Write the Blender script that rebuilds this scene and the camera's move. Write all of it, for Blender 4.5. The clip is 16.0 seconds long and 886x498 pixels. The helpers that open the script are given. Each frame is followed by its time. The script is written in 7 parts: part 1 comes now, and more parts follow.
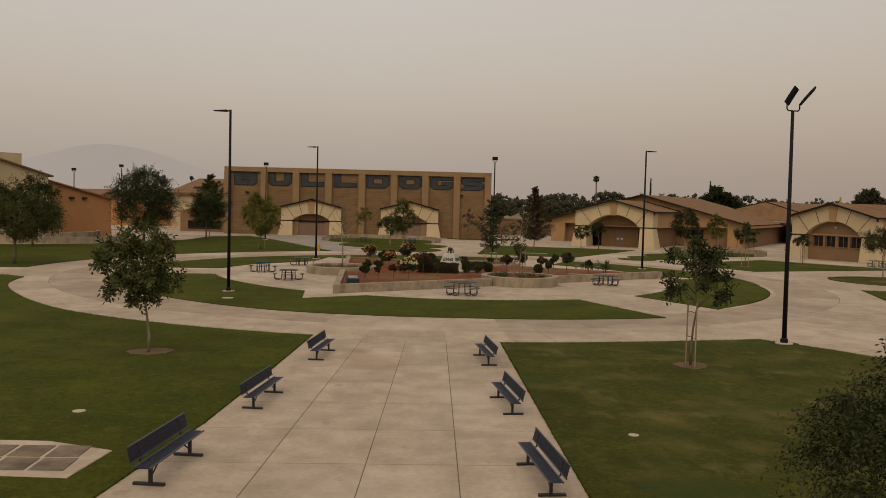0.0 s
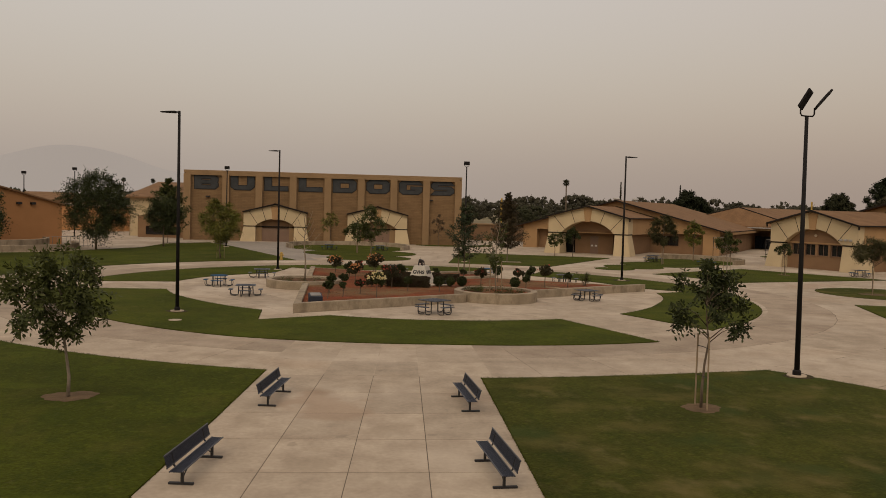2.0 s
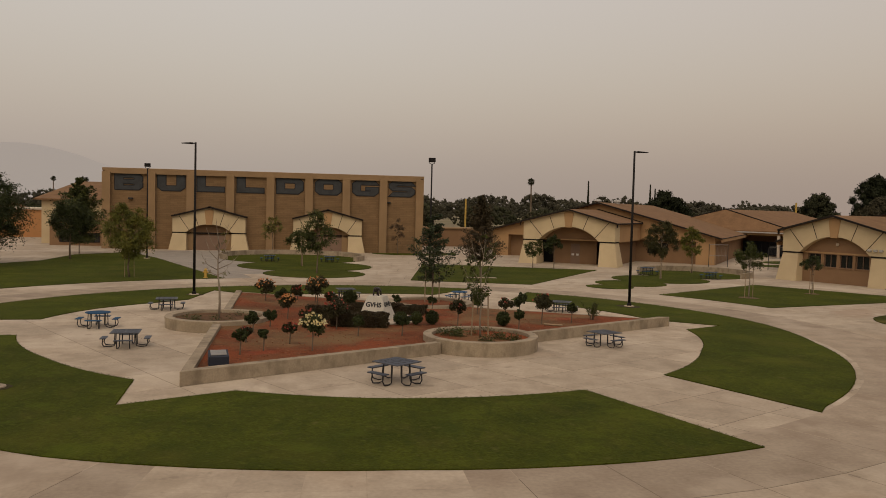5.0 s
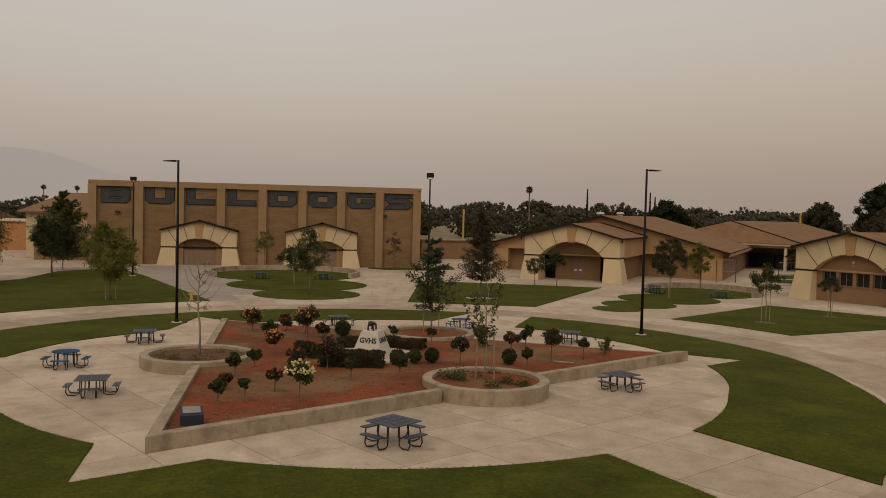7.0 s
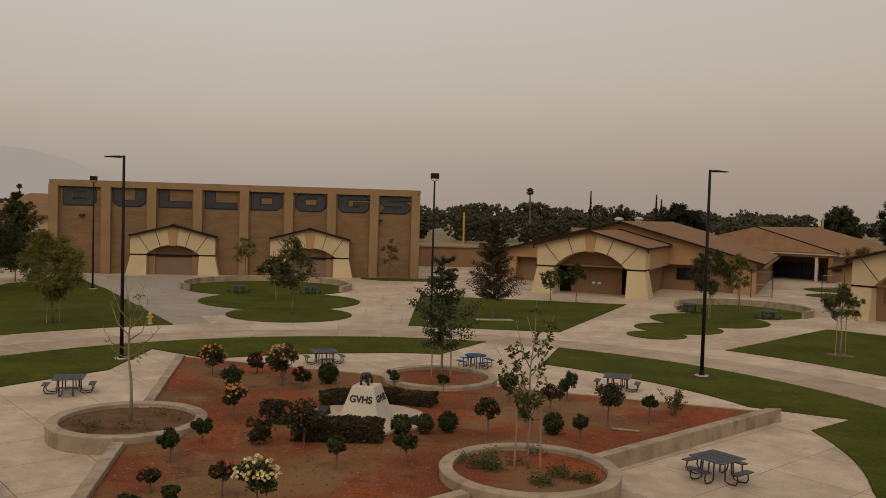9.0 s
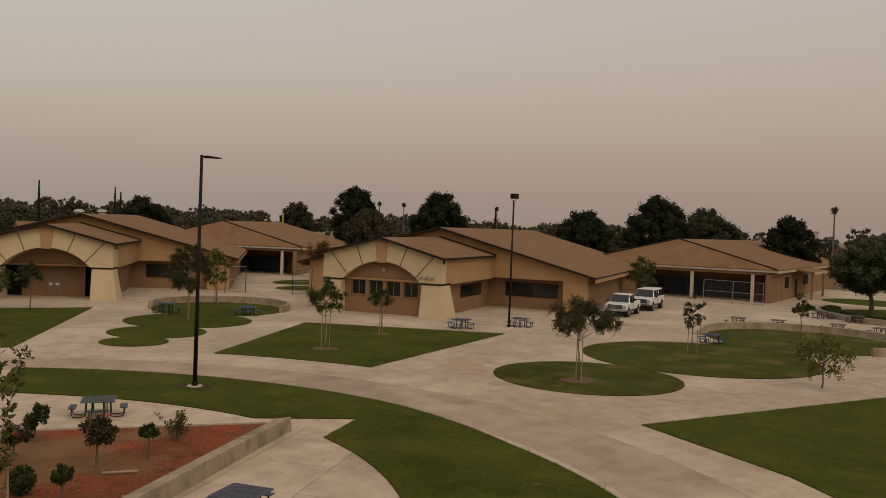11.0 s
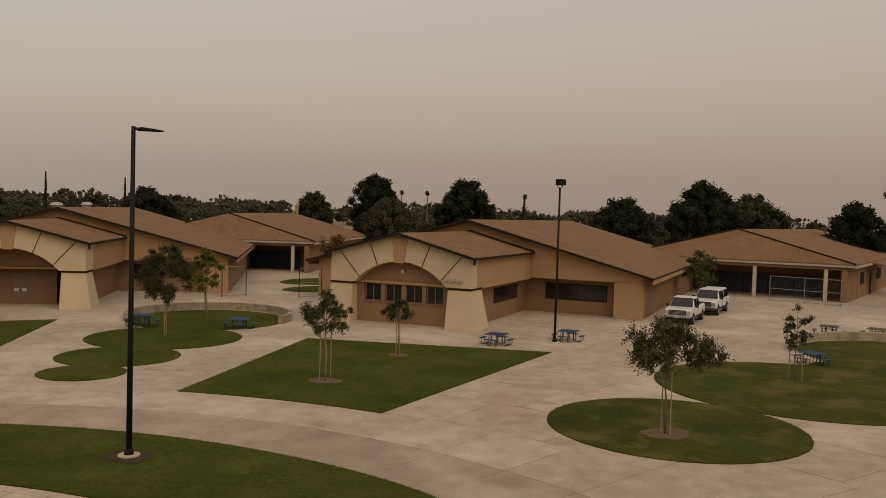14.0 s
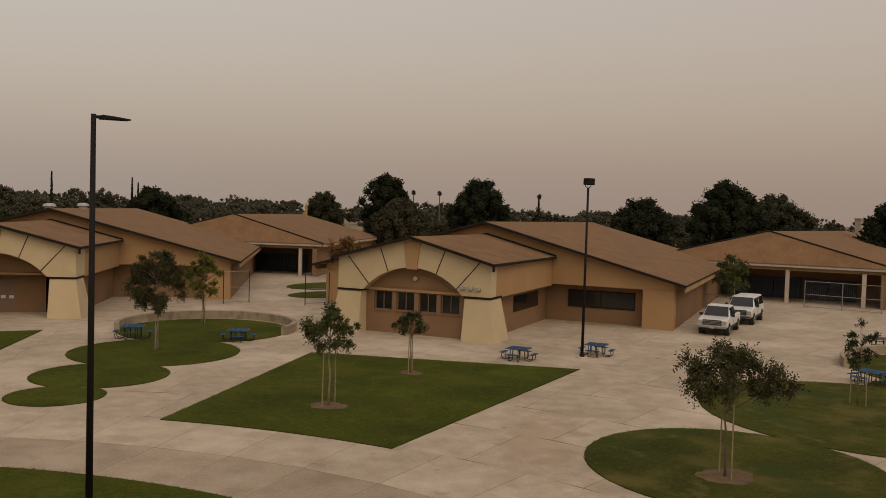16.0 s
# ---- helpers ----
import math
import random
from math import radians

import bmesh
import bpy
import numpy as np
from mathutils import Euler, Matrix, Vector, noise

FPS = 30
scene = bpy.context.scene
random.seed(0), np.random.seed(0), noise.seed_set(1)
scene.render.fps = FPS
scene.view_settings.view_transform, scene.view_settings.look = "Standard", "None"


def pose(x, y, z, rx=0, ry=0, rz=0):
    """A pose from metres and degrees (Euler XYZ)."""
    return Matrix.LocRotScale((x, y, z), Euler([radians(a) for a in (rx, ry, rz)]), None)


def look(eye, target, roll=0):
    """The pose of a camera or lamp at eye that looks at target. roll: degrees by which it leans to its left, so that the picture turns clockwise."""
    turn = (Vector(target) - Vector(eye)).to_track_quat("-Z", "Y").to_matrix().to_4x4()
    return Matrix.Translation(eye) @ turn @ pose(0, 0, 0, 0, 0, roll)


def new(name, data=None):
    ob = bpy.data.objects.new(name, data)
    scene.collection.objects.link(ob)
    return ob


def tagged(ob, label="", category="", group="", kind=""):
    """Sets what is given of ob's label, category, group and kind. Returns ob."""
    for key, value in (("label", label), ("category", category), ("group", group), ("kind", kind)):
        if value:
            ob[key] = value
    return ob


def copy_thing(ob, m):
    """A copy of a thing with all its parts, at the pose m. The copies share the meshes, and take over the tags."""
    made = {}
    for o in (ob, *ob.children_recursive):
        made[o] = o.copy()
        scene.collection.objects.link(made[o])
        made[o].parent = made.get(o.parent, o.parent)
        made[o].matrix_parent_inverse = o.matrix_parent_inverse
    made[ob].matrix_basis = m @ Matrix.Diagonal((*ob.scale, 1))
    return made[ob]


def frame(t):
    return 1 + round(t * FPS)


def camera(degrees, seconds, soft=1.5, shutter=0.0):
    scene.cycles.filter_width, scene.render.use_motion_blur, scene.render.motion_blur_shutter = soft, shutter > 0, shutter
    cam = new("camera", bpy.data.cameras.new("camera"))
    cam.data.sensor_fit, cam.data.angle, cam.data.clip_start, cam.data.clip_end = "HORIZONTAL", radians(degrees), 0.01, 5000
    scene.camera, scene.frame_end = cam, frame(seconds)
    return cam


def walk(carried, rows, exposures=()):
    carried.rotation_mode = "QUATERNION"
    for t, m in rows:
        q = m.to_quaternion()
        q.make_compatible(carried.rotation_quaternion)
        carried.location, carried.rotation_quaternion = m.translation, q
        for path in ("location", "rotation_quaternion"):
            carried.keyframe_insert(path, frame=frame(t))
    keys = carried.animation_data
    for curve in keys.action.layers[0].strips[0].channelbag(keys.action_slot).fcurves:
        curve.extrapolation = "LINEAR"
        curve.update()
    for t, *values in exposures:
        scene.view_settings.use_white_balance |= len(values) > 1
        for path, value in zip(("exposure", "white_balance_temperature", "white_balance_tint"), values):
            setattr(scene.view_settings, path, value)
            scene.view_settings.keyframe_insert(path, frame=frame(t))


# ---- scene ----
cam = camera(55.0, 16.0, soft=0.9)
PATH = [
    (0, (0.243, -2.496, 4.655), (0.325, -0.501, 4.551), 1.4),
    (0.5, (0.186, -1.084, 4.69), (0.277, 0.911, 4.586), 1.5),
    (1, (0.237, 1.055, 5.029), (0.343, 3.05, 4.928), 1.5),
    (1.5, (0.247, 1.114, 5.09), (0.375, 3.108, 4.994), 1.4),
    (2, (0.234, 1.126, 5.071), (0.391, 3.117, 4.974), 1.5),
    (2.5, (0.251, 1.068, 5.042), (0.439, 3.057, 4.943), 1.6),
    (3, (0.506, 2.994, 5.052), (0.721, 4.98, 4.955), 1.6),
    (3.5, (0.763, 6.242, 5.218), (1.008, 8.225, 5.118), 1.5),
    (4, (0.908, 8.873, 5.367), (1.168, 10.853, 5.266), 1.4),
    (4.2, (0.879, 10.208, 5.46), (1.134, 12.189, 5.359), 1.4),
    (6.3, (1.209, 17.151, 5.867), (1.473, 19.132, 5.777), 1.4),
    (6.5, (1.163, 17.164, 6.355), (1.427, 19.144, 6.266), 1.3),
    (7, (1.194, 17.721, 6.576), (1.459, 19.701, 6.489), 1.4),
    (7.5, (1.367, 19.738, 6.645), (1.634, 21.718, 6.558), 1.4),
    (8, (1.483, 21.906, 6.849), (1.751, 23.886, 6.758), 1.4),
    (8.2, (1.508, 22.887, 6.878), (1.777, 24.867, 6.791), 1.5),
    (10.3, (1.983, 31.606, 7.066), (2.375, 33.565, 6.977), 1.5),
    (10.4, (2.051, 31.646, 6.92), (2.709, 33.533, 6.845), 2.0),
    (10.5, (2.159, 31.702, 6.824), (2.948, 33.539, 6.756), 2.1),
    (10.6, (2.201, 31.701, 6.811), (3.121, 33.475, 6.745), 2.1),
    (10.8, (2.237, 31.929, 6.787), (3.482, 33.493, 6.73), 2.4),
    (10.9, (2.31, 31.903, 6.764), (3.688, 33.351, 6.712), 2.3),
    (11, (2.313, 31.848, 6.784), (3.689, 33.298, 6.729), 2.2),
    (11.5, (2.431, 31.945, 6.847), (3.802, 33.398, 6.779), 2.0),
    (12, (3.944, 33.457, 6.89), (5.308, 34.917, 6.814), 1.8),
    (12.5, (5.602, 35.265, 6.932), (6.957, 36.734, 6.851), 1.7),
    (13, (6.935, 37.059, 7.002), (8.284, 38.533, 6.921), 1.7),
    (13.5, (7.187, 37.356, 7.019), (8.529, 38.837, 6.931), 1.6),
    (14, (9.161, 39.61, 7.075), (10.495, 41.097, 6.99), 1.7),
    (14.5, (9.832, 40.486, 7.116), (11.16, 41.98, 7.03), 1.7),
    (15, (9.971, 40.574, 7.184), (11.293, 42.072, 7.097), 1.6),
    (15.5, (11.292, 42.132, 7.142), (12.609, 43.635, 7.057), 1.6),
    (16, (11.685, 42.838, 7.189), (12.999, 44.343, 7.103), 1.7),
]
walk(cam, [(t, look(eye, target, roll)) for t, eye, target, roll in PATH], exposures=((0.0, 0.0), (4.0, 0.0), (7.0, -0.03), (10.5, -0.05), (16.0, -0.06)))

# ---- world, sun, exposure ----
world = bpy.data.worlds.new("smoky_sky")
scene.world = world
world.use_nodes = True
wn, wl = world.node_tree.nodes, world.node_tree.links
wn.clear()
w_out = wn.new("ShaderNodeOutputWorld")
w_sky = wn.new("ShaderNodeTexSky")
w_sky.sky_type, w_sky.sun_disc = "NISHITA", False
w_sky.sun_elevation, w_sky.sun_rotation = radians(48), radians(205)
w_sky.air_density, w_sky.dust_density = 2.0, 8.0
w_bg1 = wn.new("ShaderNodeBackground")
w_bg1.inputs["Strength"].default_value = 0.05
wl.new(w_sky.outputs[0], w_bg1.inputs["Color"])
w_co = wn.new("ShaderNodeTexCoord")
w_sep = wn.new("ShaderNodeSeparateXYZ")
wl.new(w_co.outputs["Generated"], w_sep.inputs[0])
w_ramp = wn.new("ShaderNodeValToRGB")
wl.new(w_sep.outputs["Z"], w_ramp.inputs["Fac"])
w_ramp.color_ramp.elements[0].position = 0.0
w_ramp.color_ramp.elements[0].color = (0.405, 0.340, 0.295, 1)
w_ramp.color_ramp.elements[1].position = 0.9
w_ramp.color_ramp.elements[1].color = (0.532, 0.448, 0.392, 1)
w_el = w_ramp.color_ramp.elements.new(0.25)
w_el.color = (0.513, 0.434, 0.383, 1)
w_bg2 = wn.new("ShaderNodeBackground")
w_bg2.inputs["Strength"].default_value = 0.92
# the smoke is thicker and browner towards the east
w_dot = wn.new("ShaderNodeVectorMath")
w_dot.operation = "DOT_PRODUCT"
w_dot.inputs[1].default_value = (0.95, 0.30, 0.0)
wl.new(w_co.outputs["Generated"], w_dot.inputs[0])
w_map = wn.new("ShaderNodeMapRange")
w_map.inputs["From Min"].default_value, w_map.inputs["From Max"].default_value = 0.25, 1.0
wl.new(w_dot.outputs["Value"], w_map.inputs["Value"])
w_mix = wn.new("ShaderNodeMix")
w_mix.data_type = "RGBA"
w_mix.inputs["A"].default_value = (1, 1, 1, 1)
w_mix.inputs["B"].default_value = (0.885, 0.803, 0.752, 1)
wl.new(w_map.outputs[0], w_mix.inputs["Factor"])
w_mul = wn.new("ShaderNodeMix")
w_mul.data_type, w_mul.blend_type = "RGBA", "MULTIPLY"
w_mul.inputs["Factor"].default_value = 1.0
wl.new(w_ramp.outputs[0], w_mul.inputs["A"])
wl.new(w_mix.outputs["Result"], w_mul.inputs["B"])
wl.new(w_mul.outputs["Result"], w_bg2.inputs["Color"])
w_add = wn.new("ShaderNodeAddShader")
wl.new(w_bg1.outputs[0], w_add.inputs[0])
wl.new(w_bg2.outputs[0], w_add.inputs[1])
wl.new(w_add.outputs[0], w_out.inputs["Surface"])

sun_data = bpy.data.lights.new("sun", "SUN")
sun_data.energy, sun_data.angle, sun_data.color = 0.32, radians(25), (1.0, 0.86, 0.70)
sun = new("sun", sun_data)
sun.matrix_world = look((20, -60, 90), (0, 30, 0))


# ---- materials ----
def material(name, color, rough=0.8, metal=0.0, vary=0.25, scale=4.0, fine=60.0, bump=0.15, spec=0.5,
             second=None, amount=0.35, island=0.0, obrand=0.0, stretch=(1, 1, 1), mottle=0.5):
    """Two scales of noise over a base colour, with fine relief."""
    m = bpy.data.materials.new(name)
    m.use_nodes = True
    n, l = m.node_tree.nodes, m.node_tree.links
    bsdf = n["Principled BSDF"]
    bsdf.inputs["Roughness"].default_value = rough
    bsdf.inputs["Metallic"].default_value = metal
    bsdf.inputs["Specular IOR Level"].default_value = spec if rough < 0.8 else min(spec, 0.12)
    co = n.new("ShaderNodeTexCoord")
    mp = n.new("ShaderNodeMapping")
    mp.inputs["Scale"].default_value = stretch
    geo = n.new("ShaderNodeNewGeometry")
    l.new(geo.outputs["Position"], mp.inputs["Vector"])
    big = n.new("ShaderNodeTexNoise")
    big.inputs["Scale"].default_value, big.inputs["Detail"].default_value = scale, 5.0
    small = n.new("ShaderNodeTexNoise")
    small.inputs["Scale"].default_value, small.inputs["Detail"].default_value = fine, 3.0
    l.new(mp.outputs[0], big.inputs["Vector"])
    l.new(mp.outputs[0], small.inputs["Vector"])
    ramp = n.new("ShaderNodeValToRGB")
    ramp.color_ramp.elements[0].position, ramp.color_ramp.elements[1].position = 0.5 - 0.5 * mottle, 0.5 + 0.5 * mottle
    c2 = second or tuple(c * (1 - vary) for c in color)
    c1 = tuple(min(1, c * (1 + 0.4 * vary)) for c in color)
    ramp.color_ramp.elements[0].color = (*c2, 1)
    ramp.color_ramp.elements[1].color = (*c1, 1)
    l.new(big.outputs["Fac"], ramp.inputs["Fac"])
    mix = n.new("ShaderNodeMix")
    mix.data_type, mix.blend_type = "RGBA", "MULTIPLY"
    mix.inputs["Factor"].default_value = amount
    l.new(ramp.outputs[0], mix.inputs["A"])
    r2 = n.new("ShaderNodeValToRGB")
    r2.color_ramp.elements[0].position, r2.color_ramp.elements[1].position = 0.3, 0.7
    r2.color_ramp.elements[0].color = (0.45, 0.45, 0.45, 1)
    l.new(small.outputs["Fac"], r2.inputs["Fac"])
    l.new(r2.outputs[0], mix.inputs["B"])
    last = mix.outputs["Result"]
    for strength, source in ((island, geo.outputs["Random Per Island"]), (obrand, None)):
        if strength:
            if source is None:
                oi = n.new("ShaderNodeObjectInfo")
                source = oi.outputs["Random"]
            mr = n.new("ShaderNodeMapRange")
            mr.inputs["To Min"].default_value, mr.inputs["To Max"].default_value = 1 - strength, 1 + strength
            l.new(source, mr.inputs["Value"])
            hs = n.new("ShaderNodeHueSaturation")
            l.new(mr.outputs[0], hs.inputs["Value"])
            l.new(last, hs.inputs["Color"])
            last = hs.outputs[0]
    l.new(last, bsdf.inputs["Base Color"])
    if bump:
        bp = n.new("ShaderNodeBump")
        bp.inputs["Strength"].default_value, bp.inputs["Distance"].default_value = bump, 0.02
        l.new(small.outputs["Fac"], bp.inputs["Height"])
        l.new(bp.outputs[0], bsdf.inputs["Normal"])
    return m


def patchy(m, color, scale, lo, hi, stretch=(1, 1, 1), strength=1.0, detail=4.0, turn=0):
    """Lays irregular patches of a second colour over a material."""
    n, l = m.node_tree.nodes, m.node_tree.links
    bsdf = n["Principled BSDF"]
    old = bsdf.inputs["Base Color"].links[0].from_socket
    geo = n.new("ShaderNodeNewGeometry")
    mp = n.new("ShaderNodeMapping")
    mp.inputs["Scale"].default_value = stretch
    mp.inputs["Rotation"].default_value = (0, 0, radians(turn))
    l.new(geo.outputs["Position"], mp.inputs["Vector"])
    tex = n.new("ShaderNodeTexNoise")
    tex.inputs["Scale"].default_value, tex.inputs["Detail"].default_value = scale, detail
    l.new(mp.outputs[0], tex.inputs["Vector"])
    rg = n.new("ShaderNodeMapRange")
    rg.interpolation_type = "SMOOTHSTEP"
    rg.inputs["From Min"].default_value, rg.inputs["From Max"].default_value, rg.inputs["To Max"].default_value = lo, hi, strength
    l.new(tex.outputs["Fac"], rg.inputs["Value"])
    mx = n.new("ShaderNodeMix")
    mx.data_type = "RGBA"
    mx.inputs["B"].default_value = (*color, 1)
    l.new(rg.outputs[0], mx.inputs["Factor"])
    l.new(old, mx.inputs["A"])
    l.new(mx.outputs["Result"], bsdf.inputs["Base Color"])


STAINS = ((19.6, 38.9, 5.0, 1.7, 48), (-1.0, 22.6, 1.6, 2.6, 20), (32.0, 61.0, 5.0, 1.6, 40), (24.0, 56.5, 4.0, 1.4, 100))
M_CONC = material("concrete_paving", (0.432, 0.354, 0.262), 0.85, vary=0.15, scale=1.3, fine=9, bump=0.10, amount=0.28, obrand=0.10, island=0.07, second=(0.318, 0.254, 0.186), mottle=0.5)
M_CONC2 = material("grey_paving", (0.300, 0.262, 0.216), 0.85, vary=0.15, scale=1.1, fine=9, bump=0.10, amount=0.28, island=0.07, second=(0.235, 0.205, 0.170), mottle=0.5)
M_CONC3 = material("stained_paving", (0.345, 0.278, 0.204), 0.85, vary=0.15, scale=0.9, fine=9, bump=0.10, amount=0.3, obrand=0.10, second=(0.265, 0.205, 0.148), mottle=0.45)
M_LID = material("weathered_lid", (0.215, 0.170, 0.120), 0.9, second=(0.11, 0.085, 0.06), mottle=0.4, scale=2.2, fine=30, bump=0.2, amount=0.4)
M_JOINT = material("paving_joint", (0.150, 0.118, 0.086), 0.95, scale=3, fine=40)
M_WALLC = material("cast_concrete", (0.335, 0.272, 0.192), 0.9, second=(0.24, 0.19, 0.132), mottle=0.45, scale=1.1, fine=18, bump=0.15, amount=0.3)
M_GRASS = material("lawn_grass", (0.054, 0.061, 0.006), 1.0, vary=0.55, scale=0.35, fine=16, bump=0.6, amount=0.8, spec=0.05, second=(0.031, 0.040, 0.004), mottle=0.4)
M_DRYGRASS = material("dry_lawn_grass", (0.056, 0.057, 0.009), 1.0, vary=0.55, scale=0.4, fine=16, bump=0.6, amount=0.8, spec=0.05, second=(0.032, 0.036, 0.007), mottle=0.45)
M_DIRT = material("bare_soil", (0.128, 0.070, 0.036), 0.98, vary=0.4, scale=2.5, fine=30, bump=0.4)
M_DAMP = material("dark_damp_soil", (0.058, 0.042, 0.020), 0.98, vary=0.4, scale=2.5, fine=30, bump=0.4, second=(0.030, 0.028, 0.010))
M_STRAW = material("dry_straw_soil", (0.150, 0.100, 0.056), 0.98, vary=0.4, scale=2.5, fine=30, bump=0.4)
M_MULCH = material("red_bark_mulch", (0.200, 0.052, 0.018), 0.98, vary=0.5, scale=0.3, fine=22, bump=0.7, amount=0.75, second=(0.150, 0.054, 0.022), mottle=0.3)
M_CHIP = material("bark_chip", (0.24, 0.085, 0.045), 0.95, vary=0.3, scale=1.0, fine=30, bump=0, island=0.3, amount=0.1)
for _m in (M_GRASS, M_DRYGRASS):
    _p = _m.node_tree.nodes["Principled BSDF"]
    _p.inputs["Sheen Weight"].default_value, _p.inputs["Sheen Roughness"].default_value = 0.045, 0.4
    _p.inputs["Sheen Tint"].default_value = (0.62, 0.70, 0.16, 1)
    patchy(_m, (0.066, 0.058, 0.012), 0.9, 0.52, 0.76, (1, 0.5, 1), 0.45, 10, 35)
    patchy(_m, (0.024, 0.034, 0.005), 2.2, 0.52, 0.70, (1, 0.35, 1), 0.4, 8, 50)
    patchy(_m, (0.098, 0.078, 0.028), 5.0, 0.62, 0.74, (1, 1, 1), 0.4, 6)
    patchy(_m, (0.020, 0.029, 0.004), 4.0, 0.50, 0.66, (1, 0.6, 1), 0.45, 9, 20)
    patchy(_m, (0.082, 0.086, 0.012), 7.0, 0.56, 0.70, (0.7, 1, 1), 0.4, 7, 60)
patchy(M_MULCH, (0.110, 0.072, 0.036), 0.32, 0.54, 0.68, (1, 1, 1), 0.7, 9)
patchy(M_WALLC, (0.13, 0.10, 0.07), 0.9, 0.52, 0.66, (1.6, 1.6, 0.9), 0.5, 9)
patchy(M_CONC, (0.54, 0.455, 0.355), 0.16, 0.46, 0.72, (1, 1, 1), 0.55, 10)
patchy(M_CONC, (0.255, 0.200, 0.140), 0.55, 0.57, 0.66, (1, 0.7, 1), 0.38, 11)
patchy(M_CONC, (0.300, 0.205, 0.130), 0.24, 0.56, 0.72, (1, 1, 1), 0.35, 9)
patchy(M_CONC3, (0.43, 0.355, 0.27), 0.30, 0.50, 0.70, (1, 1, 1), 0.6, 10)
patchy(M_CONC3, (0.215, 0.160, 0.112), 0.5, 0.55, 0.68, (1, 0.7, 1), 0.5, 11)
patchy(M_CONC, (0.17, 0.135, 0.098), 1.6, 0.65, 0.71, (1, 1, 1), 0.35, 8)


def stain(m, x, y, rx, ry, color, strength, turn=0):
    """An old irregular stain at one place of the paving."""
    n, l = m.node_tree.nodes, m.node_tree.links
    bsdf = n["Principled BSDF"]
    old = bsdf.inputs["Base Color"].links[0].from_socket
    geo = n.new("ShaderNodeNewGeometry")
    mp = n.new("ShaderNodeMapping")
    mp.vector_type = "TEXTURE"
    mp.inputs["Location"].default_value = (x, y, 0)
    mp.inputs["Rotation"].default_value = (0, 0, radians(turn))
    mp.inputs["Scale"].default_value = (rx, ry, 10)
    l.new(geo.outputs["Position"], mp.inputs["Vector"])
    ln = n.new("ShaderNodeVectorMath")
    ln.operation = "LENGTH"
    l.new(mp.outputs[0], ln.inputs[0])
    tex = n.new("ShaderNodeTexNoise")
    tex.inputs["Scale"].default_value, tex.inputs["Detail"].default_value = 0.9, 9
    l.new(geo.outputs["Position"], tex.inputs["Vector"])
    add = n.new("ShaderNodeMath")
    add.operation = "MULTIPLY_ADD"
    add.inputs[1].default_value = 2.2
    l.new(tex.outputs["Fac"], add.inputs[0])
    l.new(ln.outputs["Value"], add.inputs[2])
    rg = n.new("ShaderNodeMapRange")
    rg.interpolation_type = "SMOOTHSTEP"
    rg.inputs["From Min"].default_value, rg.inputs["From Max"].default_value = 2.0, 1.4
    rg.inputs["To Max"].default_value = strength
    l.new(add.outputs[0], rg.inputs["Value"])
    mx = n.new("ShaderNodeMix")
    mx.data_type = "RGBA"
    mx.inputs["B"].default_value = (*color, 1)
    l.new(rg.outputs[0], mx.inputs["Factor"])
    l.new(old, mx.inputs["A"])
    l.new(mx.outputs["Result"], bsdf.inputs["Base Color"])


for sx, sy, rx, ry, turn in STAINS:
    stain(M_CONC, sx, sy, rx, ry, (0.275, 0.185, 0.120), 0.5, turn)
patchy(M_GRASS, (0.068, 0.064, 0.010), 0.28, 0.50, 0.74, (1, 1, 1), 0.5, 9)
patchy(M_GRASS, (0.030, 0.043, 0.005), 0.5, 0.54, 0.74, (1.2, 0.8, 1), 0.45, 8)
patchy(M_GRASS, (0.105, 0.084, 0.030), 1.2, 0.64, 0.76, (1, 1, 1), 0.5, 10)
patchy(M_GRASS, (0.070, 0.088, 0.008), 0.6, 0.55, 0.72, (0.8, 1.2, 1), 0.4, 8)
patchy(M_DRYGRASS, (0.098, 0.078, 0.024), 0.45, 0.48, 0.68, (1, 1, 1), 0.7, 10)
patchy(M_DRYGRASS, (0.028, 0.042, 0.010), 0.28, 0.54, 0.66, (1, 1, 1), 0.75, 9)
patchy(M_DRYGRASS, (0.135, 0.105, 0.042), 1.1, 0.56, 0.74, (1, 0.7, 1), 0.45, 10)
patchy(M_WALLC, (0.13, 0.10, 0.068), 2.2, 0.52, 0.70, (1.2, 1.2, 0.8), 0.4, 8)
patchy(M_MULCH, (0.150, 0.088, 0.040), 0.26, 0.45, 0.60, (1, 1, 1), 0.8, 11)
patchy(M_MULCH, (0.22, 0.140, 0.070), 0.9, 0.58, 0.72, (1, 1, 1), 0.45, 11)
patchy(M_MULCH, (0.060, 0.026, 0.014), 1.6, 0.55, 0.72, (1, 1, 1), 0.5, 10)
patchy(M_MULCH, (0.36, 0.27, 0.18), 9.0, 0.67, 0.73, (1, 1, 1), 0.5, 3)
patchy(M_MULCH, (0.24, 0.052, 0.022), 0.5, 0.60, 0.70, (1, 1, 1), 0.6, 8)
patchy(M_MULCH, (0.080, 0.030, 0.018), 7.0, 0.56, 0.70, (1, 1, 1), 0.6, 3)
for sx, sy, rx, ry, turn in ((11.8, 56.0, 3.0, 1.3, 0), (7.5, 54.3, 2.2, 1.2, 30), (1.0, 48.0, 2.4, 1.3, 30)):
    stain(M_MULCH, sx, sy, rx, ry, (0.165, 0.100, 0.046), 0.8, turn)
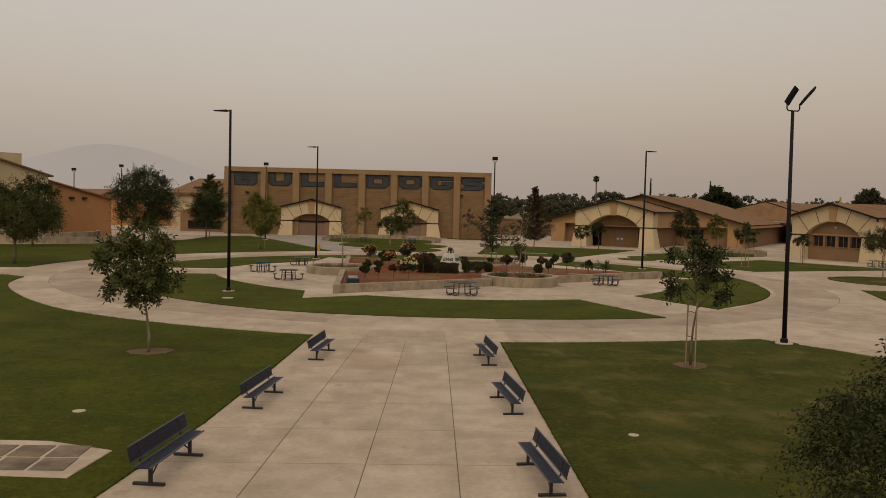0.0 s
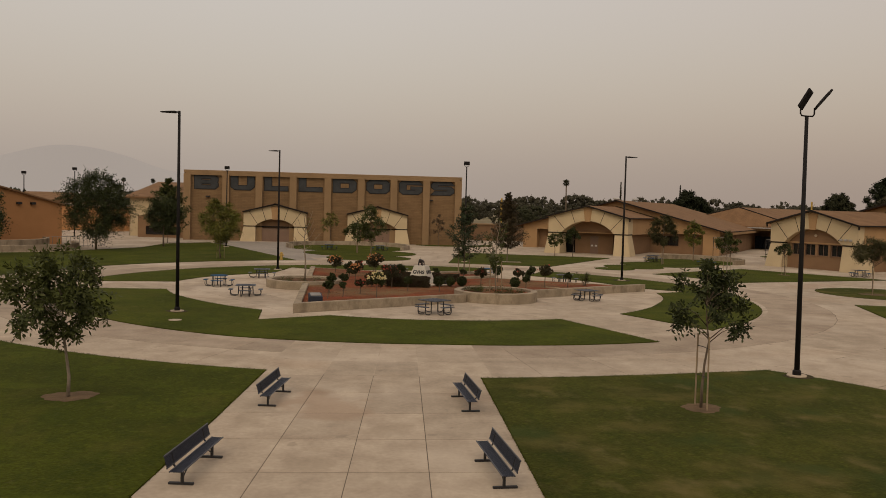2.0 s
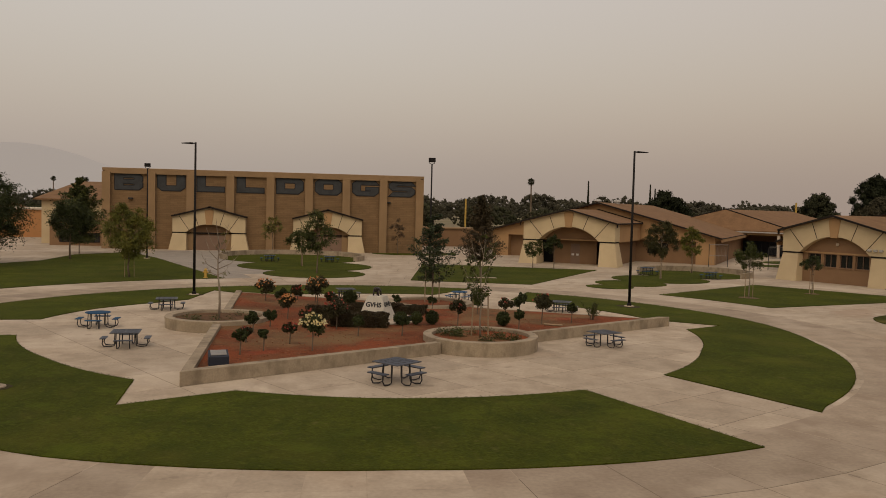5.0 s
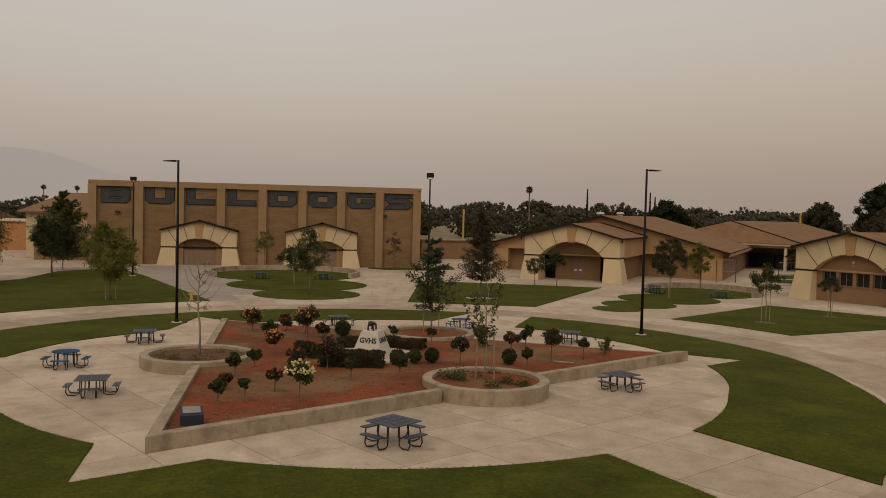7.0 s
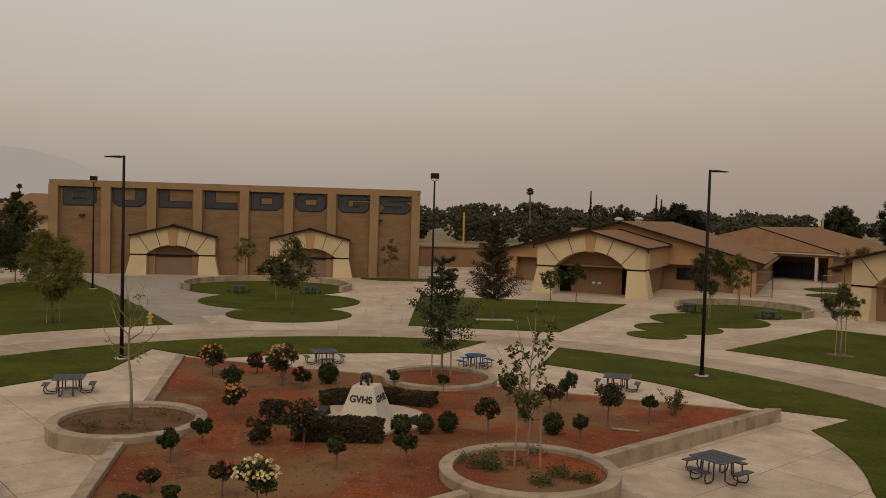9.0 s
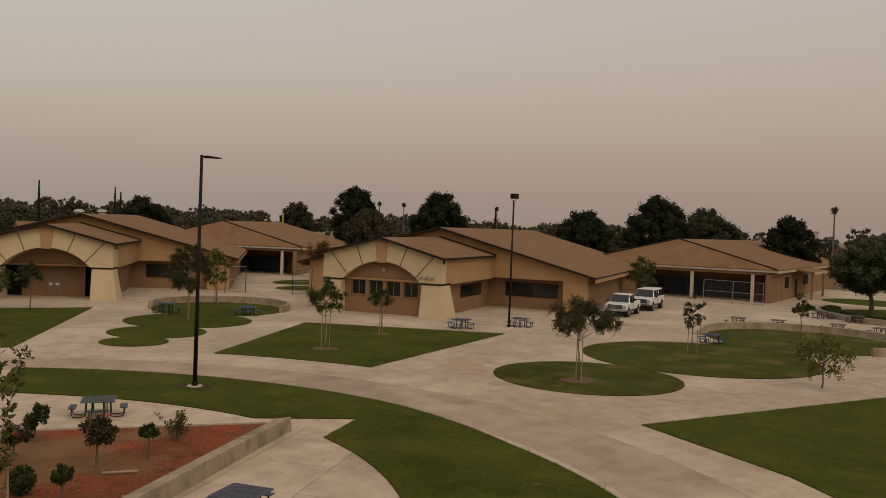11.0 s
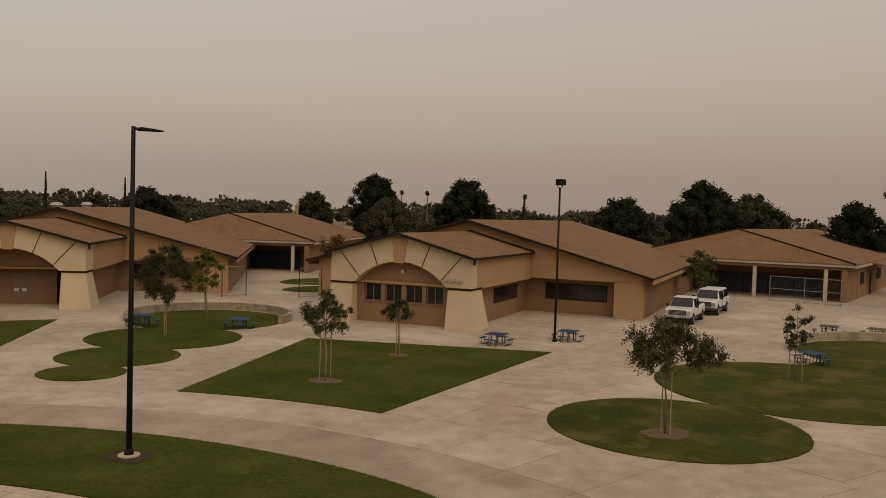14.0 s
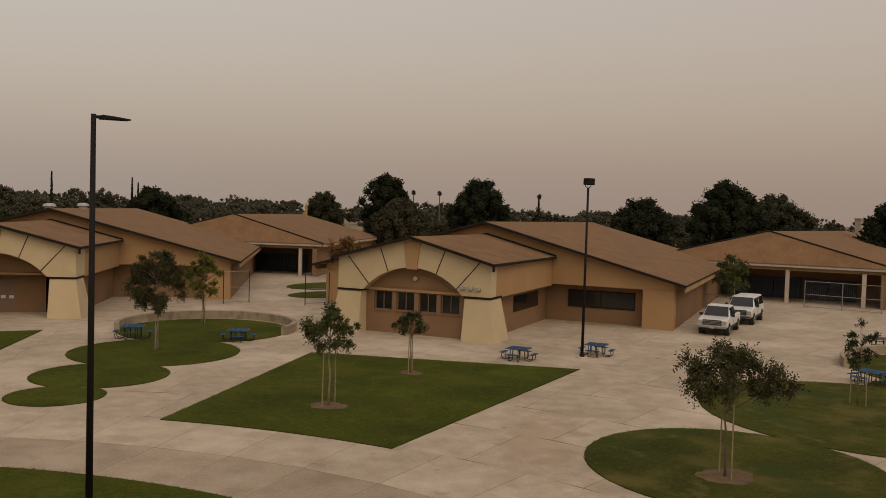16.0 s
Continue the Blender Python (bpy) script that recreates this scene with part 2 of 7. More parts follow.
M_EARTH = material("dry_ground", (0.23, 0.18, 0.12), 1.0, vary=0.4, scale=0.03, fine=1.2, bump=0.2, second=(0.13, 0.125, 0.06))
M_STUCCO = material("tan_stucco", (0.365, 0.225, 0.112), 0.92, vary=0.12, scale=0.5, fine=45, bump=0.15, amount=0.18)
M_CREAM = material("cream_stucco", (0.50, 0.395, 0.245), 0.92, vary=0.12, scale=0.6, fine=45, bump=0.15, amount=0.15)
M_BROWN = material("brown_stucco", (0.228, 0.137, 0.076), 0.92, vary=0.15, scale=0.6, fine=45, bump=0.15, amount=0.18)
M_ORANGE = material("orange_stucco", (0.40, 0.20, 0.085), 0.92, vary=0.15, scale=0.4, fine=40, bump=0.15, amount=0.2)
M_BLOCK = material("split_face_block", (0.225, 0.142, 0.074), 0.95, vary=0.2, scale=0.6, fine=16, bump=0.4, amount=0.35, stretch=(1, 1, 2.2))
M_BLOCK2 = material("smooth_block", (0.26, 0.17, 0.092), 0.95, vary=0.12, scale=0.7, fine=30, bump=0.15, amount=0.2)
def coursed(m, w, h, dark):
    """Faint mortar courses over a block material."""
    n, l = m.node_tree.nodes, m.node_tree.links
    bsdf = n["Principled BSDF"]
    old = bsdf.inputs["Base Color"].links[0].from_socket
    geo = n.new("ShaderNodeNewGeometry")
    sep = n.new("ShaderNodeSeparateXYZ")
    com = n.new("ShaderNodeCombineXYZ")
    l.new(geo.outputs["Position"], sep.inputs[0])
    l.new(sep.outputs["X"], com.inputs["X"])
    l.new(sep.outputs["Z"], com.inputs["Y"])
    br = n.new("ShaderNodeTexBrick")
    br.inputs["Scale"].default_value = 1.0
    br.inputs["Brick Width"].default_value, br.inputs["Row Height"].default_value = w, h
    br.inputs["Mortar Size"].default_value = 0.012
    br.inputs["Color1"].default_value, br.inputs["Color2"].default_value = (1, 1, 1, 1), (0.88, 0.87, 0.86, 1)
    br.inputs["Mortar"].default_value = (dark, dark, dark, 1)
    l.new(com.outputs[0], br.inputs["Vector"])
    mx = n.new("ShaderNodeMix")
    mx.data_type, mx.blend_type = "RGBA", "MULTIPLY"
    mx.inputs["Factor"].default_value = 1.0
    l.new(old, mx.inputs["A"])
    l.new(br.outputs["Color"], mx.inputs["B"])
    l.new(mx.outputs["Result"], bsdf.inputs["Base Color"])


coursed(M_BLOCK, 0.8, 0.21, 0.72)
M_ROOF = material("brown_shingle", (0.208, 0.120, 0.062), 0.95, vary=0.22, scale=0.8, fine=7, bump=0.5, amount=0.35)
patchy(M_ROOF, (0.255, 0.155, 0.085), 2.6, 0.56, 0.76, (1, 1, 1), 0.32, 10)
patchy(M_ROOF, (0.115, 0.066, 0.035), 0.5, 0.52, 0.70, (1, 1, 1), 0.35, 9)
M_TRIM = material("dark_trim", (0.022, 0.017, 0.013), 0.85, vary=0.2, scale=2, fine=30, bump=0.05)
M_FASCIA = material("pale_fascia", (0.42, 0.33, 0.22), 0.7, vary=0.15, scale=1, fine=30, bump=0.03)
M_GUTTER = material("grey_gutter", (0.36, 0.34, 0.31), 0.5, vary=0.15, scale=1, fine=30, bump=0.02)
M_DOOR = material("brown_door", (0.19, 0.115, 0.075), 0.6, vary=0.1, scale=1, fine=30, bump=0.02)
M_GLASS = material("dark_glass", (0.012, 0.012, 0.012), 0.12, vary=0.3, scale=1.2, fine=4, bump=0, spec=0.6)
# matt dark fill: hall side windows and door, porch glazing and painted recess shade
M_DARKFILL = material("dark_matt_fill", (0.014, 0.013, 0.012), 0.85, vary=0.3, scale=1.2, fine=40, bump=0.03)
M_STEEL = material("dark_coated_steel", (0.013, 0.011, 0.010), 0.65, vary=0.2, scale=3, fine=60, bump=0.05)
M_POLE = material("bronze_pole", (0.011, 0.009, 0.008), 0.75, vary=0.2, scale=2, fine=50, bump=0.03, spec=0.2)
M_GALV = material("galvanised_tube", (0.30, 0.28, 0.25), 0.5, metal=0.6, vary=0.2, scale=2, fine=50, bump=0.02)
M_BENCH = material("navy_mesh_bench", (0.008, 0.012, 0.026), 0.6, vary=0.3, scale=3, fine=120, bump=0.3)
M_RIM = material("worn_bench_rim", (0.055, 0.055, 0.062), 0.5, vary=0.3, scale=3, fine=60, bump=0.05)
M_BLUE = material("blue_coated_table", (0.020, 0.072, 0.150), 0.8, vary=0.3, scale=3, fine=90, bump=0.2, obrand=0.15)
M_LOCKER = material("locker_steel", (0.012, 0.019, 0.036), 0.55, vary=0.2, scale=2, fine=40, bump=0.03)
M_NAVY = material("faded_navy_table", (0.022, 0.028, 0.044), 0.55, vary=0.3, scale=3, fine=90, bump=0.2, obrand=0.2)
M_WORN = material("worn_grey_table", (0.115, 0.095, 0.072), 0.8, vary=0.3, scale=3, fine=90, bump=0.2)
M_BARK = material("tree_bark", (0.16, 0.12, 0.085), 0.95, vary=0.35, scale=5, fine=40, bump=0.5, stretch=(1, 1, 0.3))
M_PALEBARK = material("pale_bark", (0.26, 0.21, 0.155), 0.95, vary=0.35, scale=5, fine=40, bump=0.4, stretch=(1, 1, 0.3))
M_STAKE = material("wooden_stake", (0.30, 0.22, 0.14), 0.9, vary=0.25, scale=4, fine=50, bump=0.2)
M_LETTER = material("slate_letter", (0.056, 0.058, 0.060), 0.8, vary=0.25, scale=1.5, fine=30, bump=0.1)
M_OUTLN = material("black_letter_edge", (0.011, 0.011, 0.012), 0.75, vary=0.2, scale=2, fine=30, bump=0.05)
M_MONU = material("painted_monument", (0.50, 0.46, 0.39), 0.85, vary=0.12, scale=2, fine=40, bump=0.08)
M_BRONZE = material("dark_bronze", (0.045, 0.035, 0.03), 0.45, metal=0.6, vary=0.3, scale=6, fine=50, bump=0.1)
M_BLACK = material("matt_black", (0.012, 0.012, 0.012), 0.7, vary=0.2, scale=3, fine=40, bump=0.05)
M_WHITE = material("white_car_paint", (0.62, 0.60, 0.57), 0.3, vary=0.06, scale=2, fine=40, bump=0.0)
M_RUBBER = material("tyre_rubber", (0.016, 0.016, 0.016), 0.85, vary=0.2, scale=6, fine=60, bump=0.1)
M_CHROME = material("chrome", (0.5, 0.5, 0.5), 0.2, metal=1.0, vary=0.1, scale=4, fine=40, bump=0)
M_PALEWALL = material("pale_far_wall", (0.50, 0.42, 0.33), 0.9, vary=0.1, scale=0.3, fine=10, bump=0.05)
M_YELLOW = material("yellow_paint", (0.45, 0.28, 0.05), 0.6, vary=0.1, scale=2, fine=30, bump=0.02)


def leaf_material(name, color, second, rough=0.6, island=0.22):
    m = material(name, color, rough, vary=0.4, scale=1.2, fine=30, bump=0, amount=0.3, second=second, island=island, spec=0.15)
    return m


L_DARK = leaf_material("dark_leaf", (0.040, 0.047, 0.014), (0.020, 0.026, 0.008))
L_MID = leaf_material("mid_leaf", (0.064, 0.070, 0.018), (0.031, 0.039, 0.010))
L_YELL = leaf_material("yellowing_leaf", (0.15, 0.125, 0.032), (0.075, 0.075, 0.022))
L_LIME = leaf_material("lime_leaf", (0.135, 0.122, 0.022), (0.062, 0.074, 0.016))
L_CONI = leaf_material("conifer_needle", (0.038, 0.048, 0.021), (0.024, 0.033, 0.014))
L_BROWN = leaf_material("olive_brown_needle", (0.060, 0.042, 0.021), (0.033, 0.028, 0.013))
L_RED = leaf_material("reddish_leaf", (0.058, 0.053, 0.018), (0.031, 0.031, 0.011))
L_ORAN = leaf_material("orange_leaf", (0.17, 0.080, 0.024), (0.09, 0.055, 0.020))
L_DEAD = leaf_material("browned_needle", (0.105, 0.062, 0.034), (0.060, 0.045, 0.024))
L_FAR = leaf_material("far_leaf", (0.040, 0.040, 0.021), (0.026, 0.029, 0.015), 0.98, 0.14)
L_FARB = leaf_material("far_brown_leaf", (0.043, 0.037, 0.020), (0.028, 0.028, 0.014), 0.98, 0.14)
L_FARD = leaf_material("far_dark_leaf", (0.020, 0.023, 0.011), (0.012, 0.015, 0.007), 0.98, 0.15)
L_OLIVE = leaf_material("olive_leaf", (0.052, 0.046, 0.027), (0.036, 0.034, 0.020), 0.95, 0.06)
# distance haze is mixed into this leaf colour, for the rear tree bands
L_HAZY = leaf_material("haze_tinted_leaf", (0.056, 0.051, 0.034), (0.042, 0.040, 0.027), 0.98, 0.08)
L_ROSE = leaf_material("rose_leaf", (0.044, 0.036, 0.015), (0.026, 0.025, 0.010))
L_HEDGE = leaf_material("hedge_leaf", (0.034, 0.031, 0.014), (0.046, 0.026, 0.014))
F_ORAN = leaf_material("orange_rose", (0.50, 0.16, 0.05), (0.42, 0.24, 0.10))
F_RED = leaf_material("red_rose", (0.35, 0.05, 0.035), (0.25, 0.07, 0.05))
F_YELL = leaf_material("cream_rose", (0.62, 0.50, 0.18), (0.55, 0.50, 0.34))
# hill haze painted as a flat emission close to the sky's colour
M_HAZE = bpy.data.materials.new("haze_glow_mountain")
M_HAZE.use_nodes = True
_hn = M_HAZE.node_tree.nodes
_hb = _hn["Principled BSDF"]
_hb.inputs["Base Color"].default_value = (0.02, 0.02, 0.02, 1)
_hb.inputs["Roughness"].default_value = 1
_hb.inputs["Emission Color"].default_value = (0.362, 0.308, 0.268, 1)
_hb.inputs["Emission Strength"].default_value = 0.885


# ---- mesh helpers ----
def box(bm, cx, cy, cz, sx, sy, sz, m=None):
    vs = [Vector((cx + i * sx / 2, cy + j * sy / 2, cz + k * sz / 2)) for i in (-1, 1) for j in (-1, 1) for k in (-1, 1)]
    if m is not None:
        vs = [m @ v for v in vs]
    v = [bm.verts.new(p) for p in vs]
    for f in ((0, 1, 3, 2), (4, 6, 7, 5), (0, 4, 5, 1), (2, 3, 7, 6), (0, 2, 6, 4), (1, 5, 7, 3)):
        bm.faces.new([v[i] for i in f])


def prism(bm, pts, z0, z1):
    """Upright prism over a plan outline, triangulated caps."""
    if sum(a[0] * b[1] - b[0] * a[1] for a, b in zip(pts, pts[1:] + pts[:1])) < 0:
        pts = pts[::-1]
    lo = [bm.verts.new((p[0], p[1], z0)) for p in pts]
    hi = [bm.verts.new((p[0], p[1], z1)) for p in pts]
    n = len(pts)
    for i in range(n):
        bm.faces.new((lo[i], lo[(i + 1) % n], hi[(i + 1) % n], hi[i]))
    top = bm.faces.new(hi)
    bot = bm.faces.new(lo[::-1])
    for f in (top, bot):
        f.normal_update()
    bmesh.ops.triangulate(bm, faces=[top, bot])


def slabxz(bm, pts, y0, y1):
    """Prism of an outline in the local x-z plane, from y0 to y1."""
    if sum(a[0] * b[1] - b[0] * a[1] for a, b in zip(pts, pts[1:] + pts[:1])) < 0:
        pts = pts[::-1]
    f = [bm.verts.new((p[0], y0, p[1])) for p in pts]
    b = [bm.verts.new((p[0], y1, p[1])) for p in pts]
    n = len(pts)
    for i in range(n):
        bm.faces.new((f[(i + 1) % n], f[i], b[i], b[(i + 1) % n]))
    a, c = bm.faces.new(f), bm.faces.new(b[::-1])
    for q in (a, c):
        q.normal_update()
    bmesh.ops.triangulate(bm, faces=[a, c])


def tube(bm, pts, radii, n=8, cap=True):
    """A tube along a line of points."""
    pts = [Vector(p) for p in pts]
    if not hasattr(radii, "__len__"):
        radii = [radii] * len(pts)
    rings = []
    side = None
    for i, p in enumerate(pts):
        d = (pts[min(i + 1, len(pts) - 1)] - pts[max(i - 1, 0)]).normalized()
        if side is None:
            side = d.orthogonal().normalized()
        side = (side - d * side.dot(d)).normalized()
        up = d.cross(side)
        rings.append([bm.verts.new(p + radii[i] * (math.cos(2 * math.pi * k / n) * side + math.sin(2 * math.pi * k / n) * up)) for k in range(n)])
    for a, b in zip(rings, rings[1:]):
        for k in range(n):
            bm.faces.new((a[k], a[(k + 1) % n], b[(k + 1) % n], b[k]))
    if cap:
        bm.faces.new(rings[0][::-1])
        bm.faces.new(rings[-1])


def revolve(bm, profile, cx, cy, n=40):
    """A closed ring turned from a closed profile of (radius, z)."""
    rings = []
    for k in range(n):
        a = 2 * math.pi * k / n
        rings.append([bm.verts.new((cx + r * math.cos(a), cy + r * math.sin(a), z)) for r, z in profile])
    m = len(profile)
    for k in range(n):
        a, b = rings[k], rings[(k + 1) % n]
        for j in range(m):
            bm.faces.new((a[j], b[j], b[(j + 1) % m], a[(j + 1) % m]))


def finish(bm, name, mat, bevel=0.0, smooth=False):
    if bevel:
        bmesh.ops.bevel(bm, geom=bm.edges[:], offset=bevel, segments=1, affect="EDGES", profile=0.5)
    bmesh.ops.recalc_face_normals(bm, faces=bm.faces[:])
    me = bpy.data.meshes.new(name)
    bm.to_mesh(me)
    bm.free()
    me.materials.append(mat)
    if smooth:
        me.polygons.foreach_set("use_smooth", [True] * len(me.polygons))
    return me


def part(name, bm, mat, parent, label="", bevel=0.0, smooth=False):
    ob = new(name, finish(bm, name, mat, bevel, smooth))
    ob.parent = parent
    if label:
        tagged(ob, label)
    return ob


def thing(name, m, label, category, group="", kind=""):
    e = new(name)
    e.matrix_basis = m
    e.empty_display_size = 0.2
    return tagged(e, label, category, group, kind)


def solid(name, bm, mat, label="", category="", kind="", bevel=0.0, smooth=False, m=None, group=""):
    ob = new(name, finish(bm, name, mat, bevel, smooth))
    if m is not None:
        ob.matrix_basis = m
    return tagged(ob, label, category, group, kind)


def arc(cx, cy, r, a0, a1, n=24):
    """Points on a circle from a0 to a1, degrees."""
    return [(cx + r * math.cos(radians(a0 + (a1 - a0) * i / n)), cy + r * math.sin(radians(a0 + (a1 - a0) * i / n))) for i in range(n + 1)]


def bearing(p, c):
    return math.degrees(math.atan2(p[1] - c[1], p[0] - c[0]))


def between(c, r, p, q, way=1, n=24):
    """Arc about c from the bearing of p to that of q; way 1 anticlockwise."""
    a, b = bearing(p, c), bearing(q, c)
    if way > 0 and b < a:
        b += 360
    if way < 0 and b > a:
        b -= 360
    return arc(c[0], c[1], r, a, b, n)


# ---- ground, paving, lawns ----
HUB = (2.65, 53.2)
R_LAWN, R_RING, R_PLAZA = 20.5, 26.6, 13.9

bm = bmesh.new()
prism(bm, [(-2500, -2500), (2500, -2500), (2500, 2500), (-2500, 2500)], -0.6, -0.12)
solid("ground", bm, M_EARTH, "dry earth and pale grass reaching to the horizon", "ground", "structure")
bm = bmesh.new()
prism(bm, [(-70, -20), (125, -20), (125, 150), (-70, 150)], -0.3, 0.0)
pavement = solid("pavement", bm, M_JOINT, "broad beige concrete paving between lawns, stained in places", "pavement", "structure")


LAWN_EDGES = []


def lawn(pts, label, mat=M_GRASS):
    LAWN_EDGES.extend(zip(pts, pts[1:] + pts[:1]))
    bm = bmesh.new()
    prism(bm, pts, -0.05, 0.03)
    return solid("lawn", bm, mat, label, "lawn", "structure")


SPIKE_SW, SPIKE_NW, SPIKE_E = (-4.8, 38.35), (-6.4, 69.5), (20.4, 54.88)


def curve(a0, a1, knots, n=36):
    """Points round the hub from bearing a0 to a1, with the radius eased between (bearing, radius) knots."""
    xs, rs = zip(*knots)
    return [(HUB[0] + r * math.cos(radians(a)), HUB[1] + r * math.sin(radians(a)))
            for a, r in ((a, float(np.interp(a, xs, rs))) for a in np.linspace(a0, a1, n + 1))]


OUTER = ((-190, 20.5), (-132, 20.6), (-112, 21.1), (-90, 20.9), (-66, 21.45), (-50, 20.1), (-11, 19.95), (8, 20.6), (57, 20.8), (68, 20.9), (112, 20.75), (180, 20.5))
INNER = ((-190, 15.1), (-172, 14.6), (-146, 13.86), (-109, 13.8), (-92, 14.15), (-65, 14.5), (-24, 14.55), (-10, 15.0), (1, 15.35), (40, 15.4), (76, 15.9), (93, 15.2), (140, 14.5), (155, 15.0), (172, 15.1))
LAWNS = {}
LAWNS["front"] = curve(-172, -65.8, OUTER, 44) + curve(-64.5, -108.8, INNER, 16) + [SPIKE_SW] + curve(-124, -170, INNER, 14)
LAWNS["north"] = curve(67.8, 175.5, OUTER, 44) + curve(171.5, 132, INNER, 12) + [SPIKE_NW] + curve(114, 72.5, INNER, 14)
LAWNS["east"] = curve(-52.6, 56.7, OUTER, 44) + curve(53.5, 14, INNER, 12) + [SPIKE_E] + curve(1, -47.6, INNER, 14)
LAWNS["front_left"] = [(-6.5, -18), (-60, -18), (-60, 44), (-22.8, 47.3)] + curve(-164, -102.2, ((-164, 25.0), (-156, 25.5), (-143, 25.7), (-127, 26.4), (-102, 26.75)), 28) + [(-3.53, 19.6), (-3.89, 15.2), (-4.51, 10.5)]
LAWNS["front_right"] = [(3.05, -18), (3.24, 10.8), (3.31, 16.1)] + curve(-88.3, -67.5, ((-88.3, 27.05), (-79, 26.95), (-72, 27.1), (-67.5, 27.35)), 14) + [(14.3, 26.55), (15.1, 25.4), (20.0, 16.0), (34, -8), (30, -18)]
LAWNS["west"] = between(HUB, R_RING + 0.2, (-6.6, 77.4), (-25.4, 52.9), 1, 20) + [(-45, 50), (-45, 73), (-30.5, 82.0), (-24.6, 93.8), (-24.4, 103.0), (-20.4, 108.6), (-15.9, 99.6)]
LAWNS["gym_base"] = [(5.6, 113.4), (7.4, 112.0), (12.6, 111.6), (15.5, 114.0), (15.8, 119.0), (12.2, 115.2), (5.6, 115.2)]
LAWNS["gym_side"] = [(6.9, 78.7), (9.8, 97.5), (25.9, 92.6), (15.75, 76.4)]
LAWNS["diamond"] = arc(HUB[0], HUB[1], 26.55, 39.4, 21.4, 10) + [(42.75, 68.4), (34.6, 78.8)]
LAWNS["south_east"] = [(28.15, 48.55), (26.2, 42.3), (25.25, 40.65), (23.4, 30.0), (40, 0), (80, 0), (80, 42.0), (42.0, 45.2)]
for key, words in (("front", "mown green lawn curving round the plaza"), ("north", "mown green lawn strip behind the planter"),
                   ("east", "mown green lawn round the plaza's side"), ("front_left", "large green lawn beside the bench walk"),
                   ("front_right", "large green lawn with dry patches beside the walk"), ("west", "wide green lawn with young trees"),
                   ("gym_base", "thin green lawn strip at the gymnasium's foot"), ("gym_side", "four-sided green lawn near the gymnasium"), ("diamond", "diamond-shaped green lawn with two staked trees"),
                   ("south_east", "green lawn with a sharp corner between paths")):
    lawn(LAWNS[key], words, M_DRYGRASS if key == "front_right" else M_GRASS)


def disc(cx, cy, rx, ry=None, turn=0, n=40):
    ry = ry or rx
    c, s = math.cos(radians(turn)), math.sin(radians(turn))
    return [(cx + rx * math.cos(2 * math.pi * i / n) * c - ry * math.sin(2 * math.pi * i / n) * s,
             cy + rx * math.cos(2 * math.pi * i / n) * s + ry * math.sin(2 * math.pi * i / n) * c) for i in range(n)]


def clover(name, lobes, label, mat=M_GRASS):
    """Lawn of overlapping round lobes."""
    bm = bmesh.new()
    for i, (x, y, r) in enumerate(lobes):
        rim = disc(x, y, r)
        for p, q in zip(rim, rim[1:] + rim[:1]):
            if all(math.hypot(p[0] - a, p[1] - b) > c for j, (a, b, c) in enumerate(lobes) if j != i):
                LAWN_EDGES.append((p, q))
        prism(bm, disc(x, y, r), -0.05, 0.03 + 0.0005 * i)
    solid("lawn", bm, mat, label, "lawn", "structure")


def ring_wall(name, cx, cy, r, a0, a1, label, h=0.5, t=0.28):
    bm = bmesh.new()
    n = 44
    o, i = arc(cx, cy, r, a0, a1, n), arc(cx, cy, r - t, a0, a1, n)
    rows = [[bm.verts.new((*p, z)) for p in line] for line, z in ((o, 0), (o, h - 0.02), ([lerp2(a, b, 0.07) for a, b in zip(o, i)], h), ([lerp2(b, a, 0.07) for a, b in zip(o, i)], h), (i, h - 0.02), (i, 0))]
    for k in range(n):
        for a, b in zip(rows, rows[1:]):
            bm.faces.new((a[k], a[k + 1], b[k + 1], b[k]))
    for k in (0, n):
        bm.faces.new([q[k] for q in rows])
    return solid(name, bm, M_WALLC, label, "low wall", "structure")


def lerp2(a, b, f):
    return (a[0] + (b[0] - a[0]) * f, a[1] + (b[1] - a[1]) * f)


clover("gym", [(-0.45, 83.7, 4.07), (-1.45, 91.9, 5.95), (-3.05, 102.2, 7.0)], "green lawn of three round lobes before the gymnasium")
ring_wall("low_wall", -3.05, 102.7, 7.3, -30, 210, "curved grey concrete seat wall round a lawn")
clover("c", [(21.5, 75.55, 1.75), (24.2, 78.6, 2.75), (28.3, 82.9, 4.0), (33.6, 88.6, 4.8)], "green lawn of round lobes with two trees")
ring_wall("low_wall", 33.9, 88.9, 5.1, -60, 165, "curved grey concrete seat wall behind trees")
clover("r", [(34.45, 55.65, 4.35), (45.1, 56.0, 6.4), (58.8, 56.2, 6.2), (52.0, 55.9, 3.0)], "green lawn of round lobes with young trees", M_DRYGRASS)
ring_wall("low_wall", 59.0, 56.2, 6.7, -122, 128, "curved grey concrete seat wall round a lawn")

ring_wall("low_wall", 86.3, 55.2, 10.8, 85, 215, "curved grey concrete wall round a tree lawn")
clover("far", [(86.3, 55.2, 10.4)], "green lawn under a large shade tree")
clover("far2", [(102, 67.5, 5.0)], "small green lawn beside the far hall")

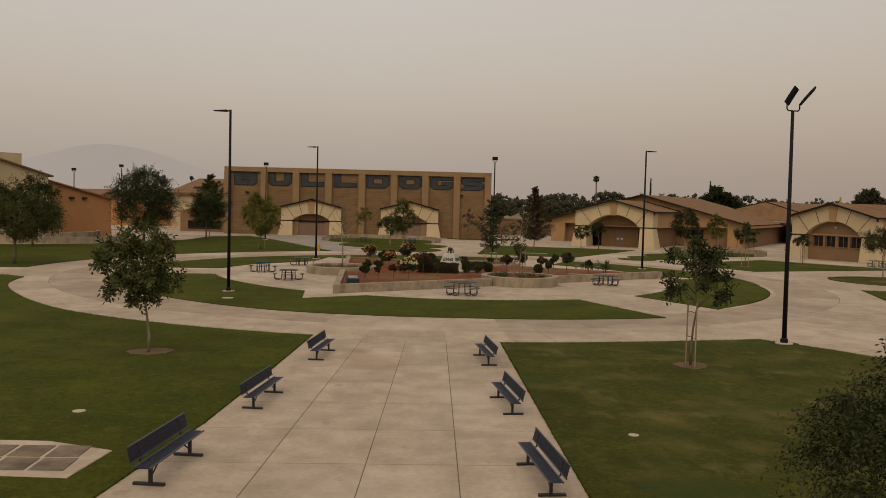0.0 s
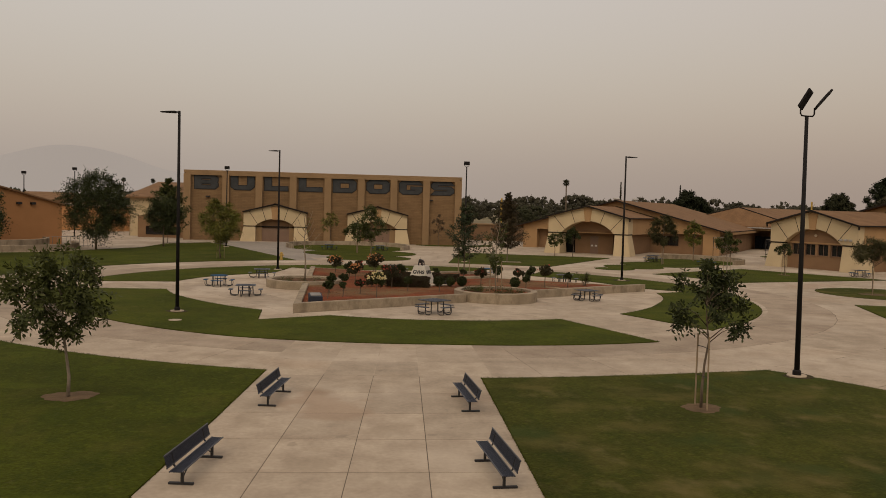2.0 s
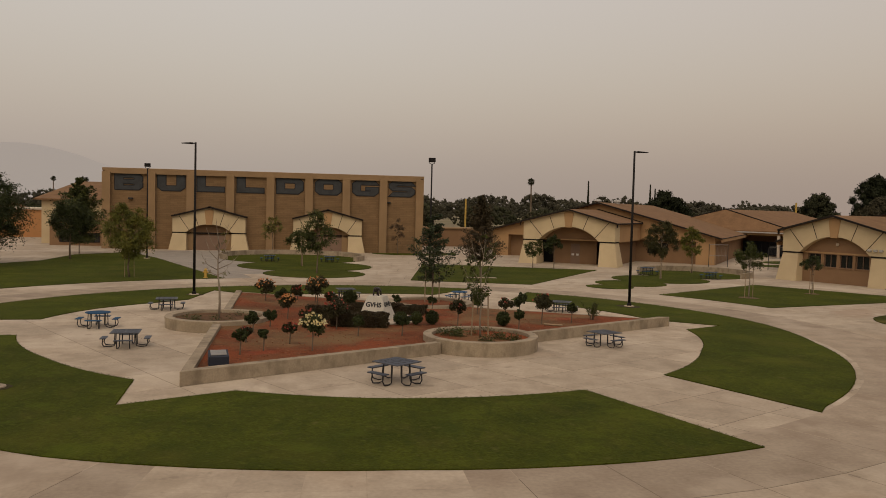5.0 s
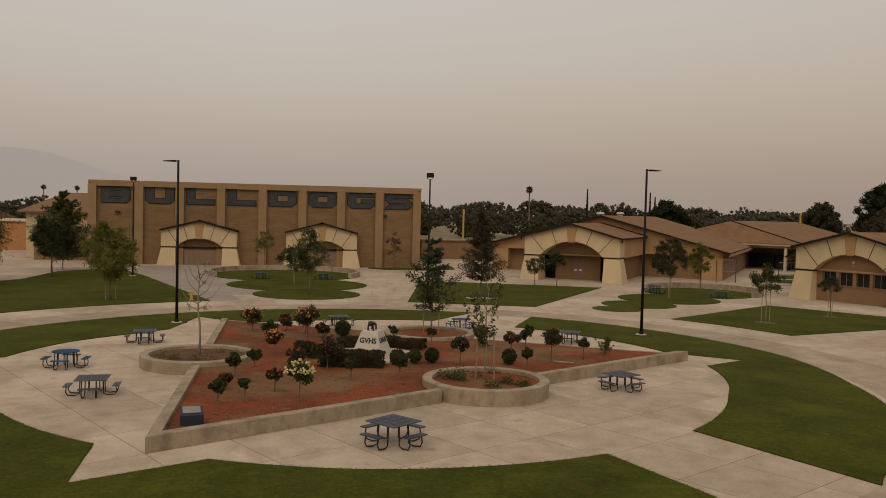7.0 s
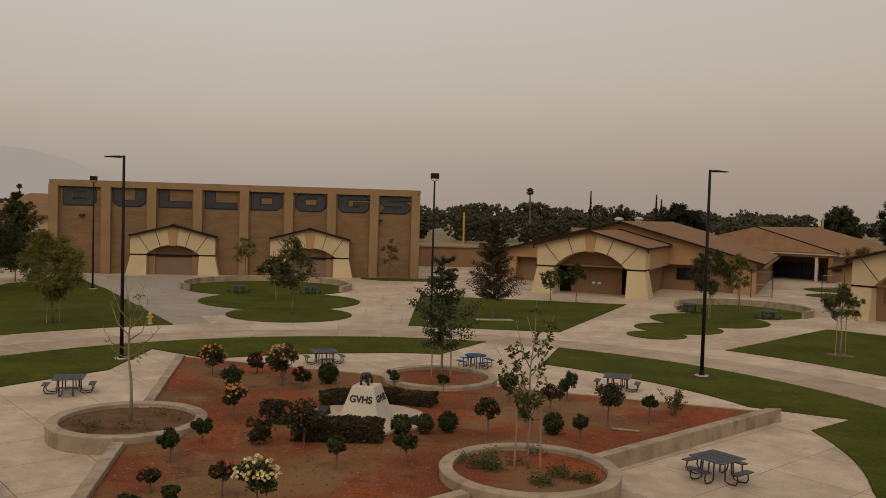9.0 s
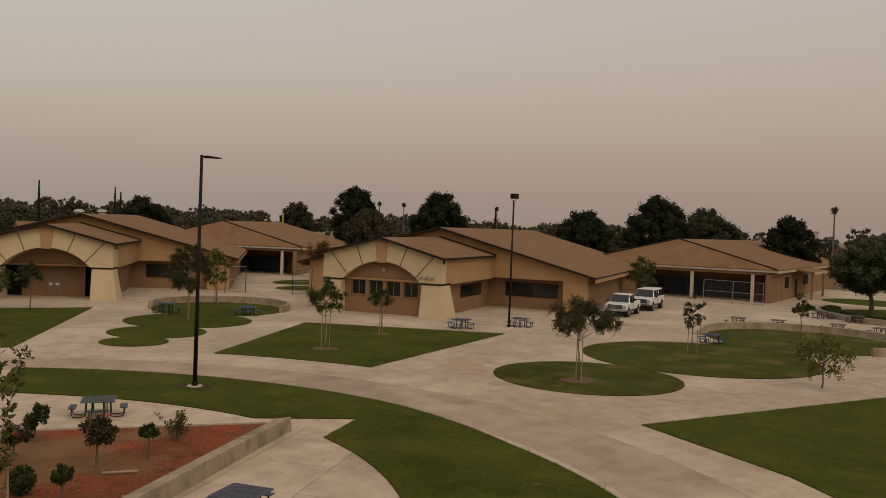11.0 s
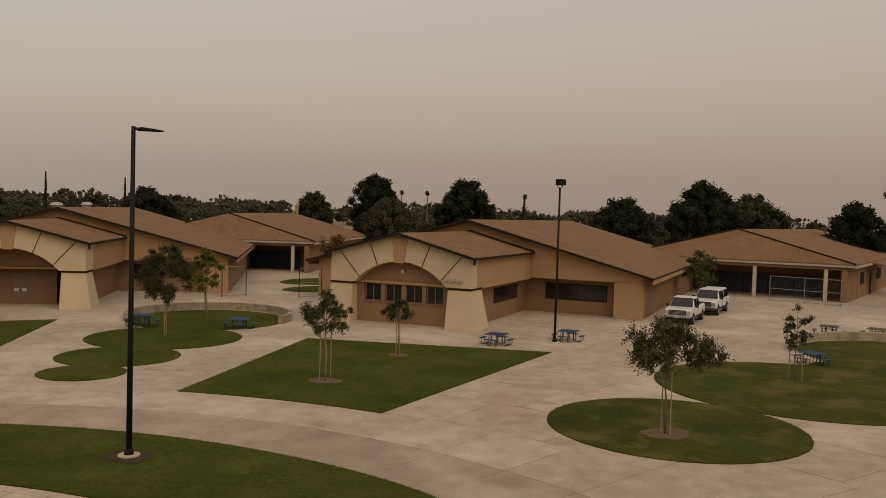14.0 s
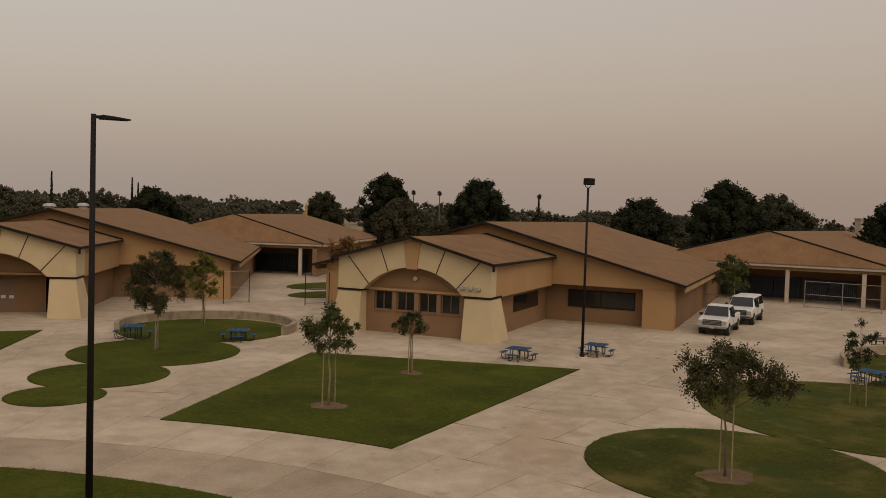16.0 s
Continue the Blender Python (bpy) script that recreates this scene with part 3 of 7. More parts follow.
# ---- gymnasium ----
def gymnasium():
    g = thing("gymnasium", pose(-6.75, 115.5, 0), "large flat-roofed tan block gymnasium with painted letters", "building")
    W, HT = 18.3, 9.14
    bm = bmesh.new()
    box(bm, 0, 14, HT / 2 - 0.3, 2 * W, 28, HT + 0.6 - 0.4)
    part("wall", bm, M_BLOCK, g)
    bm = bmesh.new()
    box(bm, 0, 14, HT - 0.12, 2 * W + 0.12, 28.12, 0.36)
    part("parapet", bm, M_BLOCK2, g, bevel=0.02)
    for x in (-W + 0.45, -12.9, -8.55, -4.1, 0.45, 4.87, 9.2, 13.55, W - 0.45):
        bm = bmesh.new()
        box(bm, x, -0.2, HT / 2 - 0.2, 0.9, 0.5, HT - 0.4)
        part("pilaster", bm, M_BLOCK2, g, bevel=0.015)
    bm = bmesh.new()
    box(bm, 0, -0.14, HT - 0.35, 2 * W - 0.6, 0.35, 0.5)
    part("band", bm, M_BLOCK2, g)
    # block letters with cut corners on a 7 by 5 grid: outlines, and rings with a counter
    def cut(x, y, w, h, c):
        a, b, d, e = (c, c, c, c) if not hasattr(c, "__len__") else c
        return [(x + a, y), (x + w - b, y), (x + w, y + b), (x + w, y + h - d), (x + w - d, y + h), (x + e, y + h), (x, y + h - e), (x, y + a)]

    plain = {
        "U": [(1.1, 0), (5.9, 0), (7, 1.1), (7, 5), (5, 5), (5, 1.7), (4.7, 1.4), (2.3, 1.4), (2, 1.7), (2, 5), (0, 5), (0, 1.1)],
        "L": [(0, 0), (7, 0), (7, 1.45), (2, 1.45), (2, 5), (0, 5)],
        "G": [(1.1, 0), (5.9, 0), (7, 1.1), (7, 2.7), (3.6, 2.7), (3.6, 1.8), (5.0, 1.8), (5.0, 1.5), (4.7, 1.35), (2.3, 1.35), (2, 1.6), (2, 3.4), (2.3, 3.65), (7, 3.65), (5.9, 5), (1.1, 5), (0, 3.9), (0, 1.1)],
        "S": [(0, 0), (5.9, 0), (7, 1.0), (7, 2.1), (6.1, 3.0), (2.0, 3.0), (2.0, 3.7), (7, 3.7), (5.9, 5), (1.1, 5), (0, 4.0), (0, 2.9), (0.9, 2.0), (5.0, 2.0), (5.0, 1.3), (1.1, 1.3)]}
    rings = {"B": ((cut(0, 2.2, 7, 2.8, (0.05, 0.7, 0.9, 0.05)), cut(2, 3.1, 3.0, 0.75, 0.12)), (cut(0, 0, 7, 2.8, (0.05, 0.9, 0.7, 0.05)), cut(2, 1.15, 3.0, 0.75, 0.12))),
             "D": ((cut(0, 0, 7, 5, (0.05, 1.2, 1.2, 0.05)), cut(2, 1.4, 3.0, 2.2, (0.05, 0.35, 0.35, 0.05))),),
             "O": ((cut(0, 0, 7, 5, 1.15), cut(2, 1.4, 3.0, 2.2, 0.35)),)}

    def grown(pts, d):
        """The outline moved outwards by d."""
        n, out = len(pts), []
        for k in range(n):
            a, b, c = (Vector(pts[q % n]) for q in (k - 1, k, k + 1))
            u, v = (b - a).normalized(), (c - b).normalized()
            n1, n2 = Vector((u.y, -u.x)), Vector((v.y, -v.x))
            m = (n1 + n2) / max(0.3, 1 + n1.dot(n2))
            out.append((b.x + m.x * d, b.y + m.y * d))
        return out

    def letter(bm, ch, x0, y, grow):
        def put(pts):
            return [(x0 + a * 3.0 / 7, 6.76 + b * 1.76 / 5) for a, b in pts]
        if ch in plain:
            slabxz(bm, grown(put(plain[ch]), grow), y, y + 0.05)
        for k, (outer, hole) in enumerate(rings.get(ch, ())):
            o, h = grown(put(outer), grow), grown(put(hole), -grow)
            n, yy = len(o), y - 0.003 * k
            rows = [[bm.verts.new((a, q, b)) for a, b in line] for line, q in ((o, yy), (h, yy), (h, y + 0.05), (o, y + 0.05))]
            for r in range(4):
                for i in range(n):
                    bm.faces.new((rows[r][i], rows[r][(i + 1) % n], rows[(r + 1) % 4][(i + 1) % n], rows[(r + 1) % 4][i]))

    for i, ch in enumerate("BULLDOGS"):
        x0 = (-15.45, -10.75, -6.35, -1.85, 2.65, 7.1, 11.45, 15.75)[i] - 1.5
        for grow, y, mat, nm in ((0.10, -0.04, M_OUTLN, "letter_edge"), (0.0, -0.075, M_LETTER, "letter")):
            bm = bmesh.new()
            letter(bm, ch, x0, y, grow)
            part(nm, bm, mat, g, "slate-blue block letter " + ch if nm == "letter" else "")
    for cx, hw in ((-6.35, 4.07), (7.1, 3.95)):
        porch(g, cx, -1.0, hw, 4.85, 3.8, 3.0, 1.95, 1.0, door=True, arch=2.55)
    for x, z in ((-15.2, 5.75), (14.2, 6.0)):
        bm = bmesh.new()
        box(bm, x, -0.2, z, 0.5, 0.4, 0.18)
        part("wall_light", bm, M_STEEL, g, bevel=0.03)
    return g


def arch_pts(r_half, spring, crown, n=18):
    """Segmental arch from right to left."""
    rise = crown - spring
    R = (r_half ** 2 + rise ** 2) / (2 * rise)
    a = math.asin(min(1, r_half / R))
    if rise > r_half:
        a = math.pi - a
    return [(R * math.sin(a - 2 * a * i / n), crown - R + R * math.cos(a - 2 * a * i / n)) for i in range(n + 1)]


def porch(g, cx, y, hw, peak, eave, crown, band, depth, door=False, arch=3.15):
    """Gabled arch front: stones, keystone, battered pillars."""
    sp = band + 0.12
    ap = arch_pts(arch, sp, crown)
    outline = [(cx - hw, sp), (cx - hw, eave), (cx, peak), (cx + hw, eave), (cx + hw, sp)]
    bm = bmesh.new()
    slabxz(bm, outline + [(cx + a, b) for a, b in ap], y, y + depth)
    arch_ob = part("arch_front", bm, M_CREAM, g, "cream stucco gable with an arched opening")
    # radial grooves between the stones
    R = ((arch ** 2) + (crown - sp) ** 2) / (2 * (crown - sp))
    cz = crown - R
    slope = (peak - eave) / hw
    top_deg = math.degrees(math.asin(min(1, arch / R)))
    for deg in (-0.86 * top_deg, -0.44 * top_deg, 0.44 * top_deg, 0.86 * top_deg):
        s, c = math.sin(radians(deg)), math.cos(radians(deg))
        r0 = R
        x0, z0 = cx + r0 * s, cz + r0 * c
        k = 0.0
        while k < 4 and abs(x0 + k * s - cx) < hw - 0.15 and z0 + k * c < peak - slope * abs(x0 + k * s - cx) - 0.1 and z0 + k * c > sp:
            k += 0.05
        bm = bmesh.new()
        m = Matrix.Translation((x0 + s * k / 2, y - 0.004, z0 + c * k / 2)) @ Matrix.Rotation(radians(deg), 4, "Y")
        box(bm, 0, 0, 0, 0.055, 0.02, k, m)
        part("groove", bm, M_TRIM, arch_ob)
    bm = bmesh.new()
    slabxz(bm, [(cx - 0.32, crown - 0.1), (cx - 0.53, peak - slope * 0.53 - 0.14), (cx, peak - 0.14), (cx + 0.53, peak - slope * 0.53 - 0.14), (cx + 0.32, crown - 0.1)], y - 0.07, y + 0.2)
    part("keystone", bm, M_STUCCO, arch_ob, "tan keystone", bevel=0.01)
    for s in (-1, 1):
        bm = bmesh.new()
        xo, xi = cx + s * hw, cx + s * (hw - 1.55)
        wide = not door
        lo = [(xi - s * 0.05, y - 0.3), (xo + s * 0.42, y - 0.3), (xo + s * 0.42, y + 2.2), (xi - s * 0.05, y + 2.2)]
        hi = [(xi, y + 0.02), (xo - s * 0.02, y + 0.02), (xo - s * 0.02, y + 1.8), (xi, y + 1.8)]
        if not wide:
            lo[2], lo[3] = (lo[2][0], y + 0.98), (lo[3][0], y + 0.98)
            hi[2], hi[3] = (hi[2][0], y + 0.98), (hi[3][0], y + 0.98)
        a = [bm.verts.new((*p, -0.1)) for p in lo]
        b = [bm.verts.new((*p, band)) for p in hi]
        bm.faces.new(a)
        bm.faces.new(b)
        for i in range(4):
            bm.faces.new((a[i], a[(i + 1) % 4], b[(i + 1) % 4], b[i]))
        part("pillar", bm, M_CREAM, g, "battered cream stucco pillar", bevel=0.02)
        bm = bmesh.new()
        box(bm, (xo + xi) / 2, y + 0.9 if wide else y + 0.5, band + 0.06, 1.6, 1.86 if wide else 1.04, 0.12)
        part("pillar_band", bm, M_TRIM, g)
    if door:
        bm = bmesh.new()
        box(bm, cx, y + depth - 0.1, (band - 0.1) / 2, 2 * (hw - 1.55), 0.12, band - 0.1)
        part("door_panel", bm, M_BROWN, g)
        bm = bmesh.new()
        box(bm, cx, y + depth - 0.22, band / 2 - 0.1, 2.2 * 1.9, 0.1, band - 0.2)
        part("rolling_door", bm, M_DOOR, g)
        bm = bmesh.new()
        slabxz(bm, [(cx + a * 0.999, b) for a, b in ap] + [(cx - arch, band - 0.2), (cx + arch, band - 0.2)], y + depth - 0.12, y + depth - 0.02)
        part("tympanum", bm, M_BROWN, g)
        bm = bmesh.new()
        box(bm, cx, y + depth - 0.3, band, 2 * (hw - 1.55), 0.3, 0.16)
        part("lintel", bm, M_TRIM, g)
        for s in (-1, 1):
            bm = bmesh.new()
            m = Matrix.Translation((cx + s * hw / 2, y + depth / 2 - 0.1, (peak + eave) / 2 + 0.1)) @ Matrix.Rotation(s * math.atan(slope), 4, "Y")
            box(bm, 0, 0, 0, math.hypot(hw, peak - eave) + 0.25, depth + 0.5, 0.16, m)
            part("porch_roof", bm, M_TRIM, g)


# ---- classroom wings with arched porches ----
def roof_plane(bm, x0, z0, x1, z1, y0, y1, t=0.12):
    v = [(x0, y0, z0), (x1, y0, z1), (x1, y1, z1), (x0, y1, z0)]
    a = [bm.verts.new(p) for p in v]
    b = [bm.verts.new((p[0], p[1], p[2] - t)) for p in v]
    bm.faces.new(a)
    bm.faces.new(b[::-1])
    for i in range(4):
        bm.faces.new((a[i], b[i], b[(i + 1) % 4], a[(i + 1) % 4]))


def wing(m, label, windows, doors, length=30.0, recess=2.0):
    g = thing("classroom_wing", m, label, "building")
    HW, PK, EV = 4.85, 5.76, 4.48
    VM, MHW, MPK, MEV = 12.0, 13.8, 6.64, 2.98
    porch(g, 0, 0, HW, PK - 0.1, EV - 0.1, 3.96, 2.42, recess)
    # porch box behind the front
    for s in (-1, 1):
        bm = bmesh.new()
        box(bm, s * (HW - 0.12), recess + (VM - recess) / 2, (2.5 + EV) / 2 - 0.05, 0.24, VM - recess, EV - 2.5)
        part("upper_wall", bm, M_STUCCO, g)
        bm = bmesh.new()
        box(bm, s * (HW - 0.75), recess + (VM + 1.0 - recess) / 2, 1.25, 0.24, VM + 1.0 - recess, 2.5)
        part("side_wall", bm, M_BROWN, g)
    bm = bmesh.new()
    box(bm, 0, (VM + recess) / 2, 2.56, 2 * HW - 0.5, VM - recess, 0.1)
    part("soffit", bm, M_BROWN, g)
    bm = bmesh.new()
    WV = recess - 0.1
    if windows:
        box(bm, 0, WV, 0.66, 2 * (HW - 0.75), 0.24, 1.36)
        box(bm, 0, WV, 3.2, 2 * (HW - 0.3), 0.24, 1.5)
        for x, w in ((-3.5, 1.45), (-1.42, 0.26), (0.02, 0.28), (1.44, 0.26), (3.45, 1.35)):
            box(bm, x, WV, 1.9, w, 0.24, 1.14)
    else:
        box(bm, 0, WV, 3.45, 2 * (HW - 0.3), 0.24, 1.6)
        LW = recess + 1.1
        box(bm, -1.5, LW, 1.2, 1.88, 0.24, 2.6)
        box(bm, 1.35, LW, 1.2, 1.82, 0.24, 2.6)
        box(bm, -0.06, LW + 0.01, 2.3, 1.05, 0.22, 0.4)
        box(bm, 0, WV + 0.5, 2.57, 2 * (HW - 0.8), 1.0, 0.12)
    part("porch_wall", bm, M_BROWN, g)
    bm = bmesh.new()
    box(bm, 0, WV - 0.16, 2.56, 2 * (HW - 1.55), 0.12, 0.14)
    part("lintel", bm, M_STUCCO, g)
    bm = bmesh.new()
    slabxz(bm, [(-2.2, 2.75), (2.2, 2.75), (1.5, 3.25), (0, 3.55), (-1.5, 3.25)], WV - 0.15, WV - 0.1)
    part("arch_panel", bm, M_BROWN, g)
    if windows:
        for x in (-2.16, -0.70, 0.73, 2.17):
            w = thing("window", Matrix(), "", "")
            w.parent = g
            bm = bmesh.new()
            box(bm, x, WV + 0.06, 1.9, 1.2, 0.03, 1.16)
            part("pane", bm, M_GLASS, w)
            bm = bmesh.new()
            for a, b, c, d in ((0, 0.54, 1.16, 0.06), (0, -0.54, 1.16, 0.06), (0.55, 0, 0.06, 1.1), (-0.55, 0, 0.06, 1.1), (0.0, 0, 0.04, 1.1)):
                box(bm, x + a, WV + 0.02, 1.9 + b, c, 0.06, d)
            part("window_frame", bm, M_DOOR, w)
            bm = bmesh.new()
            box(bm, x, WV - 0.14, 1.32, 1.24, 0.1, 0.06)
            part("sill", bm, M_BROWN, w)
        for dx in (-0.35, 0.15, 0.62):
            bm = bmesh.new()
            box(bm, 3.55 + dx, -0.12, 3.0, 0.26, 0.26, 0.2)
            part("wall_flood_light", bm, M_GUTTER, g, "small pale flood lamp", bevel=0.03)
        bm = bmesh.new()
        tube(bm, [(0, WV - 0.2, 3.3), (0, WV - 0.32, 3.3)], 0.13, 12)
        part("wall_light", bm, M_FASCIA, g)
    for s in (-1, 1):
        bm = bmesh.new()
        roof_plane(bm, 0, PK + 0.10, s * (HW + 0.25), PK + 0.10 - (HW + 0.25) * (PK - EV) / HW, VM - 0.14, VM - 0.03, 0.16)
        part("flashing", bm, M_TRIM, g)
    if doors:
        for x in (-0.06,):
            bm = bmesh.new()
            box(bm, x, LW - 0.1, 1.05, 1.0, 0.08, 2.1)
            d = part("door", bm, M_DOOR, g, "brown metal door")
            for dx in (-0.25, 0.25):
                bm = bmesh.new()
                box(bm, x + dx, LW - 0.155, 0.97, 0.28, 0.02, 0.2)
                part("door_notice", bm, M_WHITE, d, "white paper notice")
        # left panel is dark glazing; right panel's dark colour stands in for recess shade
        for dx, w in ((-3.2, 1.5), (3.14, 1.75)):
            bm = bmesh.new()
            box(bm, dx, LW + 0.5, 1.25, w, 0.1, 2.5)
            part("glazing_and_shade_panel", bm, M_DARKFILL, g, "dark panel, glazing at left and painted recess shade at right")
    # porch roof
    for s in (-1, 1):
        bm = bmesh.new()
        roof_plane(bm, 0, PK, s * (HW + 0.25), PK - (HW + 0.25) * (PK - EV) / HW, -0.35, VM)
        part("porch_roof", bm, M_ROOF, g)
        bm = bmesh.new()
        roof_plane(bm, 0, PK + 0.03, s * (HW + 0.3), PK + 0.03 - (HW + 0.3) * (PK - EV) / HW, -0.45, -0.33, 0.16)
        part("rake_trim", bm, M_TRIM, g)
        bm = bmesh.new()
        box(bm, s * (HW + 0.3), VM / 2 - 0.3, EV - 0.12, 0.12, VM, 0.14)
        part("gutter", bm, M_TRIM, g)
        bm = bmesh.new()
        box(bm, s * (HW + 0.26), -0.3, EV - 0.28, 0.12, 0.12, 0.4)
        part("gutter_end", bm, M_TRIM, g)
    # main gabled hall
    sl = (MPK - MEV) / MHW
    bm = bmesh.new()
    slabxz(bm, [(-MHW + 0.8, 2.55), (-MHW + 0.8, MEV + 0.05), (0, MPK - 0.15), (MHW - 0.8, MEV + 0.05), (MHW - 0.8, 2.55)], VM, VM + length)
    part("gable_wall", bm, M_STUCCO, g)
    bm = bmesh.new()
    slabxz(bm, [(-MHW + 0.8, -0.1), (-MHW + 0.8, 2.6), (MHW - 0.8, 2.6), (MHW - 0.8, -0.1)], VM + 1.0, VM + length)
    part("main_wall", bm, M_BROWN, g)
    for s in (-1, 1):
        bm = bmesh.new()
        box(bm, s * (MHW - 1.8), VM + 0.55, 1.25, 2.0, 1.1, 2.7)
        part("corner_wall", bm, M_STUCCO, g)
        w = thing("window", Matrix(), "", "")
        w.parent = g
        xm = 8.05 if windows else 6.65
        ww = 4.5 if windows else 2.2
        bm = bmesh.new()
        box(bm, s * xm, VM + 0.99, 1.6, ww, 0.03, 1.05)
        part("pane", bm, M_GLASS, w)
        bm = bmesh.new()
        for a, b, c, d in ((0, 0.55, ww + 0.1, 0.07), (0, -0.55, ww + 0.1, 0.07), (ww / 2, 0, 0.07, 1.1), (-ww / 2, 0, 0.07, 1.1), (0, 0, 0.05, 1.05)):
            box(bm, s * xm + a, VM + 0.96, 1.6 + b, c, 0.06, d)
        part("window_frame", bm, M_TRIM, w)
        bm = bmesh.new()
        roof_plane(bm, 0, MPK, s * MHW, MEV, VM - 0.7, VM + length + 0.5, 0.14)
        part("main_roof", bm, M_ROOF, g, "brown shingled roof slope")
        bm = bmesh.new()
        roof_plane(bm, 0, MPK + 0.03, s * (MHW + 0.02), MEV + 0.03, VM - 0.80, VM - 0.67, 0.17)
        part("rake_trim", bm, M_TRIM, g)
        bm = bmesh.new()
        box(bm, s * (MHW - 0.04), VM + length / 2, MEV - 0.24, 0.1, length + 1, 0.36)
        part("eave_fascia", bm, M_STUCCO, g)
        bm = bmesh.new()
        box(bm, s * (MHW + 0.02), VM + length / 2 - 0.1, MEV - 0.03, 0.08, length + 1.1, 0.09)
        part("eave_trim", bm, M_TRIM, g)
    if windows:
        w = thing("window", Matrix(), "", "")
        w.parent = g
        bm = bmesh.new()
        box(bm, HW - 0.61, 8.35, 1.64, 0.03, 5.1, 1.0)
        part("pane", bm, M_GLASS, w)
    for x, y in (() if windows else ((-0.5, VM + 1.2), (0.2, VM + 8.0))):
        bm = bmesh.new()
        z = MPK - abs(x) * sl
        tube(bm, [(x, y, z - 0.1), (x, y, z + 0.25), (x, y, z + 0.26), (x, y, z + 0.42), (x, y, z + 0.5)], [0.34, 0.34, 0.50, 0.42, 0.2], 14)
        part("roof_vent", bm, M_GUTTER, g, smooth=False)
    return g


gymnasium()
wing(pose(24.93, 99.47, 0, rz=-32.2), "tan and cream stucco school building with an arched doorway porch", False, True, 31)
wing(pose(42.46, 80.75, 0, rz=-64.7), "tan and cream stucco school building with four arched porch windows", True, False, 30, 0.9)


# ---- buildings with covered fronts ----
def plate(bm, pts, t):
    """A flat plate under the given outline, t thick."""
    hi = [bm.verts.new(p) for p in pts]
    lo = [bm.verts.new((p[0], p[1], p[2] - t)) for p in pts]
    n = len(pts)
    bm.faces.new(hi)
    bm.faces.new(lo[::-1])
    for i in range(n):
        bm.faces.new((hi[i], lo[i], lo[(i + 1) % n], hi[(i + 1) % n]))


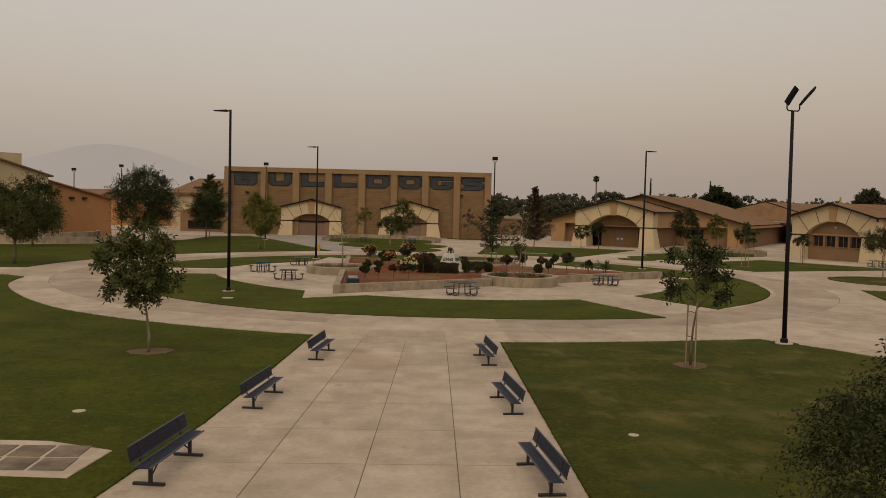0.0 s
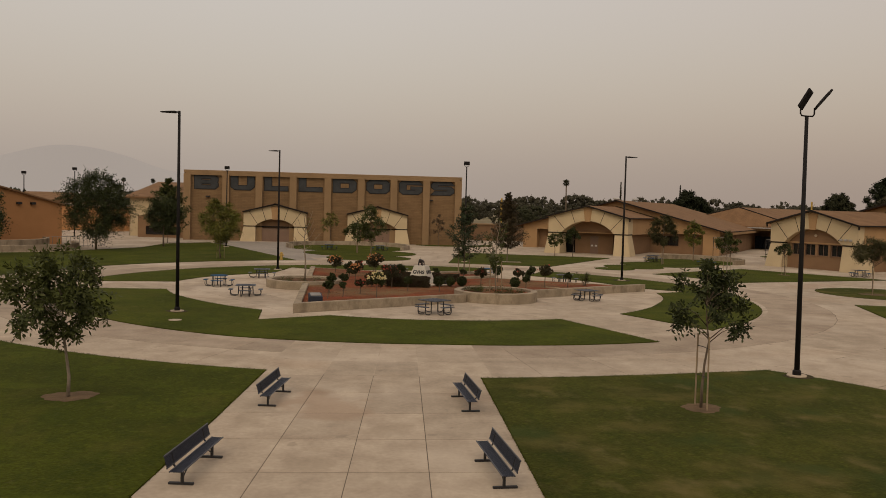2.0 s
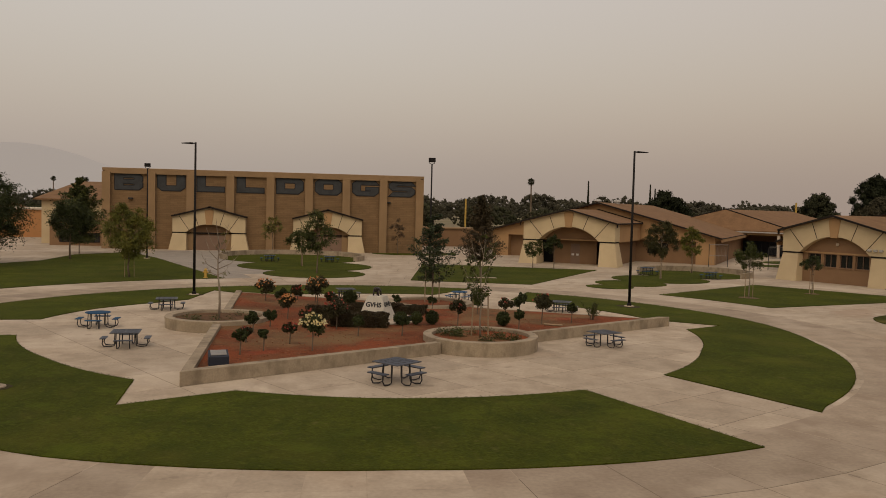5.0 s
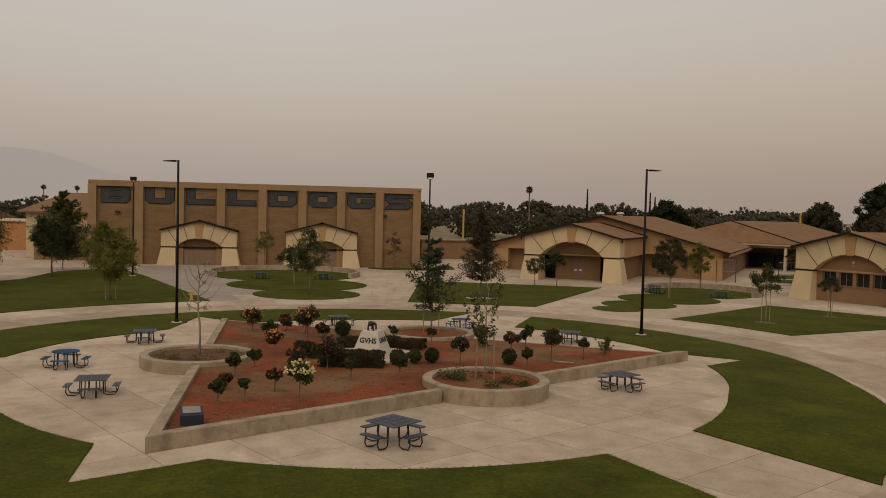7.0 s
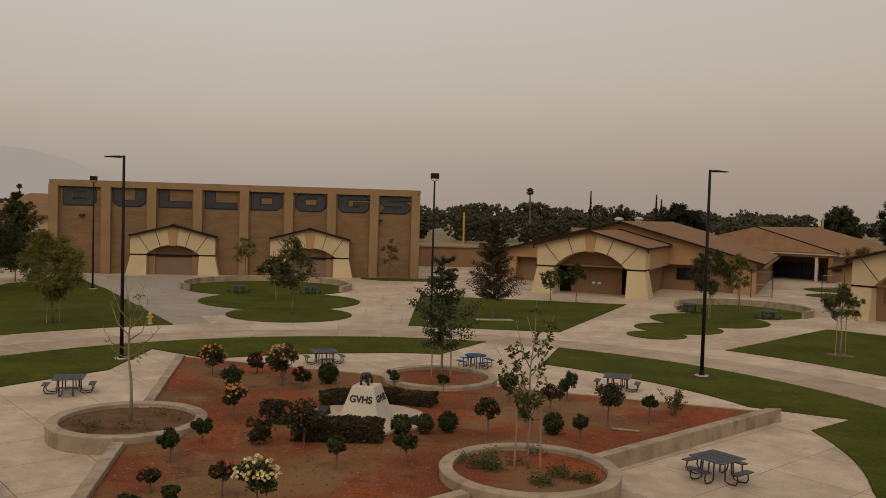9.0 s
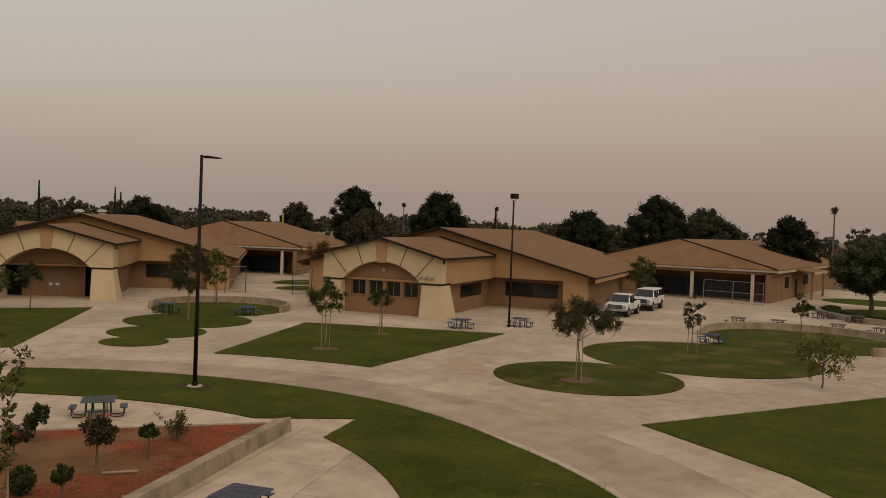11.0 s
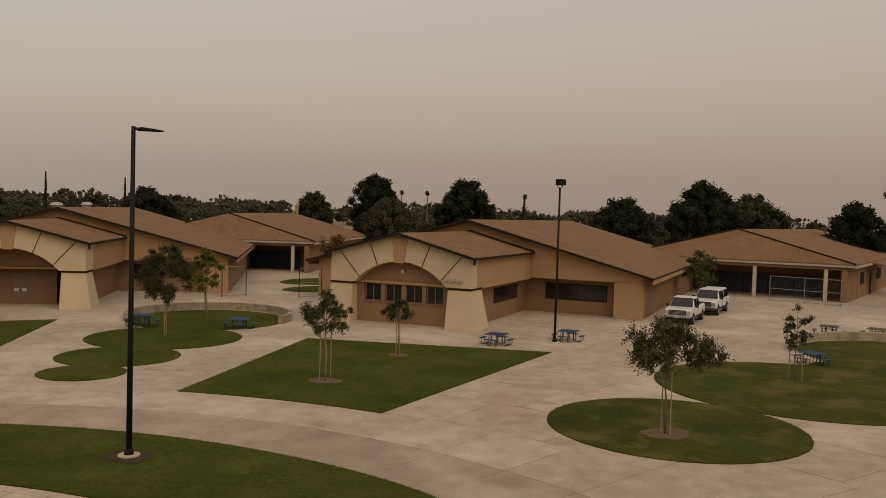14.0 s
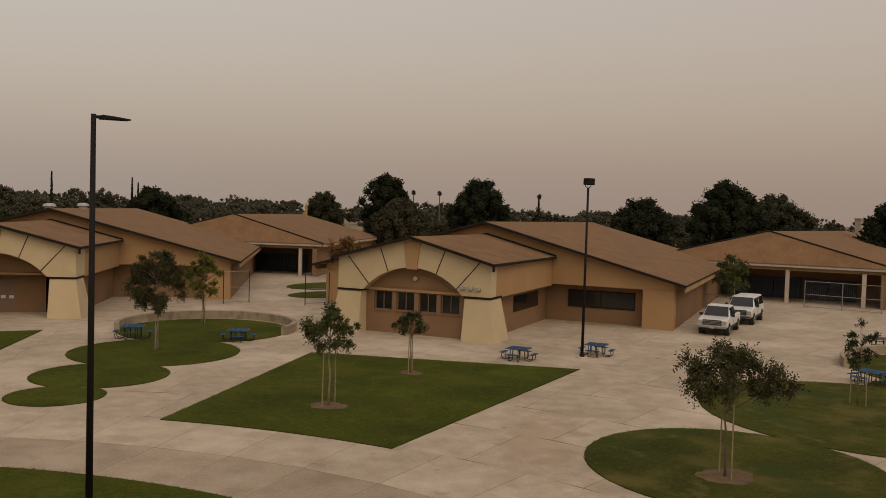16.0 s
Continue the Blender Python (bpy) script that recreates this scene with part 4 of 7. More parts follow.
def covered_hall(m, label, hw=10.6, peak=6.34, eave=3.5, length=30.0, cols=(1.9, 8.08), px=-0.5, py=2.6, skew=0.0, far_hip=0.0):
    """Hall with a hipped front roof over an open walk with lockers; the body may run off askew from its front."""
    g = thing("covered_hall", m, label, "building")

    def piece(name, bm, mat, words="", bevel=0.0):
        for v in bm.verts:
            v.co.x += skew * v.co.y
        return part(name, bm, mat, g, words, bevel=bevel)

    bm = bmesh.new()
    box(bm, 0, length / 2 - 0.2, 3.07, 2 * hw - 1.2, length, 0.34)
    piece("beam", bm, M_STUCCO)
    bm = bmesh.new()
    slabxz(bm, [(-hw + 0.6, -0.1), (-hw + 0.6, 2.95), (hw - 0.6, 2.95), (hw - 0.6, -0.1)], 5.0, length)
    piece("back_wall", bm, M_BROWN)
    fl, fr, top, end = (-hw, -0.6, eave), (hw, -0.6, eave), (px, py, peak), (px, length - far_hip, peak)
    bm = bmesh.new()
    plate(bm, [fl, fr, top], 0.14)
    piece("front_roof", bm, M_ROOF, "brown shingled hip over the walk")
    if far_hip:
        bm = bmesh.new()
        plate(bm, [(hw, length, eave), (-hw, length, eave), end], 0.14)
        piece("far_roof", bm, M_ROOF)
    for s, c in ((-1, fl), (1, fr)):
        bm = bmesh.new()
        plate(bm, [c, (s * hw, length, eave), end, top], 0.14)
        piece("roof", bm, M_ROOF, "brown shingled roof slope")
        bm = bmesh.new()
        tube(bm, [(c[0], c[1], c[2] + 0.02), (top[0], top[1], top[2] + 0.02)], 0.085, 6)
        piece("hip_trim", bm, M_TRIM)
        bm = bmesh.new()
        box(bm, s * (hw - 0.05), length / 2, 3.25, 0.12, length + 0.9, 0.24)
        piece("fascia", bm, M_FASCIA)
    bm = bmesh.new()
    box(bm, 0, -0.66, 3.29, 2 * hw - 0.3, 0.14, 0.16)
    part("canopy_edge", bm, M_GUTTER, g, "pale metal gutter edge")
    for x in cols:
        bm = bmesh.new()
        box(bm, x, -0.3, 1.45, 0.34, 0.34, 3.0)
        part("column", bm, M_PALEWALL, g, bevel=0.02)
    bm = bmesh.new()
    box(bm, hw - 0.9, 2.2, 1.45, 0.5, 5.6, 3.0)
    piece("end_wall", bm, M_BROWN)
    for x in np.arange(-hw + 2.4, hw - 2.4, 2.4):
        bm = bmesh.new()
        box(bm, x, 4.85, 1.0, 2.3, 0.25, 1.9)
        bank = part("locker_bank", bm, M_LOCKER, g, "dark blue lockers along the wall", bevel=0.01)
        for i in range(5):
            for z in (0.42, 1.0, 1.58):
                bm = bmesh.new()
                box(bm, x - 0.92 + 0.46 * i, 4.71, z, 0.40, 0.04, 0.52)
                part("locker_door", bm, M_LOCKER, bank)
    for y, w in ((7.5, 2.2), (13.0, 1.1), (19.0, 3.0)):
        bm = bmesh.new()
        box(bm, hw - 0.62, y, 1.9 if w != 1.1 else 1.05, 0.12, w, 1.2 if w != 1.1 else 2.1)
        piece("side_window" if w != 1.1 else "side_door", bm, M_DARKFILL, "dark side window" if w != 1.1 else "dark side door")
    if skew:
        bm = bmesh.new()
        plate(bm, [(hw - 0.2, 9.5, 3.42), (hw + 1.9, 9.5, 3.12), (hw + 1.9, 18.0, 3.12), (hw - 0.2, 18.0, 3.42)], 0.12)
        piece("side_canopy", bm, M_ROOF, "low brown canopy along the side wall")
        bm = bmesh.new()
        box(bm, hw + 1.92, 13.75, 2.98, 0.08, 8.6, 0.26)
        piece("canopy_trim", bm, M_FASCIA)
        for y in (9.9, 17.6):
            bm = bmesh.new()
            box(bm, hw + 1.6, y, 1.45, 0.24, 0.24, 3.1)
            piece("side_post", bm, M_BROWN)
    return g


covered_hall(pose(84.68, 81.73, 0, rz=-69), "low brown-roofed hall with an open covered front and lockers", length=46.0, skew=0.125, far_hip=5.0)
covered_hall(pose(54.5, 127.0, 0, rz=-48), "low brown-roofed hall with a covered front behind")


# ---- plants ----
def leaves_mesh(name, centres, spread, count, size, mat, rng, flat=0.0, slim=0.55, lie=1.0):
    """Many small leaf quads in clumps round the given centres."""
    centres = np.asarray(centres, float)
    k = rng.integers(0, len(centres), count)
    spread = np.asarray(spread, float)
    sp = spread[k] if spread.ndim else spread
    off = rng.normal(0, 1, (count, 3))
    off *= (rng.uniform(0.35, 1.0, (count, 1)) / np.maximum(0.6, np.linalg.norm(off, axis=1, keepdims=True)))
    p = centres[k] + off * (np.reshape(sp, (-1, 1)) if np.ndim(sp) else sp)
    d = rng.normal(0, 1, (count, 3))
    d[:, 2] = d[:, 2] * (1 - flat) - 0.3
    d[:, 2] *= lie
    d /= np.linalg.norm(d, axis=1, keepdims=True)
    q = rng.normal(0, 1, (count, 3))
    q[:, 2] *= lie
    q -= d * (q * d).sum(1, keepdims=True)
    q /= np.linalg.norm(q, axis=1, keepdims=True)
    s = size * rng.uniform(0.65, 1.3, (count, 1))
    v = np.stack((p - d * s * 0.5, p + q * s * slim * 0.5, p + d * s * 0.5, p - q * s * slim * 0.5), 1).reshape(-1, 3)
    me = bpy.data.meshes.new(name)
    me.vertices.add(4 * count)
    me.vertices.foreach_set("co", v.ravel())
    me.loops.add(4 * count)
    me.loops.foreach_set("vertex_index", np.arange(4 * count))
    me.polygons.add(count)
    me.polygons.foreach_set("loop_start", np.arange(0, 4 * count, 4))
    me.polygons.foreach_set("loop_total", np.full(count, 4))
    me.update()
    me.materials.append(mat)
    return me


def sprays_mesh(name, centres, spread, count, size, mat, rng, slim=0.42, droop=0.25, per=9):
    """Leaves set in pairs along short twigs that leave the given centres."""
    centres = np.asarray(centres, float)
    n = max(1, count // per)
    k = rng.integers(0, len(centres), n)
    out = centres[k] - centres.mean(0)
    out /= np.maximum(1e-6, np.linalg.norm(out, axis=1, keepdims=True))
    d = rng.normal(0, 1, (n, 3)) + 0.7 * out
    d /= np.linalg.norm(d, axis=1, keepdims=True)
    length = np.asarray(spread, float)[k][:, None] * rng.uniform(0.6, 1.35, (n, 1))
    side = np.cross(d, rng.normal(0, 1, (n, 3)))
    side /= np.linalg.norm(side, axis=1, keepdims=True)
    f = np.linspace(0.15, 1.05, per)[None, :, None]
    sgn = np.where(np.arange(per) % 2 == 0, 1.0, -1.0)[None, :, None]
    p = centres[k][:, None] + d[:, None] * length[:, None] * f
    p[..., 2] -= droop * (length * f[..., 0]) ** 2 / np.maximum(0.2, length)
    a = 0.55 * d[:, None] + sgn * 0.8 * side[:, None] + rng.normal(0, 0.3, (n, per, 3))
    a[..., 2] -= droop
    a = (a / np.linalg.norm(a, axis=2, keepdims=True)).reshape(-1, 3)
    p = p.reshape(-1, 3)
    q = np.cross(a, np.repeat(np.cross(d, side), per, 0) + rng.normal(0, 0.35, a.shape))
    q = q / np.maximum(1e-6, np.linalg.norm(q, axis=1, keepdims=True))
    s = size * rng.uniform(0.7, 1.25, (len(p), 1))
    v = np.stack((p, p + a * s * 0.5 + q * s * slim * 0.5, p + a * s, p + a * s * 0.5 - q * s * slim * 0.5), 1).reshape(-1, 3)
    me = bpy.data.meshes.new(name)
    me.from_pydata(v.tolist(), [], np.arange(len(v)).reshape(-1, 4).tolist())
    me.materials.append(mat)
    return me


_bm = bmesh.new()
bmesh.ops.create_icosphere(_bm, subdivisions=2, radius=1.0)
_bm.verts.ensure_lookup_table()
ICO_V = np.array([v.co[:] for v in _bm.verts])
ICO_F = np.array([[v.index for v in f.verts] for f in _bm.faces])
_bm.free()


def tree(x, y, h, cw, cb, label, mat=None, bark=None, count=2200, leaf=0.16, seed=1, stakes=0, clumps=34, tall=1.0, gap=0.33, lean=0.0, trunk=0.05, z=0.0, name="tree", group="", droop=0.08, slim=0.45, core=0.0):
    """Broadleaf tree: trunk, limbs to clump centres, leaf clumps with gaps, and stakes where it has them."""
    rng = np.random.default_rng(seed)
    t = thing(name, pose(x, y, z), label, "tree", group)
    ch = (h - cb) / 2
    cz = cb + ch
    cs = []
    while len(cs) < clumps:
        p = rng.uniform(-1, 1, 3)
        r = np.linalg.norm(p)
        if r > 1 or r < 0.25:
            continue
        w = (1.0 - 0.35 * max(0, p[2])) if tall <= 1 else 1.0
        cs.append((p[0] * cw / 2 * w + lean * (cz + p[2] * ch), p[1] * cw / 2 * w, cz + p[2] * ch * 0.95))
    cs = np.array(cs)
    bm = bmesh.new()
    top = cb + 1.1 * ch
    jit = rng.normal(0, 0.025 * h / 3, (6, 2))
    jit[0] = 0
    line = [(jit[i][0] + lean * top * i / 5, jit[i][1], top * i / 5 - (0.05 if i == 0 else 0)) for i in range(6)]
    tube(bm, line, [trunk * (1.25 - 0.18 * i) for i in range(6)], 8)
    for c in cs[:: max(1, len(cs) // 16)]:
        z0 = min(top * 0.97, max(cb * 0.85, c[2] - 0.45 * math.hypot(c[0], c[1]) - 0.15))
        f = z0 / top * 5
        i = int(min(4, f))
        a = np.array(line[i]) + (np.array(line[i + 1]) - np.array(line[i])) * (f - i)
        mid = (a + c) / 2 + (0, 0, 0.08 * np.linalg.norm(c - a))
        tube(bm, [a, mid, c], [trunk * 0.5, trunk * 0.32, trunk * 0.14], 5)
    part("trunk", bm, bark or M_BARK, t, smooth=True)
    if core:
        me = leaves_mesh("crown", cs, core * 1.3 * cw / 2, count, leaf, mat, rng, slim=0.6)
    else:
        me = sprays_mesh("crown", cs, gap * cw / 2 * rng.uniform(0.7, 1.35, len(cs)), int(count * 2.9), leaf * 0.92, mat or L_MID, rng, droop=droop, slim=slim)
    crown = new("crown", me)
    crown.parent = t
    if core:
        cv, cf = [], []
        for c in cs:
            cf.append(ICO_F + len(ICO_V) * len(cv))
            cv.append(c + ICO_V * core * cw / 2 * rng.uniform(0.45, 1.0, (len(ICO_V), 1)))
        me = bpy.data.meshes.new("inner_foliage")
        me.from_pydata(np.concatenate(cv).tolist(), [], np.concatenate(cf).tolist())
        me.materials.append(mat)
        new("inner_foliage", me).parent = crown
    for i in range(stakes):
        a = math.pi * i + 0.4 * seed
        bm = bmesh.new()
        sx, sy = 0.34 * math.cos(a), 0.34 * math.sin(a)
        tube(bm, [(sx, sy, -0.1), (sx * 0.92, sy * 0.92, cb * 1.02)], 0.022, 7)
        st = part("stake", bm, M_STAKE, t, "round wooden tree stake")
        for zz in (0.45 * cb, 0.85 * cb):
            bm = bmesh.new()
            tube(bm, [(sx, sy, zz), (0, 0, zz + 0.02)], 0.01, 5)
            part("tie", bm, M_BLACK, st)
    return t


def conifer(x, y, h, w, label, mat, seed, count=3200, stakes=0, z=0.0, low=0.14, leaf=0.16, tiers=16, each=5, wide=0.2, rise=0.1):
    """Layered evergreen: whorls of uneven branches carrying flat sprays, widest a little above the lowest."""
    rng = np.random.default_rng(seed)
    t = thing("conifer", pose(x, y, z), label, "tree")
    bm = bmesh.new()
    tube(bm, [(0, 0, -0.05), (0.03, 0, h * 0.5), (0, 0.02, h * 0.99)], [0.05, 0.036, 0.008], 8)
    cs, ss = [], []
    for i in range(tiers):
        f = (i + rng.uniform(-0.2, 0.2)) / tiers
        f = max(0.0, f)
        zz = h * (low + (1 - low) * f)
        r = w / 2 * (0.72 + 0.28 * f / wide if f < wide else ((1 - f) / (1 - wide)) ** 0.85) + 0.06
        for k in range(each if f < 0.75 else max(3, each - 1)):
            a = 2 * math.pi * (k + rng.uniform(-0.35, 0.35)) / each + 2.4 * i
            rr = r * rng.choice((0.55, 0.8, 1.0, 1.18))
            z0 = zz + rng.uniform(-0.06, 0.06) * h / tiers * 4
            up = rise * rng.uniform(0.2, 1.8)
            tip = Vector((rr * math.cos(a), rr * math.sin(a), z0 + up * rr))
            mid = Vector((tip.x * 0.55, tip.y * 0.55, z0 + 0.25 * up * rr))
            tube(bm, [(0, 0, z0 - 0.05 * rr), mid, tip], [0.018, 0.012, 0.004], 4, cap=False)
            for u in np.linspace(0.22, 1.0, 8):
                p = mid * (u / 0.55) + Vector((0, 0, (z0 - 0.05 * rr) * (1 - u / 0.55))) if u < 0.55 else mid.lerp(tip, (u - 0.55) / 0.45)
                cs.append(p[:])
                ss.append((0.05 + 0.14 * rr) * (1.1 - 0.55 * abs(u - 0.6)))
    part("trunk", bm, M_BARK, t)
    me = leaves_mesh("crown", cs, ss, count, leaf, mat, rng, slim=0.30, lie=0.7)
    crown = new("crown", me)
    crown.parent = t
    for i in range(stakes):
        sx = (-0.4, 0.4)[i]
        bm = bmesh.new()
        tube(bm, [(sx, 0.1, -0.1), (sx * 0.95, 0.1, 1.75)], 0.03, 7)
        part("stake", bm, M_STAKE, t, "round wooden tree stake")
    return t


def sapling(x, y, h, label, mat, seed, stems, count, leaf, z=0.0, trunk=0.03, stakes=0, stake_h=1.6, bark=None, bare=0.78):
    """Slim sapling: a leader with steep side shoots, leaves strung along the shoots and bare twig ends."""
    rng = np.random.default_rng(seed)
    t = thing("sapling", pose(x, y, z), label, "tree")
    bm = bmesh.new()
    line = [Vector((rng.normal(0, 0.02) * i, rng.normal(0, 0.02) * i, h * 0.9 * i / 6 - (0.05 if i == 0 else 0))) for i in range(7)]
    tube(bm, line, [trunk * (1.3 - 0.18 * i) for i in range(7)], 8)
    cs, ss = [], []
    for z0, a, reach, climb in stems:
        f = z0 / (0.9 * h) * 6
        i = int(min(5, f))
        s0 = line[i].lerp(line[i + 1], f - i)
        d = Vector((math.cos(radians(a)), math.sin(radians(a)), 0))
        mid = s0 + d * reach * 0.6 + Vector((0, 0, climb * 0.35))
        tip = s0 + d * reach + Vector((rng.normal(0, 0.04), rng.normal(0, 0.04), climb))
        tube(bm, [s0, mid, tip], [trunk * 0.5, trunk * 0.32, trunk * 0.12], 5)
        for k in range(2):
            q = mid.lerp(tip, 0.3 + 0.4 * k)
            e = q + Vector((rng.normal(0, 0.12), rng.normal(0, 0.12), 0.22))
            tube(bm, [q, e], [trunk * 0.16, trunk * 0.08], 4)
        for u in np.linspace(0.3, bare, 7):
            q = s0.lerp(mid, u / 0.6) if u < 0.6 else mid.lerp(tip, (u - 0.6) / 0.4)
            cs.append(q[:])
            ss.append(0.12 + 0.06 * rng.uniform())
    part("trunk", bm, bark or M_PALEBARK, t, smooth=True)
    crown = new("crown", sprays_mesh("crown", cs, ss, count, leaf, mat, rng, droop=0.2, per=7))
    crown.parent = t
    for i in range(stakes):
        sx = (-0.36, 0.34)[i]
        bm = bmesh.new()
        tube(bm, [(sx, 0.1, -0.1), (sx * 0.85, 0.08, stake_h)], 0.028, 7)
        st = part("stake", bm, M_STAKE, t, "round wooden tree stake")
        bm = bmesh.new()
        tube(bm, [(sx * 0.88, 0.08, stake_h * 0.72), (0, 0, stake_h * 0.72)], 0.01, 5)
        part("tie", bm, M_BLACK, st)
    return t


def mulch_ring(x, y, r, seed, mat=None):
    rng = random.Random(seed)
    r *= 0.82
    bm = bmesh.new()
    ph = [rng.uniform(0, 6.28) for _ in range(4)]
    rad = [r * (1.05 + 0.10 * math.sin(2 * a + ph[0]) + 0.07 * math.sin(3 * a + ph[1]) + 0.05 * math.sin(7 * a + ph[2]) + 0.04 * math.sin(13 * a + ph[3])) for a in np.arange(48) * math.pi / 24]
    prism(bm, [(x + q * math.cos(i * math.pi / 24), y + q * math.sin(i * math.pi / 24)) for i, q in enumerate(rad)], 0.0, 0.036)
    solid("soil_patch", bm, mat or M_STRAW, "bare brown soil round a pole" if mat else "bare brown soil round a young tree", "soil patch", "structure")


def rose(x, y, h, w, bloom, seed, z=0.33):
    """Standard rose: stem, leafy head, blooms."""
    rng = np.random.default_rng(seed)
    t = thing("rose_bush", pose(x, y, z), {"o": "round-headed rose bush with orange blooms on a bare stem", "r": "small standard rose bush with dark red blooms",
                                           "y": "large rose bush covered in cream-yellow blooms", "": "small dark green standard rose bush in red mulch"}[bloom], "shrub", "roses in the planter")
    hr = w / 2 * 0.85
    cz = h - hr * 0.85
    bm = bmesh.new()
    tube(bm, [(0, 0, -0.05), (0.02, 0.01, cz * 0.6), (0, 0, cz)], [0.028, 0.024, 0.018], 6)
    for k in range(5):
        a = k * 1.26
        tube(bm, [(0, 0, cz * 0.75), (hr * 0.6 * math.cos(a), hr * 0.6 * math.sin(a), cz + 0.1 * hr)], [0.014, 0.007], 5)
    part("stem", bm, M_BARK, t)
    cs = []
    while len(cs) < 16:
        p = rng.uniform(-1, 1, 3)
        if np.linalg.norm(p) < 1:
            cs.append((p[0] * hr, p[1] * hr, cz + p[2] * hr * 0.75))
    crown = new("foliage", leaves_mesh("foliage", cs, hr * 0.42, int(900 + 900 * w), 0.085, L_ROSE if bloom in ("o", "r") else L_DARK, rng, slim=0.7))
    crown.parent = t
    if bloom:
        n = {"o": 40, "r": 12, "y": 70}[bloom]
        d = rng.normal(0, 1, (n, 3))
        d[:, 2] = np.abs(d[:, 2]) * 0.9
        d /= np.linalg.norm(d, axis=1, keepdims=True)
        pts = np.array([0, 0, cz]) + d * np.array([hr, hr, hr * 0.85]) * rng.uniform(0.95, 1.15, (n, 1))
        fl = new("blossom", leaves_mesh("blossom", pts, 0.03, n * 6, 0.085, {"o": F_ORAN, "r": F_RED, "y": F_YELL}[bloom], rng, slim=0.9))
        fl.parent = t
        tagged(fl, kind="stuff")
    return t


def hedge(pts, w, h, label, seed, z=0.33, mat=None, ball=False):
    """Clipped hedge along a line, or a round shrub: a dark twiggy core under a skin of small leaves."""
    rng = np.random.default_rng(seed)
    mx = sum(p[0] for p in pts) / len(pts)
    my = sum(p[1] for p in pts) / len(pts)
    t = thing("hedge", pose(mx, my, z), label, "hedge")
    skin = []
    core = bmesh.new()
    stems = bmesh.new()
    if ball:
        n = int(420 * w * h * 4)
        d = rng.normal(0, 1, (n, 3))
        d /= np.linalg.norm(d, axis=1, keepdims=True)
        skin = d * np.array([w / 2, w / 2, h / 2]) * rng.uniform(0.72, 1.06, (n, 1)) + np.array([0, 0, h * 0.52])
        bmesh.ops.create_icosphere(core, subdivisions=2, radius=1.0, matrix=Matrix.Translation((0, 0, h * 0.5)) @ Matrix.Diagonal((w * 0.34, w * 0.34, h * 0.36, 1)))
        for a in range(5):
            tube(stems, [(0.05 * math.cos(a), 0.05 * math.sin(a), -0.05), (w * 0.25 * math.cos(a * 1.3), w * 0.25 * math.sin(a * 1.3), h * 0.5)], [0.014, 0.006], 4)
    else:
        for a, c in zip(pts, pts[1:]):
            d = np.array([c[0] - a[0], c[1] - a[1]])
            L = np.hypot(*d)
            d /= L
            q = np.array([-d[1], d[0]])
            n = int(620 * (L + w) * (w + 2 * h))
            u = rng.uniform(-w * 0.42, L + w * 0.42, n)
            # round the cross-section like a clipped hedge
            k = rng.uniform(0, 1, n) * (w + 2 * h)
            side = np.where(k < h, -w / 2, np.where(k > h + w, w / 2, k - h - w / 2))
            up = np.where(k < h, k, np.where(k > h + w, 2 * h + w - k, h))
            up = up - 0.10 * h * (np.abs(side) / (w / 2)) ** 3 * (up > 0.8 * h)
            s2 = side * rng.uniform(0.85, 1.04, n) * (1 - 0.12 * (up / h))
            swell = 1 + 0.07 * np.sin(u * 3.1 + seed) + 0.05 * np.sin(u * 7.3)
            p = np.stack((a[0] - mx + d[0] * u + q[0] * s2 * swell, a[1] - my + d[1] * u + q[1] * s2 * swell, np.maximum(0.02, up * rng.uniform(0.90, 1.03, n) * swell)), 1)
            skin.append(p)
            m2 = Matrix.Translation(((a[0] + c[0]) / 2 - mx, (a[1] + c[1]) / 2 - my, h * 0.44)) @ Matrix.Rotation(math.atan2(d[1], d[0]), 4, "Z")
            box(core, 0, 0, 0, L + w * 0.55, w * 0.74, h * 0.84, m2)
            for x in np.arange(0, L + 0.01, 0.35):
                tube(stems, [(a[0] - mx + d[0] * x, a[1] - my + d[1] * x, -0.05), (a[0] - mx + d[0] * x, a[1] - my + d[1] * x, h * 0.5)], [0.02, 0.008], 4)
        skin = np.concatenate(skin)
    part("stems", stems, M_BARK, t)
    part("inner_foliage", core, mat or L_HEDGE, t)
    f = new("foliage", leaves_mesh("foliage", skin, 0.035, len(skin) * 3, 0.075, mat or L_HEDGE, rng, slim=0.65))
    f.parent = t
    return t


# ---- planter ----
SW, NW, EA = (-3.53, 40.75), (-4.65, 66.0), (17.65, 54.8)
RINGS = ((-4.1, 53.8), (6.95, 48.1), (6.35, 60.7))
bm = bmesh.new()
prism(bm, [(-3.38, 41.0), (-4.5, 65.8), (17.4, 54.8)], 0.0, 0.30)
bed = solid("planting_bed", bm, M_MULCH, "triangular bed of red bark mulch with bare soil", "planting bed", "structure")


def edge_wall(a, b, h, t, label, m0=0.0, m1=0.0):
    """Straight planter wall from a to b; its inner face lies to the left."""
    d = Vector((b[0] - a[0], b[1] - a[1])).normalized()
    n = Vector((-d.y, d.x))
    bm = bmesh.new()
    prism(bm, [a, b, (b[0] + n.x * t - d.x * m1, b[1] + n.y * t - d.y * m1), (a[0] + n.x * t + d.x * m0, a[1] + n.y * t + d.y * m0)], 0.0, h)
    return solid("planter_wall", bm, M_WALLC, label, "planter wall", "structure", bevel=0.015)


def lerp(a, b, f):
    return (a[0] + (b[0] - a[0]) * f, a[1] + (b[1] - a[1]) * f)


